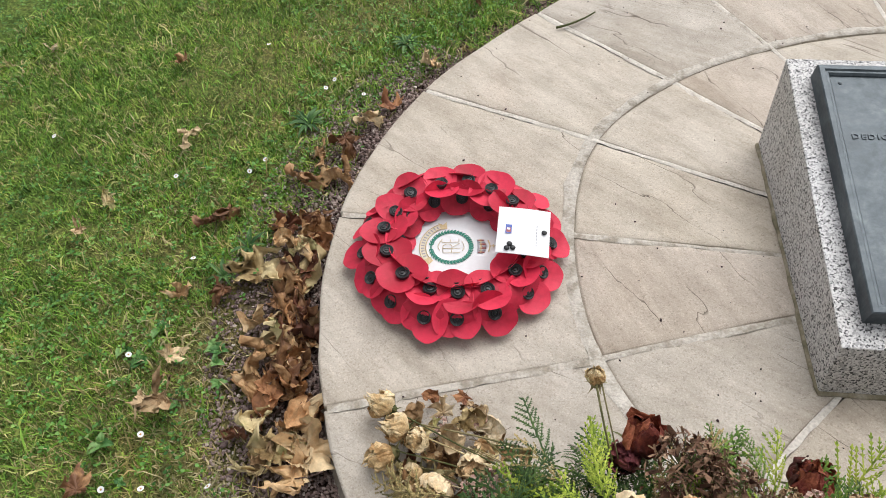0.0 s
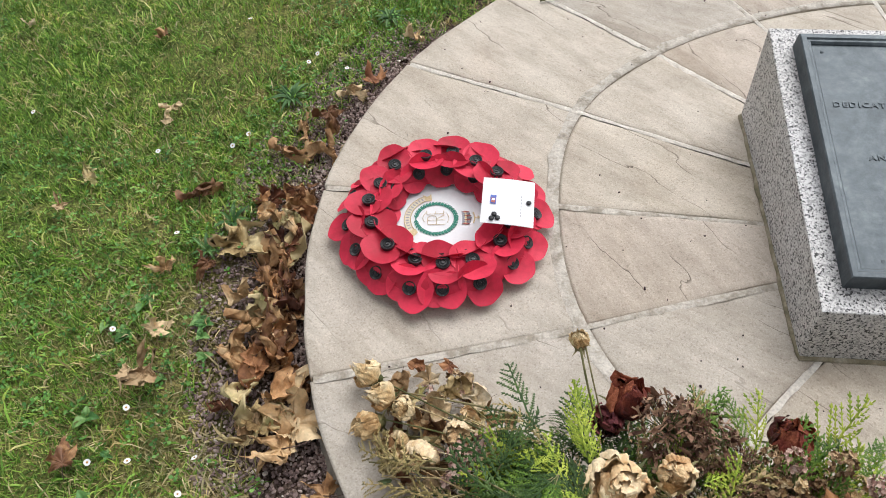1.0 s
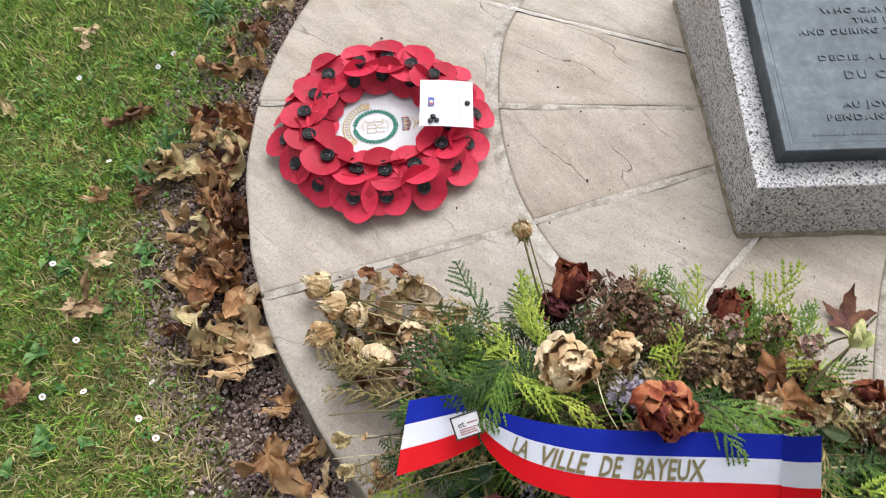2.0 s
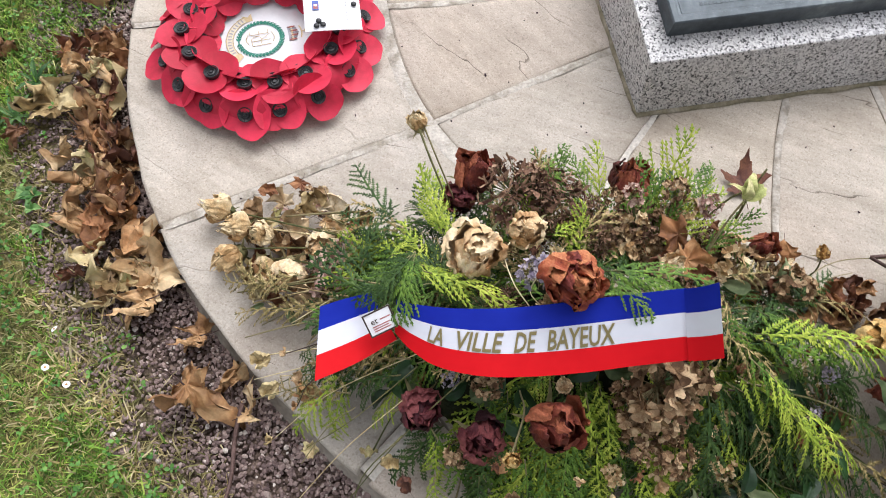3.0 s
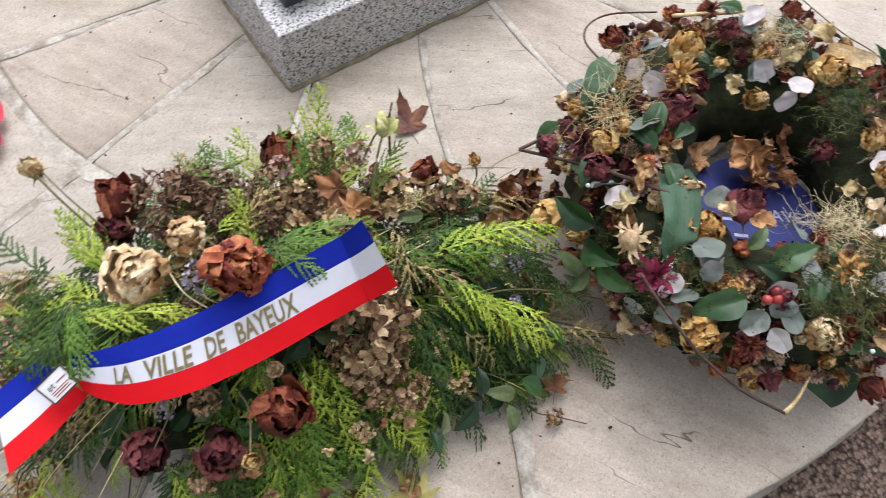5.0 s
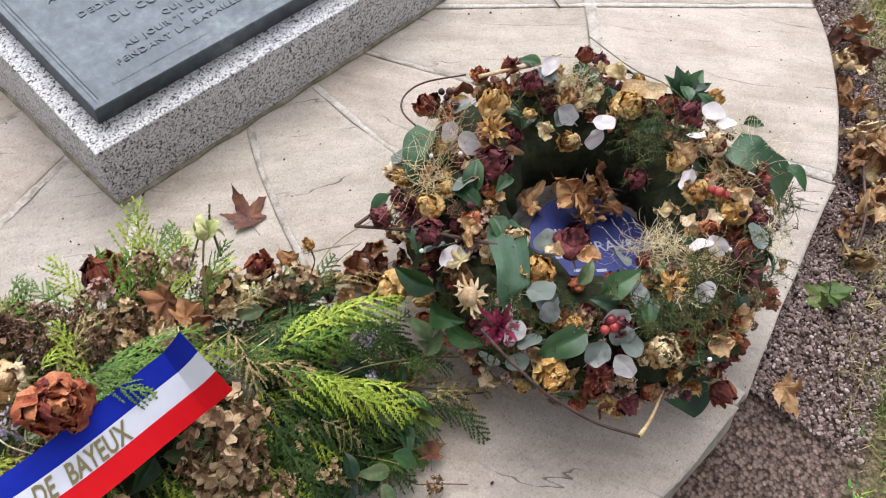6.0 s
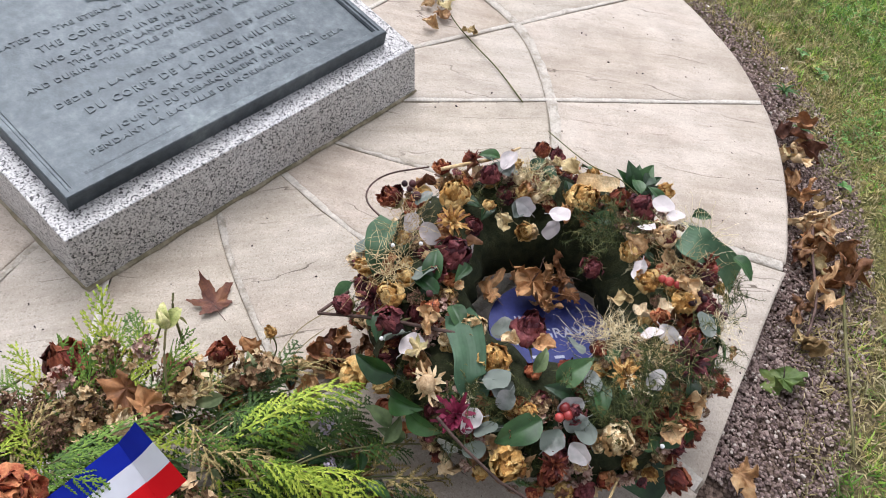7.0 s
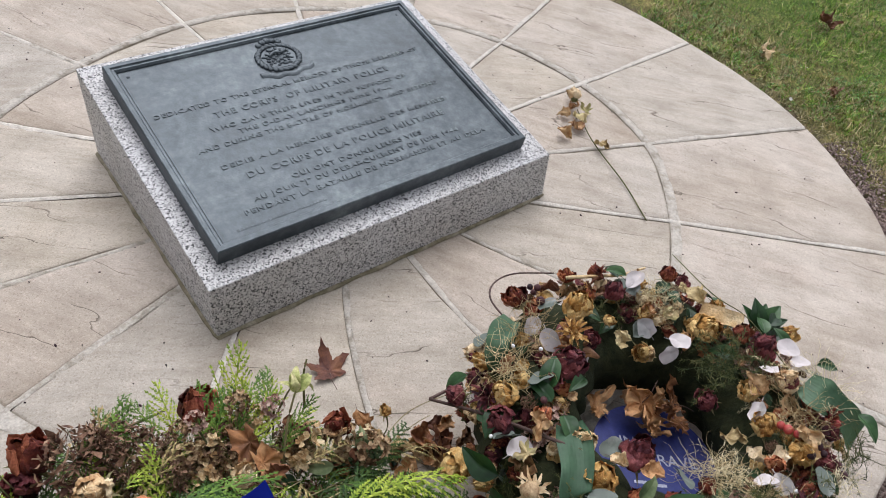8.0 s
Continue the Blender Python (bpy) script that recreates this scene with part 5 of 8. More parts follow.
for i, (x, y, z) in enumerate(((-0.003, 0.595, 0.030), (0.025, 0.561, 0.036), (0.009, 0.531, 0.030), (0.080, 0.492, 0.048), (0.128, 0.508, 0.062), (0.050, 0.508, 0.026), (0.0, 0.470, 0.020), (0.02, 0.45, 0.020))):
    root = Vector((0.225 + 0.01 * (i % 3), 0.455 - 0.014 * (i % 4), 0.105))
    tip = Vector((x, y, z))
    twig_part([root, root.lerp(tip, 0.5) + Vector((0, 0.006 * (i % 3 - 1), 0.012)), tip], 0.0015, (STEM, WISP, STEM)[i % 3], spray)

for i in range(46):
    a, f = i * 2.39996, math.sqrt(rs.random())
    x, y = 0.095 + 0.085 * f * math.cos(a), 0.520 + 0.085 * f * math.sin(a)
    z = 0.008 + 0.28 * max(0.0, x + 0.01) * rs.uniform(0.3, 1.0)
    if i % 4 == 3:
        bloom(("pink", "straw", "beige")[i % 3], (x, y, z), rs.uniform(0.012, 0.018), (rs.uniform(-0.6, 0.2), rs.uniform(-0.7, 0.1), 0.6))
    else:
        withered(("pale", "brown", "tan", "brown", "pale", "russet")[i % 6], (x, y, z), rs.uniform(0.018, 0.029), (rs.uniform(-0.7, 0.5), rs.uniform(-0.8, 0.3), 0.7))
# wiry stalks and dry crumbs of leaf sticking out all round
for i in range(54):
    a = i * 2.39996
    f0, f1 = rs.uniform(0.35, 0.75), rs.uniform(0.85, 1.08)
    dome = lambda f: 0.035 + 0.20 * (1 - min(1, f) ** 1.7)
    root = Vector((0.385 + 0.34 * f0 * math.cos(a), 0.285 + 0.22 * f0 * math.sin(a), dome(f0)))
    tip = Vector((0.385 + 0.35 * f1 * math.cos(a + 0.15), 0.285 + 0.23 * f1 * math.sin(a + 0.15), dome(f1) + rs.uniform(-0.015, 0.02)))
    if tip.y < 0.12:
        continue
    twig_part([root, root.lerp(tip, 0.55) + Vector((rs.uniform(-0.012, 0.012), rs.uniform(-0.012, 0.012), 0.012)), tip], rs.uniform(0.0006, 0.0011), (STEM, WISP, STEM, WOOD)[i % 4], spray)
    if i % 2:
        withered(("tan", "brown", "pale", "russet")[i // 2 % 4], tip, rs.uniform(0.008, 0.015), (math.cos(a), math.sin(a), 0.5))
for i in range(60):
    a, f = i * 2.39996 + 1.0, math.sqrt(rs.uniform(0.08, 0.95))
    place = (0.385 + 0.33 * f * math.cos(a), 0.285 + 0.21 * f * math.sin(a), 0.045 + 0.195 * (1 - f ** 1.7))
    if not (0.10 < place[0] < 0.52 and 0.20 < place[1] < 0.36):
        withered(("brown", "tan", "russet", "pale")[i % 4], place, rs.uniform(0.009, 0.018), (math.cos(a) * 0.6, math.sin(a) * 0.6 - 0.2, 0.6))
# fronds fanning out over the back and the dry end, and hanging down the front
for i in range(44):
    a = radians(rs.uniform(55, 215))
    e = rs.uniform(0.0, 0.9)
    l = rs.uniform(0.09, 0.135)
    root = (0.29 + rs.uniform(-0.04, 0.05), 0.355 + rs.uniform(-0.03, 0.03), rs.uniform(0.12, 0.19))
    tip = (root[0] + l * math.cos(a) * math.cos(e), root[1] + 0.8 * l * math.sin(a) * math.cos(e), min(0.235, root[2] + 0.6 * l * math.sin(e) - 0.02))
    frond(("dark", "dark", "green", "dark", "bright", "dry")[i % 6], root, tip, i % 2)
for i in range(30):
    a = radians(rs.uniform(110, 205))
    l = rs.uniform(0.10, 0.15)
    root = (0.25 + rs.uniform(-0.03, 0.03), 0.37 + rs.uniform(-0.03, 0.04), rs.uniform(0.09, 0.17))
    frond(("dark", "dark", "green", "dry")[i % 4], root, (root[0] + l * math.cos(a), root[1] + 0.75 * l * math.sin(a), root[2] + rs.uniform(-0.05, 0.02)), i % 2)
for i in range(30):
    root = (rs.uniform(0.34, 0.60), rs.uniform(0.34, 0.40), rs.uniform(0.12, 0.19))
    a = radians(rs.uniform(30, 150))
    l = rs.uniform(0.07, 0.11)
    frond(("green", "dry", "dark", "bright")[i % 4], root, (root[0] + l * math.cos(a), root[1] + 0.6 * l * math.sin(a), min(0.24, root[2] + rs.uniform(0.0, 0.05))), 0)
for i in range(34):
    x = rs.uniform(0.22, 0.56)
    root = (x, rs.uniform(0.19, 0.25), rs.uniform(0.11, 0.16))
    frond(("green", "bright", "dark", "green")[i % 4], root, (x + rs.uniform(-0.04, 0.05), root[1] - rs.uniform(0.07, 0.115) - (0.02 if x > 0.35 else 0), rs.uniform(0.02, 0.06)), 1 + i % 2)
# the thick green end
for i in range(40):
    a = radians(-95 + 150 * rs.random())
    f0, f1 = rs.uniform(0.02, 0.09), rs.uniform(0.15, 0.25)
    z = rs.uniform(0.02, 0.15)
    frond(("dark", "green", "dark", "dark", "dry", "dark", "green", "bright")[i % 8], (0.53 + f0 * math.cos(a), 0.23 + f0 * math.sin(a), z + 0.03), (0.53 + f1 * math.cos(a), 0.23 + 0.85 * f1 * math.sin(a), max(0.012, z - 0.03)), 1)
for i in range(26):
    a = radians(-95 + 150 * rs.random())
    f = rs.uniform(0.06, 0.2)
    foliage(("dark", "mid", "dark")[i % 3], (0.54 + f * math.cos(a), 0.22 + 0.85 * f * math.sin(a), 0.02 + 0.09 * rs.random()), rs.uniform(0.04, 0.055), (math.cos(a) * 0.5, math.sin(a) * 0.5, 0.7))
# brown litter between the spray and the plinth side
for i in range(46):
    a = i * 2.39996
    f = math.sqrt(rs.uniform(0.05, 0.75))
    x, y, z = 0.42 + 0.28 * f * math.cos(a), 0.34 + 0.13 * f * math.sin(a), 0.05 + 0.15 * (1 - f ** 2)
    (bloom if i % 3 else withered)(("umber", "beige", "straw", "umber", "umber")[i % 5] if i % 3 else ("brown", "russet")[i % 2], (x, y, z), rs.uniform(0.014, 0.024), (rs.uniform(-0.4, 0.4), rs.uniform(-0.6, 0.2), 0.8))
for kind, x, y, z in (("dark", 0.278, 0.520, 0.150), ("green", 0.300, 0.535, 0.140), ("dark", 0.345, 0.530, 0.130), ("green", 0.375, 0.520, 0.150), ("bright", 0.262, 0.500, 0.205), ("dark", 0.330, 0.510, 0.165), ("dark", 0.255, 0.520, 0.165), ("dry", 0.395, 0.505, 0.175)):
    frond(kind, (0.305 + 0.3 * (x - 0.31), 0.415, 0.165), (x, y, z), 1)
for x, y, z in ((0.184, 0.322, 0.248), (0.199, 0.308, 0.250), (0.166, 0.335, 0.236), (0.213, 0.303, 0.253)):
    frond("dark" if x < 0.19 else "green", (0.238, 0.375, 0.256), (x, y, z), 1)
frond("bright", (0.278, 0.408, 0.200), (0.252, 0.498, 0.230), 1)
frond("bright", (0.278, 0.423, 0.200), (0.255, 0.451, 0.220), 1)
frond("bright", (0.238, 0.356, 0.250), (0.325, 0.300, 0.260), 2)
frond("bright", (0.239, 0.367, 0.240), (0.286, 0.330, 0.260), 2)
frond("bright", (0.133, 0.298, 0.120), (0.058, 0.252, 0.060), 1)
frond("bright", (0.207, 0.281, 0.120), (0.152, 0.242, 0.080), 1)
frond("bright", (0.395, 0.215, 0.170), (0.366, 0.122, 0.060), 2)
frond("bright", (0.413, 0.224, 0.170), (0.412, 0.150, 0.100), 2)
frond("bright", (0.468, 0.159, 0.120), (0.479, 0.057, 0.030), 2)
frond("bright", (0.580, 0.240, 0.200), (0.761, 0.218, 0.160), 1)
frond("green", (0.590, 0.231, 0.200), (0.701, 0.186, 0.160), 1)
frond("bright", (0.588, 0.202, 0.190), (0.650, 0.074, 0.120), 2)
frond("green", (0.570, 0.216, 0.200), (0.629, 0.143, 0.150), 2)
frond("green", (0.321, 0.165, 0.130), (0.321, 0.087, 0.030), 2)
frond("bright", (0.393, 0.384, 0.220), (0.449, 0.417, 0.200), 1)
frond("green", (0.389, 0.447, 0.200), (0.434, 0.511, 0.210), 0)
frond("green", (0.456, 0.439, 0.200), (0.443, 0.496, 0.210), 0)
frond("green", (0.419, 0.454, 0.190), (0.399, 0.510, 0.200), 0)
frond("dark", (0.220, 0.459, 0.180), (0.176, 0.554, 0.170), 1)
frond("dark", (0.202, 0.433, 0.180), (0.149, 0.507, 0.140), 1)
frond("dark", (0.252, 0.339, 0.250), (0.178, 0.336, 0.230), 2)
frond("dark", (0.233, 0.334, 0.250), (0.191, 0.317, 0.220), 2)
frond("green", (0.421, 0.308, 0.280), (0.530, 0.286, 0.280), 1)
frond("green", (0.421, 0.296, 0.290), (0.447, 0.235, 0.290), 2)
frond("green", (0.429, 0.301, 0.290), (0.491, 0.261, 0.290), 1)
frond("dark", (0.188, 0.318, 0.130), (0.141, 0.280, 0.080), 1)
frond("dark", (0.228, 0.227, 0.100), (0.198, 0.180, 0.030), 1)
frond("dark", (0.241, 0.224, 0.100), (0.159, 0.182, 0.030), 1)
frond("green", (0.316, 0.181, 0.120), (0.290, 0.111, 0.030), 2)
frond("green", (0.397, 0.154, 0.100), (0.396, 0.074, 0.020), 2)
frond("green", (0.432, 0.139, 0.100), (0.441, 0.060, 0.020), 2)
frond("dark", (0.558, 0.199, 0.140), (0.611, 0.128, 0.080), 1)
frond("dark", (0.662, 0.206, 0.130), (0.755, 0.155, 0.090), 1)
frond("dark", (0.682, 0.187, 0.130), (0.771, 0.188, 0.110), 1)
frond("green", (0.675, 0.228, 0.140), (0.765, 0.200, 0.120), 1)
frond("dark", (0.701, 0.147, 0.110), (0.772, 0.106, 0.070), 1)
frond("dark", (0.719, 0.100, 0.060), (0.740, 0.007, 0.020), 1)
frond("green", (0.542, 0.275, 0.220), (0.568, 0.201, 0.190), 2)
frond("dark", (0.306, 0.312, 0.230), (0.257, 0.324, 0.230), 1)
frond("dry", (0.098, 0.447, 0.090), (-0.030, 0.470, 0.030), 1)
frond("dry", (0.080, 0.431, 0.080), (-0.013, 0.492, 0.040), 1)
frond("dry", (0.166, 0.393, 0.120), (0.058, 0.409, 0.060), 1)
frond("dry", (0.118, 0.398, 0.080), (-0.006, 0.444, 0.030), 1)
frond("green", (0.532, 0.397, 0.200), (0.590, 0.446, 0.220), 0)
frond("green", (0.570, 0.388, 0.200), (0.610, 0.445, 0.210), 0)
frond("dry", (0.668, 0.302, 0.130), (0.809, 0.280, 0.070), 1)
frond("dry", (0.558, 0.285, 0.220), (0.549, 0.204, 0.210), 2)
frond("dry", (0.582, 0.310, 0.200), (0.656, 0.312, 0.170), 1)
frond("dry", (0.540, 0.246, 0.210), (0.617, 0.199, 0.180), 1)
frond("dry", (0.570, 0.263, 0.200), (0.578, 0.192, 0.170), 2)
frond("green", (0.607, 0.271, 0.180), (0.688, 0.217, 0.160), 1)
frond("dry", (0.235, 0.427, 0.190), (0.186, 0.505, 0.170), 0)
frond("dark", (0.281, 0.308, 0.240), (0.315, 0.299, 0.240), 1)
frond("green", (0.608, 0.360, 0.180), (0.629, 0.314, 0.170), 1)
frond("dark", (0.513, 0.158, 0.080), (0.573, 0.059, 0.020), 1)
frond("dark", (0.479, 0.175, 0.100), (0.538, 0.098, 0.040), 1)
frond("bright", (0.210, 0.398, 0.200), (0.242, 0.427, 0.200), 1)
frond("dark", (0.363, 0.184, 0.120), (0.342, 0.099, 0.030), 2)
frond("green", (0.504, 0.111, 0.050), (0.484, 0.053, 0.020), 1)
frond("dark", (0.175, 0.411, 0.160), (0.218, 0.472, 0.200), 1)
rose("cream", (0.303, 0.377, 0.250), 0.050, (-0.16, -0.42, 0.90))
rose("cream", (0.367, 0.396, 0.240), 0.033, (-0.08, -0.39, 0.90))
rose("ruffled", (0.385, 0.318, 0.290), 0.041, (-0.05, -0.75, 0.70))
rose("brown_red", (0.322, 0.488, 0.196), 0.039, (0.20, 0.10, 0.90))
rose("maroon", (0.308, 0.483, 0.180), 0.030, (0.08, -0.71, 0.90))
rose("brown_red", (0.511, 0.449, 0.190), 0.041, (0.00, 0.10, 0.90))
rose("maroon", (0.513, 0.428, 0.170), 0.030, (-0.29, -0.25, 0.90))
rose("maroon", (0.600, 0.360, 0.180), 0.018, (0.08, -0.23, 0.90))
rose("brown_red", (0.652, 0.356, 0.160), 0.027, (0.01, -0.31, 0.90))
rose("maroon", (0.214, 0.249, 0.150), 0.038, (0.10, -0.71, 0.90))
rose("maroon", (0.279, 0.204, 0.140), 0.038, (0.15, -0.40, 0.90))
rose("brown_red", (0.351, 0.201, 0.185), 0.045, (0.00, -0.60, 0.80))
rose("amber", (0.302, 0.165, 0.170), 0.013, (-0.12, -0.73, 0.90))
rose("straw", (0.268, 0.530, 0.262), 0.019, (-0.20, 0.30, 0.90))
rose("cream", (0.502, 0.321, 0.240), 0.020, (0.22, -0.47, 0.90))
rose("cream", (0.368, 0.223, 0.200), 0.014, (0.13, -0.22, 0.90))
rose("amber", (0.716, 0.327, 0.170), 0.013, (0.00, 0.10, 1.00))
bloom("umber", (0.366, 0.448, 0.210), 0.045, (0.13, -0.20, 0.90))
bloom("umber", (0.413, 0.437, 0.200), 0.038, (-0.06, -0.27, 0.90))
bloom("umber", (0.400, 0.471, 0.180), 0.035, (-0.03, -0.19, 0.90))
bloom("beige", (0.469, 0.206, 0.185), 0.045, (0.23, -0.69, 0.90))
bloom("beige", (0.500, 0.210, 0.180), 0.036, (-0.22, -0.62, 0.90))
bloom("beige", (0.447, 0.193, 0.160), 0.030, (0.28, -0.49, 0.90))
bloom("beige", (0.479, 0.175, 0.150), 0.030, (0.08, -0.57, 0.90))
bloom("beige", (0.450, 0.161, 0.130), 0.024, (0.00, -0.52, 0.90))
bloom("beige", (0.483, 0.136, 0.120), 0.026, (-0.09, -0.40, 0.90))
bloom("beige", (0.442, 0.204, 0.170), 0.022, (0.05, -0.21, 0.90))
bloom("lilac", (0.353, 0.324, 0.265), 0.020, (0.11, -0.19, 0.90))
bloom("lilac", (0.370, 0.330, 0.260), 0.018, (0.21, -0.16, 0.90))
bloom("lilac", (0.255, 0.257, 0.170), 0.012, (0.10, -0.65, 0.90))
bloom("beige", (0.292, 0.246, 0.170), 0.020, (0.22, -0.17, 0.90))
bloom("pink", (0.491, 0.410, 0.235), 0.014, (0.24, -0.41, 0.90))
bloom("beige", (0.547, 0.414, 0.220), 0.018, (0.13, -0.62, 0.90))
bloom("pink", (0.582, 0.392, 0.215), 0.016, (0.20, -0.41, 0.90))
bloom("beige", (0.532, 0.397, 0.200), 0.014, (-0.13, -0.71, 0.90))
bloom("beige", (0.250, 0.189, 0.110), 0.018, (0.23, -0.16, 0.90))
bloom("beige", (0.274, 0.188, 0.110), 0.018, (0.00, -0.15, 0.90))
bloom("straw", (0.417, 0.136, 0.100), 0.014, (-0.11, -0.70, 0.90))
bloom("straw", (0.563, 0.398, 0.200), 0.018, (0.06, -0.73, 0.90))
bloom("beige", (0.645, 0.336, 0.150), 0.026, (-0.18, -0.51, 0.90))
bloom("straw", (0.615, 0.361, 0.160), 0.020, (0.07, -0.66, 0.90))
bloom("umber", (0.452, 0.422, 0.190), 0.020, (-0.27, -0.23, 0.90))
bloom("umber", (0.533, 0.385, 0.180), 0.020, (-0.11, -0.17, 0.90))
bloom("beige", (0.467, 0.389, 0.200), 0.022, (0.24, -0.52, 0.90))
bloom("umber", (0.450, 0.378, 0.200), 0.020, (-0.02, -0.44, 0.90))
bloom("straw", (0.696, 0.323, 0.120), 0.018, (0.09, -0.39, 0.90))
bloom("lilac", (0.689, 0.196, 0.130), 0.012, (0.04, -0.38, 0.90))
bloom("lilac", (0.658, 0.158, 0.120), 0.010, (0.26, -0.45, 0.90))
bloom("straw", (0.550, 0.125, 0.080), 0.016, (-0.04, -0.32, 0.90))
bloom("beige", (0.641, 0.025, 0.015), 0.014, (-0.16, -0.57, 0.90))
bloom("straw", (0.175, 0.437, 0.130), 0.018, (0.29, -0.44, 0.90))
bloom("straw", (0.368, 0.296, 0.250), 0.014, (0.03, -0.74, 0.90))
bloom("cream", (0.383, 0.286, 0.250), 0.010, (-0.05, -0.40, 0.90))
withered("orange", (0.537, 0.366, 0.215), 0.042, (-0.20, -0.60, 0.70))
withered("orange", (0.535, 0.332, 0.215), 0.038, (0.00, -0.50, 0.80))
withered("orange", (0.082, 0.304, 0.050), 0.036, (-0.29, -0.38, 0.90))
withered("russet", (0.804, 0.320, 0.020), 0.038, (0.08, -0.71, 0.90))
withered("russet", (0.829, 0.302, 0.020), 0.040, (0.08, -0.47, 0.90))
withered("brown", (0.857, 0.291, 0.020), 0.030, (0.11, -0.54, 0.90))
withered("russet", (0.666, 0.056, 0.020), 0.032, (0.12, -0.31, 0.90))
withered("brown", (0.372, 0.095, 0.012), 0.022, (0.04, -0.31, 0.90))
withered("tan", (0.238, 0.140, 0.020), 0.024, (-0.11, -0.62, 0.90))
withered("tan", (0.147, 0.228, 0.020), 0.014, (0.18, -0.61, 0.90))
withered("tan", (0.030, 0.366, 0.030), 0.022, (-0.19, -0.49, 0.90))
withered("tan", (0.035, 0.330, 0.020), 0.022, (0.12, -0.69, 0.90))
withered("brown", (0.439, 0.068, 0.010), 0.026, (-0.11, -0.55, 0.90))
withered("russet", (0.626, 0.132, 0.130), 0.018, (0.20, -0.49, 0.90))
withered("orange", (0.292, 0.185, 0.100), 0.030, (0.21, -0.65, 0.90))
withered("russet", (0.542, 0.310, 0.220), 0.020, (-0.10, -0.36, 0.90))
withered("orange", (0.695, 0.356, 0.120), 0.026, (0.23, -0.48, 0.90))
withered("brown", (0.193, 0.494, 0.130), 0.020, (0.02, -0.64, 0.90))
withered("russet", (0.714, 0.306, 0.080), 0.030, (0.18, -0.25, 0.90))
withered("brown", (0.270, 0.174, 0.080), 0.020, (-0.19, -0.58, 0.90))
foliage("mid", (0.752, 0.142, 0.110), 0.055, (0.18, -0.36, 0.90))
foliage("mid", (0.736, 0.135, 0.100), 0.050, (0.18, -0.54, 0.90))
foliage("mid", (0.761, 0.122, 0.090), 0.050, (-0.22, -0.57, 0.90))
foliage("mid", (0.660, 0.310, 0.140), 0.050, (0.18, -0.59, 0.90))
foliage("mid", (0.685, 0.310, 0.140), 0.045, (-0.09, -0.50, 0.90))
foliage("mid", (0.615, 0.299, 0.170), 0.045, (-0.05, -0.50, 0.90))
foliage("dark", (0.291, 0.238, 0.130), 0.050, (0.25, -0.66, 0.90))
foliage("dark", (0.302, 0.228, 0.120), 0.045, (-0.30, -0.18, 0.90))
foliage("dark", (0.192, 0.271, 0.120), 0.035, (0.23, -0.16, 0.90))
foliage("dark", (0.538, 0.176, 0.080), 0.060, (-0.04, -0.18, 0.90))
foliage("dark", (0.549, 0.152, 0.070), 0.050, (0.26, -0.62, 0.90))
foliage("mid", (0.300, 0.240, 0.150), 0.035, (0.15, -0.25, 0.90))
foliage("dark", (0.402, 0.213, 0.100), 0.050, (0.10, -0.44, 0.90))
foliage("mid", (0.072, 0.421, 0.050), 0.030, (-0.13, -0.55, 0.90))
foliage("mid", (0.036, 0.442, 0.030), 0.024, (-0.16, -0.71, 0.90))
foliage("dark", (0.247, 0.251, 0.120), 0.040, (0.05, -0.58, 0.90))
foliage("dark", (0.327, 0.198, 0.120), 0.040, (0.19, -0.72, 0.90))
foliage("dark", (0.403, 0.184, 0.080), 0.050, (0.24, -0.33, 0.90))
foliage("dark", (0.459, 0.122, 0.050), 0.050, (0.25, -0.21, 0.90))
foliage("mid", (0.638, 0.126, 0.090), 0.035, (0.24, -0.40, 0.90))
foliage("dark", (0.569, 0.174, 0.100), 0.055, (-0.29, -0.30, 0.90))
foliage("mid", (0.646, 0.081, 0.050), 0.025, (-0.20, -0.57, 0.90))
foliage("dark", (0.123, 0.358, 0.060), 0.035, (0.10, -0.44, 0.90))
foliage("dark", (0.104, 0.389, 0.050), 0.030, (-0.05, -0.19, 0.90))
foliage("dark", (0.217, 0.286, 0.160), 0.040, (-0.01, -0.28, 0.90))
foliage("dark", (0.607, 0.178, 0.080), 0.050, (-0.09, -0.63, 0.90))
twig_part([(0.267, 0.524, 0.262), (0.275, 0.495, 0.240), (0.291, 0.460, 0.190)], 0.0016, STEM, spray)
twig_part([(0.273, 0.527, 0.262), (0.282, 0.497, 0.240), (0.298, 0.467, 0.190)], 0.0012, STEM, spray)
twig_part([(0.188, 0.492, 0.150), (0.127, 0.527, 0.100), (0.042, 0.568, 0.040)], 0.0016, STEM, spray)
twig_part([(0.198, 0.368, 0.200), (0.130, 0.425, 0.120), (0.039, 0.454, 0.050)], 0.0012, STEM, spray)
twig_part([(0.194, 0.354, 0.180), (0.140, 0.400, 0.120), (0.040, 0.466, 0.050)], 0.0010, WISP, spray)
twig_part([(0.164, 0.363, 0.140), (0.072, 0.389, 0.070), (0.006, 0.403, 0.020)], 0.0012, STEM, spray)
twig_part([(0.168, 0.326, 0.120), (0.094, 0.357, 0.060), (0.030, 0.372, 0.025)], 0.0012, WISP, spray)
twig_part([(0.178, 0.316, 0.100), (0.089, 0.338, 0.050), (0.013, 0.345, 0.015)], 0.0010, WISP, spray)
twig_part([(0.177, 0.309, 0.100), (0.103, 0.335, 0.050), (0.034, 0.331, 0.015)], 0.0010, STEM, spray)
twig_part([(0.175, 0.302, 0.100), (0.117, 0.321, 0.060), (0.047, 0.342, 0.020)], 0.0010, WISP, spray)
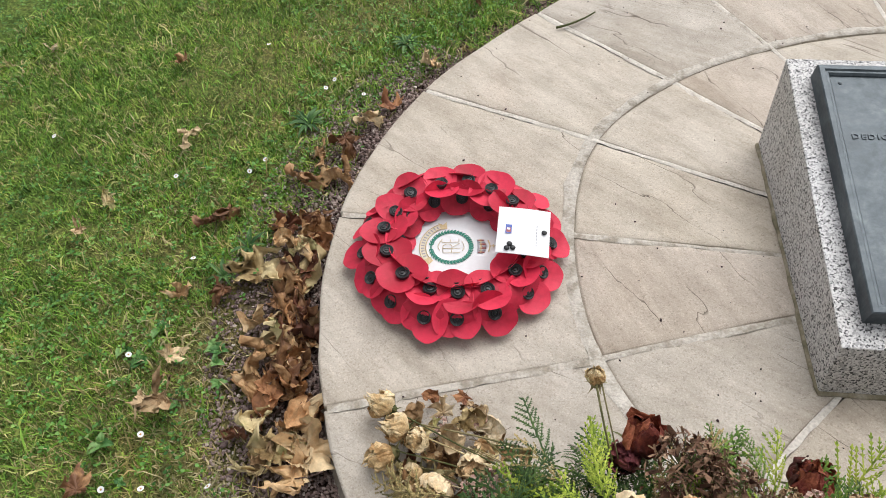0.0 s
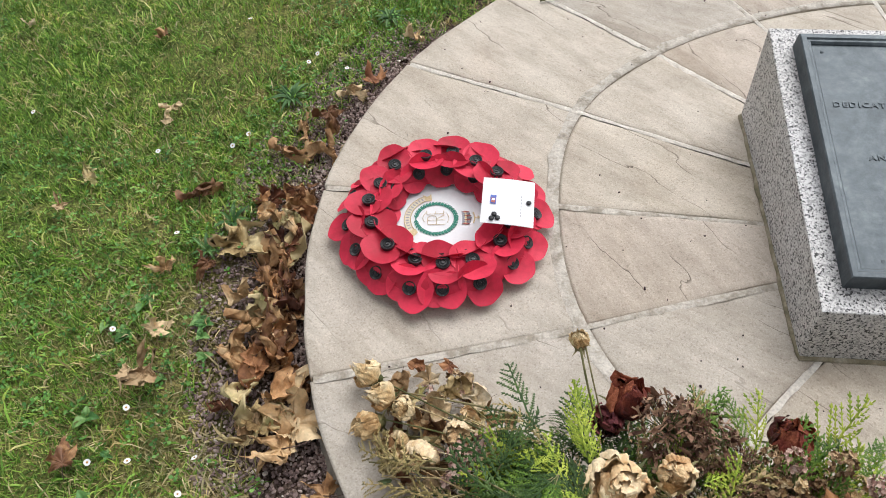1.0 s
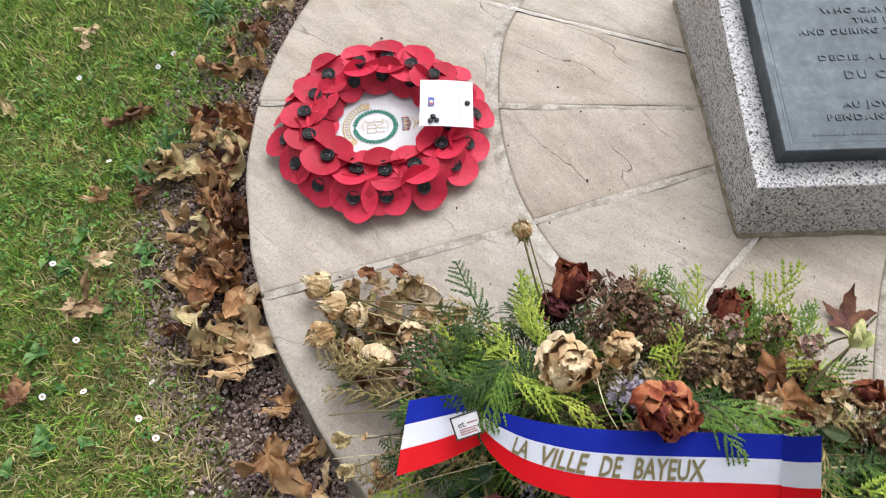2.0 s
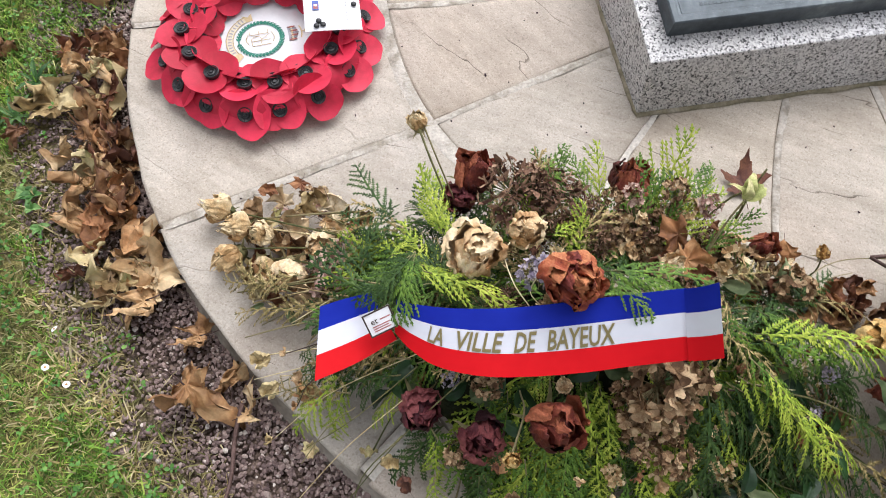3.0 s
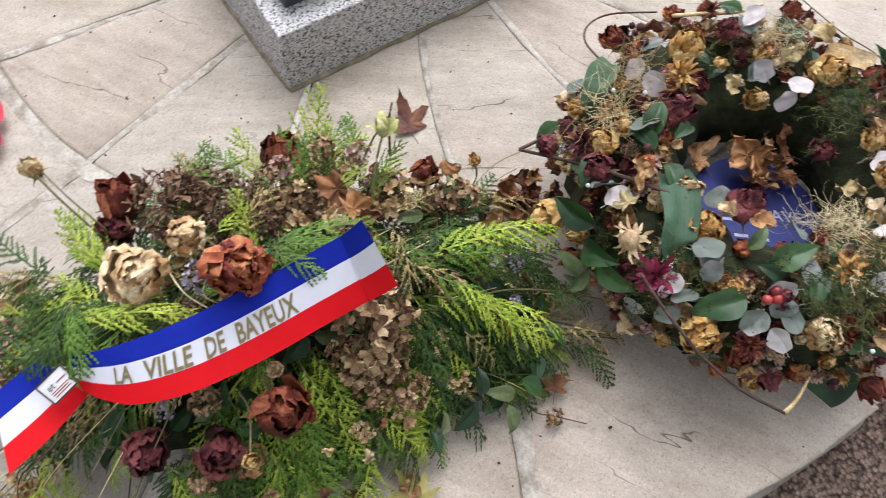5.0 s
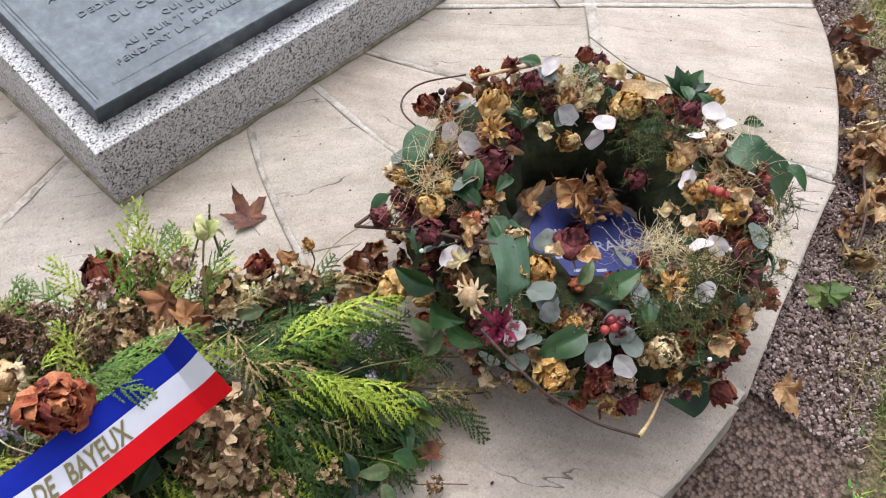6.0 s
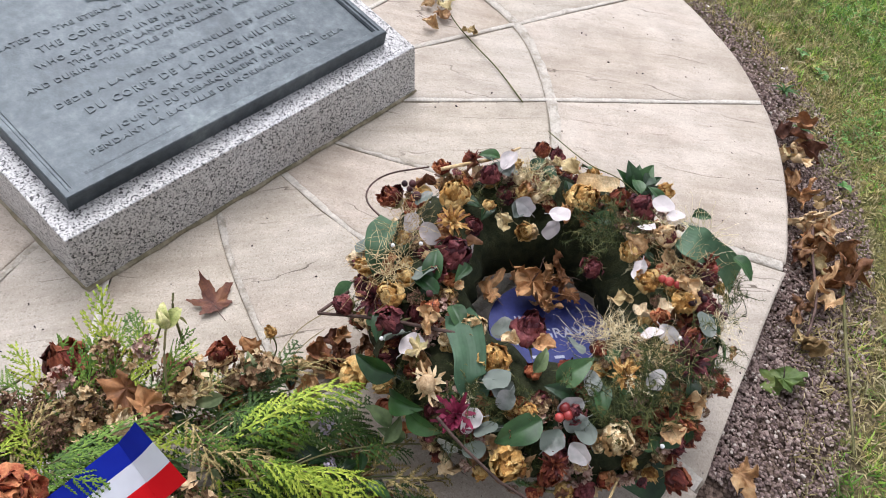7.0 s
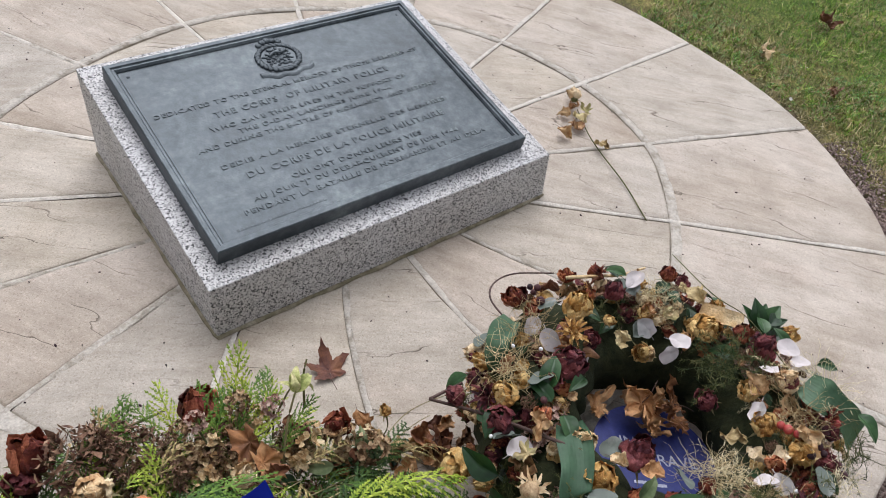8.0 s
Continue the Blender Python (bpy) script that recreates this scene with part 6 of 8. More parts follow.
twig_part([(0.626, 0.387, 0.180), (0.629, 0.396, 0.240), (0.638, 0.404, 0.260)], 0.0018, STEM, spray)
twig_part([(0.565, 0.378, 0.180), (0.600, 0.392, 0.220), (0.608, 0.386, 0.250)], 0.0016, STEM, spray)
twig_part([(0.490, 0.409, 0.235), (0.496, 0.383, 0.200), (0.500, 0.370, 0.180)], 0.0016, STEM, spray)
twig_part([(0.548, 0.414, 0.215), (0.531, 0.388, 0.190)], 0.0016, STEM, spray)
twig_part([(0.584, 0.391, 0.210), (0.569, 0.369, 0.180)], 0.0016, STEM, spray)
twig_part([(0.717, 0.327, 0.168), (0.714, 0.317, 0.140), (0.683, 0.311, 0.120)], 0.0012, STEM, spray)
twig_part([(0.680, 0.303, 0.120), (0.774, 0.340, 0.100), (0.893, 0.342, 0.060)], 0.0009, STEM, spray)
twig_part([(0.670, 0.298, 0.120), (0.770, 0.326, 0.080), (0.822, 0.338, 0.050)], 0.0009, STEM, spray)
twig_part([(0.529, 0.203, 0.130), (0.610, 0.171, 0.100), (0.702, 0.125, 0.060), (0.771, 0.066, 0.030)], 0.0016, STEM, spray)
twig_part([(0.518, 0.186, 0.100), (0.589, 0.117, 0.060), (0.658, 0.079, 0.030)], 0.0014, STEM, spray)
twig_part([(0.519, 0.156, 0.080), (0.570, 0.105, 0.040), (0.609, 0.083, 0.030), (0.629, 0.072, 0.030)], 0.0012, WISP, spray)
twig_part([(0.610, 0.095, 0.040), (0.623, 0.047, 0.020), (0.644, 0.027, 0.010), (0.674, -0.006, 0.008)], 0.0011, WOOD, spray)
twig_part([(0.590, 0.192, 0.140), (0.660, 0.175, 0.120), (0.736, 0.141, 0.080), (0.798, 0.098, 0.050)], 0.0014, STEM, spray)
twig_part([(0.251, 0.210, 0.120), (0.277, 0.176, 0.060), (0.306, 0.142, 0.020), (0.320, 0.126, 0.012)], 0.0011, WOOD, spray)
twig_part([(0.302, 0.165, 0.165), (0.325, 0.206, 0.170), (0.326, 0.231, 0.170)], 0.0014, STEM, spray)
twig_part([(0.154, 0.225, 0.030), (0.183, 0.254, 0.060), (0.209, 0.266, 0.100)], 0.0012, STEM, spray)
twig_part([(0.238, 0.140, 0.030), (0.250, 0.164, 0.050), (0.259, 0.186, 0.100)], 0.0012, STEM, spray)
twig_part([(0.364, 0.286, 0.260), (0.381, 0.309, 0.270), (0.370, 0.330, 0.260), (0.346, 0.309, 0.260), (0.355, 0.292, 0.250)], 0.0008, WISP, spray)
twig_part([(0.343, 0.295, 0.250), (0.331, 0.319, 0.260), (0.330, 0.358, 0.250), (0.339, 0.370, 0.250)], 0.0008, WISP, spray)
twig_part([(0.388, 0.491, 0.170), (0.452, 0.499, 0.150), (0.488, 0.510, 0.130)], 0.0022, STEM, spray)

# the tricolour ribbon: a short tail, a fold, the long band and a turned end
BLUE_SATIN = organic("blue_satin", [(0.006, 0.014, 0.24), (0.010, 0.024, 0.32)], 10, 0.65, 0.04, 0.0, specular=0.1, grain=0.08)
WHITE_SATIN = organic("white_satin", [(0.54, 0.55, 0.60), (0.64, 0.65, 0.70)], 10, 0.5, 0.04, 0.0, specular=0.35, grain=0.08)
RED_SATIN = organic("red_satin", [(0.50, 0.004, 0.008), (0.60, 0.008, 0.012)], 10, 0.65, 0.04, 0.0, specular=0.1, grain=0.08)
GOLD, gn, gl, gb = material("gold_foil", 0.32, 0.85)
gb.inputs["Base Color"].default_value = (0.33, 0.27, 0.12, 1)
gfoil = noise_node(gn, gl, 80, 3)
bumped(gn, gl, gb, gfoil.outputs[0], 0.25, 0.001)


def at(line, t):
    x = t * (len(line) - 1)
    i = min(int(x), len(line) - 2)
    return line[i].lerp(line[i + 1], x - i)


def ribbon_mesh(upper, lower):
    """A band between two edge lines, with its three stripes and a back face."""
    up, lo = smooth_line(upper, 8), smooth_line(lower, 8)
    g = Geo()
    for k in range(3):
        a, b = k / 3, (k + 1) / 3
        g.add(*grid(40, 3, lambda u, v, a=a, b=b: tuple(at(up, u).lerp(at(lo, u), a + (b - a) * v))), k)
    return g.mesh("ribbon_band", [BLUE_SATIN, WHITE_SATIN, RED_SATIN])
TAIL_UP = [(0.127, 0.354, 0.200), (0.153, 0.353, 0.212), (0.184, 0.350, 0.225)]
TAIL_LOW = [(0.113, 0.270, 0.205), (0.159, 0.282, 0.205), (0.204, 0.300, 0.205)]
BAND_UP = [(0.210, 0.331, 0.240), (0.230, 0.319, 0.247), (0.263, 0.307, 0.252), (0.308, 0.296, 0.258), (0.352, 0.289, 0.265), (0.396, 0.283, 0.275), (0.443, 0.275, 0.290), (0.484, 0.267, 0.305)]
BAND_LOW = [(0.203, 0.302, 0.222), (0.215, 0.281, 0.225), (0.239, 0.256, 0.230), (0.282, 0.236, 0.235), (0.331, 0.226, 0.238), (0.381, 0.219, 0.245), (0.430, 0.214, 0.255), (0.479, 0.207, 0.268)]
END_UP = [(0.480, 0.265, 0.309), (0.489, 0.257, 0.330), (0.498, 0.253, 0.345)]
END_LOW = [(0.476, 0.205, 0.272), (0.491, 0.201, 0.280), (0.504, 0.198, 0.288)]
ribbon = part("ribbon", ribbon_mesh(BAND_UP, BAND_LOW), spray, None, "blue, white and red satin ribbon with gold lettering")
part("ribbon_tail", ribbon_mesh(TAIL_UP, TAIL_LOW), ribbon)
part("ribbon_end", ribbon_mesh(END_UP, END_LOW), ribbon)


def ribbon_letters(text, t0, t1):
    """Gold letters laid along the white stripe between two shares of the band's length."""
    up, lo = smooth_line(BAND_UP, 8), smooth_line(BAND_LOW, 8)
    me = written("gold_lettering", text, 1.0, 0.0, GOLD, "LEFT", 1.0, 0.018)
    xs, ys = [v.co.x for v in me.vertices], [v.co.y for v in me.vertices]
    x0, x1, y0, y1 = min(xs), max(xs), min(ys), max(ys)
    for v in me.vertices:
        u, w = t0 + (t1 - t0) * (v.co.x - x0) / (x1 - x0), (v.co.y - y0) / (y1 - y0)
        a, b = at(up, u), at(lo, u)
        n = (b - a).cross(at(up, min(1, u + 0.02)) - at(up, max(0, u - 0.02))).normalized()
        v.co = a.lerp(b, 0.655 - 0.29 * w) + n * (0.0012 if n.z > 0 else -0.0012)
    part("gold_lettering", me, ribbon, None, "gold foil lettering")


ribbon_letters("LA", 0.226, 0.290)
ribbon_letters("VILLE", 0.326, 0.468)
ribbon_letters("DE", 0.508, 0.568)
ribbon_letters("BAYEUX", 0.606, 0.797)

# a small printed label tucked into the fold
label_at = Matrix.Translation((0.190, 0.311, 0.238)) @ turn_to((0.90, 0.10, 0.10), (-0.1, -0.50, 0.85)) @ pose(0, 0, 0, 0, 0, 8) @ Matrix.Scale(0.74, 4)
label = part("florist_label", Geo().add(*grid(3, 3, lambda u, v: (-0.021 + 0.042 * u, -0.017 + 0.034 * v, 0.001 * math.sin(u * 3)))).mesh("florist_label", [WHITE]), spray, label_at, "small white printed label with a dark edge")
PRINT_DARK = organic("printed_dark_brown", [(0.035, 0.022, 0.016), (0.06, 0.04, 0.03)], 120, 0.5, 0.0, 0.0)
for x0, x1, y0, y1 in ((-0.021, 0.021, 0.0148, 0.017), (-0.021, 0.021, -0.017, -0.0148), (-0.021, -0.0188, -0.0148, 0.0148), (0.0188, 0.021, -0.0148, 0.0148)):
    part("printed_border", card_patch(x0, x1, y0, y1, PRINT_DARK), label, pose(0, 0, 0.0016))
part("printed_word", written("printed_word", "et", 0.013, 0.0, PRINT_DARK), label, pose(-0.008, 0.003, 0.0018))
for x0, x1, y0, y1 in ((0.001, 0.016, 0.002, 0.0036), (-0.013, 0.013, -0.0050, -0.0036), (-0.013, 0.010, -0.0082, -0.0068), (-0.013, 0.012, -0.0114, -0.0100)):
    part("printed_bar", card_patch(x0, x1, y0, y1, PRINT_RED), label, pose(0, 0, 0.0016))


# ---- the round wreath of dried flowers ----
posy = tagged(new("flower_wreath"), "thick round wreath of dried roses, dark leaves and silvery eucalyptus", "wreath")
holder = posy
RX, RY, RZ, RBIG, RTUBE = 1.045, 0.105, 0.112, 0.182, 0.086


def on_ring(a, b, r=RTUBE):
    """A place on the moss ring and the way out of it: a round the ring, b round the tube."""
    n = Vector((math.cos(b) * math.cos(a), math.cos(b) * math.sin(a), math.sin(b)))
    return Vector((RX + RBIG * math.cos(a), RY + RBIG * math.sin(a), RZ)) + r * n, n


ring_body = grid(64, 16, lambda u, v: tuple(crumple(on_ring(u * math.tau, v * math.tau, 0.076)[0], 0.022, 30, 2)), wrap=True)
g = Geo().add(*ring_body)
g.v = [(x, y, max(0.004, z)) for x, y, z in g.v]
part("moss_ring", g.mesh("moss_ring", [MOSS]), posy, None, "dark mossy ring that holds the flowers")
ROUND = [disc_leaf_mesh(UNIT, k * 1.3) for k in range(4)]
WISPS = {"straw": [wisp_mesh(WISP, UNIT, k, 56, 0.0004) for k in range(2)], "plume": [wisp_mesh(WISP, UNIT, k + 9, 16, 0.0004, True) for k in range(2)], "fern": [wisp_mesh(FEATHER, UNIT, k + 5, 26, 0.0004, True) for k in range(2)]}
DAISIES = {"daisy": mum_mesh(CREAM, UNIT, 1, 32, BEIGE), "dark_daisy": mum_mesh(MAROON, UNIT, 2, 90), "magenta_daisy": mum_mesh(MAGENTA, UNIT, 3, 44), "gold_daisy": mum_mesh(AMBER, UNIT, 4, 60), "red_daisy": mum_mesh(BROWNRED, UNIT, 5, 60)}
BERRIES = {"red": Geo().add(*blob(1.0, 7, 10, 0.05)).mesh("berry", [BERRY]), "dark": Geo().add(*blob(1.0, 7, 10, 0.15)).mesh("berry", [BERRY_DARK])}
BEAD = Geo().add(*blob(1.0, 6, 10)).mesh("pearl_bead", [WHITE])


def round_leaf(kind, place, size, n):
    set_on("round_leaf", ROUND[rs.randrange(4)], holder, *place, *(Vector(n) + Vector((rs.uniform(-1.1, 1.1), rs.uniform(-1.1, 1.1), 0.1))), rs.uniform(0, 360), size * 0.80 / UNIT)


def wisp(kind, place, size, n):
    set_on("feathery_fern" if kind == "fern" else "straw_wisp", WISPS[kind][rs.randrange(2)], holder, *place, *n, rs.uniform(0, 360), size / UNIT)


def daisy_head(kind, place, size, n):
    set_on("dried_daisy_head", DAISIES[kind], holder, *place, *n, rs.uniform(0, 360), size / UNIT)


def berry(kind, place, size, n):
    set_on("berry", BERRIES[kind], holder, *place, *n, 0, size)


def bead(kind, place, size, n):
    set_on("pearl_bead", BEAD, holder, *place, *n, 0, size)


# an under layer all round, so that the moss shows only in gaps
for i in range(360):
    a, b = i * 2.39996, radians(rs.choice((-30, 0, 25, 45, 65, 85, 105)) + rs.uniform(-12, 12))
    p, n = on_ring(a, b, 0.080)
    k = i % 10
    if k in (0, 1):
        foliage("dark", p, rs.uniform(0.040, 0.058), n + Vector((0, 0, 0.2)))
    elif k in (2, 3):
        rose(("maroon", "amber", "brown_red")[i % 3], p, rs.uniform(0.018, 0.025), n)
    elif k == 4:
        withered(("brown", "russet")[i % 2], p, rs.uniform(0.026, 0.036), n)
    elif k == 5 and i % 20 < 10 and n.x * math.cos(a) + n.y * math.sin(a) > -0.1:
        wisp("fern", p, rs.uniform(0.035, 0.055), n)
    elif k in (6, 7):
        bloom(("umber", "beige", "pink", "straw", "umber")[i % 5], p, rs.uniform(0.014, 0.022), n)
    elif k == 8 and i % 4 == 0:
        round_leaf("silver", p, rs.uniform(0.016, 0.020), n)
    else:
        rose(("straw", "amber", "brown_red", "rust")[i % 4], p, rs.uniform(0.013, 0.020), n)
rose("amber", (0.800, 0.231, 0.112), 0.034, (-0.94, 0.25, 0.22))
rose("amber", (0.869, 0.079, 0.220), 0.034, (-0.20, -0.11, 0.97))
rose("maroon", (0.936, 0.075, 0.209), 0.036, (0.25, -0.00, 0.97))
rose("amber", (0.807, -0.003, 0.171), 0.036, (-0.72, -0.35, 0.60))
rose("straw", (0.904, -0.081, 0.201), 0.032, (-0.42, -0.43, 0.80))
rose("brown_red", (0.833, -0.050, 0.169), 0.022, (-0.67, -0.46, 0.58))
rose("amber", (1.050, 0.293, 0.219), 0.036, (-0.18, -0.02, 0.98))
rose("maroon", (0.962, 0.231, 0.217), 0.038, (-0.09, -0.25, 0.96))
rose("brown_red", (0.996, 0.362, 0.198), 0.028, (-0.32, 0.47, 0.82))
rose("amber", (1.192, 0.156, 0.218), 0.036, (-0.31, -0.15, 0.94))
rose("maroon", (1.237, 0.086, 0.219), 0.036, (-0.05, -0.12, 0.99))
rose("brown_red", (1.231, 0.119, 0.220), 0.024, (-0.10, -0.10, 0.99))
rose("cream", (1.218, 0.030, 0.219), 0.028, (-0.09, -0.15, 0.98))
rose("amber", (1.163, 0.048, 0.210), 0.022, (-0.46, 0.03, 0.89))
rose("amber", (1.133, -0.052, 0.220), 0.030, (-0.16, -0.14, 0.98))
rose("maroon", (1.145, -0.078, 0.214), 0.024, (-0.06, -0.33, 0.94))
rose("rust", (0.976, -0.132, 0.190), 0.024, (-0.32, -0.59, 0.74))
rose("brown_red", (0.964, -0.167, 0.124), 0.026, (-0.41, -0.86, 0.30))
rose("amber", (0.888, 0.244, 0.214), 0.018, (-0.37, 0.06, 0.93))
rose("amber", (0.861, 0.245, 0.203), 0.030, (-0.51, 0.14, 0.85))
rose("maroon", (0.832, 0.216, 0.196), 0.032, (-0.59, 0.11, 0.80))
rose("rust", (0.869, 0.188, 0.218), 0.020, (-0.30, -0.05, 0.95))
rose("straw", (0.887, 0.132, 0.219), 0.028, (-0.07, -0.13, 0.99))
rose("maroon", (0.834, 0.298, 0.157), 0.024, (-0.76, 0.39, 0.53))
rose("amber", (0.850, 0.009, 0.211), 0.016, (-0.44, -0.23, 0.87))
rose("brown_red", (0.921, 0.004, 0.219), 0.024, (-0.10, -0.04, 0.99))
rose("amber", (0.888, 0.310, 0.177), 0.022, (-0.58, 0.39, 0.71))
rose("brown_red", (1.140, 0.336, 0.199), 0.018, (0.01, 0.41, 0.91))
rose("maroon", (1.121, 0.285, 0.218), 0.026, (-0.13, 0.03, 0.99))
rose("brown_red", (1.222, 0.260, 0.220), 0.020, (0.11, 0.15, 0.98))
rose("maroon", (1.244, 0.242, 0.206), 0.020, (0.22, 0.17, 0.96))
rose("amber", (1.299, 0.079, 0.215), 0.022, (0.33, -0.18, 0.93))
rose("maroon", (1.217, 0.024, 0.219), 0.022, (-0.08, -0.16, 0.98))
rose("rust", (1.085, -0.042, 0.218), 0.020, (-0.23, 0.05, 0.97))
rose("amber", (1.130, 0.000, 0.212), 0.026, (-0.37, 0.12, 0.92))
rose("maroon", (0.884, -0.027, 0.215), 0.024, (-0.35, -0.25, 0.90))
rose("brown_red", (1.088, -0.084, 0.219), 0.020, (-0.15, -0.24, 0.96))
rose("rust", (1.099, 0.354, 0.193), 0.020, (-0.08, 0.48, 0.87))
rose("maroon", (0.916, 0.224, 0.220), 0.020, (-0.18, -0.11, 0.98))
rose("brown_red", (0.982, -0.008, 0.209), 0.018, (-0.02, 0.20, 0.98))
rose("cream", (0.910, 0.340, 0.150), 0.022, (-0.61, 0.57, 0.54))
rose("maroon", (1.208, -0.055, 0.205), 0.020, (0.10, -0.40, 0.91))
rose("amber", (0.797, 0.115, 0.188), 0.012, (-0.69, -0.08, 0.72))
rose("maroon", (1.132, 0.081, 0.173), 0.024, (-0.77, 0.06, 0.64))
round_leaf("silver", (0.821, 0.188, 0.212), 0.020, (-0.55, 0.03, 0.83))
round_leaf("silver", (0.798, 0.177, 0.197), 0.025, (-0.68, 0.04, 0.74))
round_leaf("silver", (0.974, 0.312, 0.223), 0.020, (-0.28, 0.16, 0.95))
round_leaf("silver", (0.963, 0.287, 0.230), 0.023, (-0.25, 0.04, 0.97))
round_leaf("silver", (1.014, 0.312, 0.227), 0.020, (-0.22, 0.11, 0.97))
round_leaf("silver", (1.007, 0.377, 0.188), 0.020, (-0.31, 0.56, 0.77))
round_leaf("silver", (0.877, 0.228, 0.227), 0.025, (-0.35, 0.02, 0.94))
round_leaf("silver", (1.107, 0.221, 0.223), 0.020, (-0.30, -0.35, 0.89))
round_leaf("silver", (1.108, 0.195, 0.211), 0.023, (-0.40, -0.43, 0.81))
round_leaf("silver", (1.127, 0.179, 0.212), 0.022, (-0.46, -0.37, 0.81))
round_leaf("silver", (1.133, 0.160, 0.206), 0.022, (-0.54, -0.34, 0.77))
round_leaf("silver", (1.130, 0.273, 0.232), 0.022, (-0.15, -0.04, 0.99))
round_leaf("silver", (1.129, 0.256, 0.232), 0.020, (-0.19, -0.12, 0.98))
round_leaf("silver", (1.147, 0.293, 0.225), 0.024, (-0.06, 0.12, 0.99))
round_leaf("silver", (1.022, -0.042, 0.229), 0.020, (-0.16, 0.06, 0.99))
round_leaf("silver", (1.060, -0.048, 0.230), 0.020, (-0.20, 0.03, 0.98))
round_leaf("silver", (1.235, 0.038, 0.229), 0.019, (-0.02, -0.17, 0.99))
round_leaf("silver", (1.196, 0.057, 0.231), 0.021, (-0.28, -0.08, 0.96))
round_leaf("silver", (1.148, 0.027, 0.223), 0.021, (-0.41, 0.07, 0.91))
round_leaf("silver", (0.965, 0.033, 0.210), 0.024, (0.17, 0.21, 0.96))
round_leaf("silver", (0.804, 0.044, 0.204), 0.021, (-0.61, -0.22, 0.76))
round_leaf("silver", (0.806, 0.023, 0.201), 0.020, (-0.63, -0.26, 0.74))
round_leaf("silver", (0.828, 0.058, 0.222), 0.021, (-0.46, -0.17, 0.87))
round_leaf("silver", (0.830, 0.074, 0.224), 0.025, (-0.44, -0.14, 0.89))
round_leaf("silver", (0.787, 0.023, 0.179), 0.019, (-0.74, -0.28, 0.61))
round_leaf("silver", (0.866, -0.073, 0.201), 0.023, (-0.51, -0.44, 0.74))
round_leaf("silver", (0.854, -0.083, 0.183), 0.021, (-0.58, -0.51, 0.63))
round_leaf("silver", (0.893, -0.037, 0.227), 0.023, (-0.32, -0.24, 0.91))
round_leaf("silver", (0.884, -0.051, 0.221), 0.021, (-0.39, -0.31, 0.87))
round_leaf("silver", (0.823, -0.033, 0.192), 0.023, (-0.62, -0.38, 0.68))
round_leaf("silver", (0.930, -0.015, 0.232), 0.022, (-0.14, -0.07, 0.99))
round_leaf("silver", (0.936, 0.098, 0.211), 0.023, (0.28, -0.09, 0.96))
round_leaf("silver", (1.240, 0.070, 0.232), 0.024, (0.11, -0.17, 0.98))
round_leaf("silver", (1.250, 0.020, 0.225), 0.022, (0.18, -0.23, 0.96))
round_leaf("silver", (0.898, 0.341, 0.165), 0.020, (-0.60, 0.52, 0.61))
round_leaf("silver", (0.967, -0.088, 0.227), 0.019, (-0.25, -0.30, 0.92))
round_leaf("silver", (1.092, -0.105, 0.225), 0.025, (-0.12, -0.36, 0.92))
round_leaf("silver", (0.800, 0.066, 0.205), 0.022, (-0.62, -0.17, 0.77))
round_leaf("silver", (0.844, 0.039, 0.226), 0.020, (-0.39, -0.18, 0.90))
foliage("dark", (0.897, 0.213, 0.224), 0.070, (-0.23, -0.08, 0.97))
foliage("dark", (0.888, 0.195, 0.224), 0.060, (-0.22, -0.09, 0.97))
foliage("dark", (0.862, 0.322, 0.149), 0.070, (-0.72, 0.48, 0.50))
foliage("dark", (1.158, 0.309, 0.207), 0.060, (0.01, 0.27, 0.96))
foliage("dark", (1.158, 0.297, 0.222), 0.050, (-0.03, 0.17, 0.99))
foliage("dark", (1.263, 0.203, 0.202), 0.060, (0.26, 0.09, 0.96))
foliage("dark", (1.258, 0.096, 0.225), 0.052, (0.10, -0.13, 0.99))
foliage("dark", (1.270, 0.088, 0.215), 0.052, (0.20, -0.14, 0.97))
foliage("dark", (1.276, 0.101, 0.227), 0.055, (0.17, -0.12, 0.98))
foliage("dark", (1.265, 0.060, 0.225), 0.050, (0.18, -0.17, 0.97))
foliage("dark", (1.277, 0.015, 0.225), 0.055, (0.23, -0.29, 0.93))
foliage("dark", (1.262, -0.017, 0.222), 0.045, (0.22, -0.34, 0.91))
foliage("dark", (0.847, -0.011, 0.209), 0.090, (-0.48, -0.29, 0.83))
foliage("dark", (0.891, 0.003, 0.224), 0.080, (-0.23, -0.14, 0.96))
foliage("dark", (0.785, 0.170, 0.168), 0.090, (-0.81, 0.05, 0.59))
foliage("dark", (0.774, 0.165, 0.137), 0.090, (-0.92, 0.05, 0.39))
foliage("dark", (0.770, 0.133, 0.143), 0.080, (-0.91, -0.04, 0.42))
foliage("dark", (0.840, 0.234, 0.200), 0.070, (-0.58, 0.14, 0.81))
foliage("dark", (0.826, 0.260, 0.167), 0.060, (-0.74, 0.28, 0.61))
foliage("dark", (1.186, 0.096, 0.219), 0.060, (-0.40, -0.09, 0.91))
foliage("dark", (1.171, 0.246, 0.224), 0.050, (-0.12, -0.04, 0.99))
foliage("dark", (1.194, 0.238, 0.221), 0.050, (-0.05, 0.01, 1.00))
foliage("dark", (1.242, -0.068, 0.235), 0.060, (0.16, -0.43, 0.89))
foliage("mid", (0.884, 0.033, 0.224), 0.050, (-0.19, -0.11, 0.97))
foliage("dark", (0.929, -0.036, 0.224), 0.060, (-0.21, -0.15, 0.97))
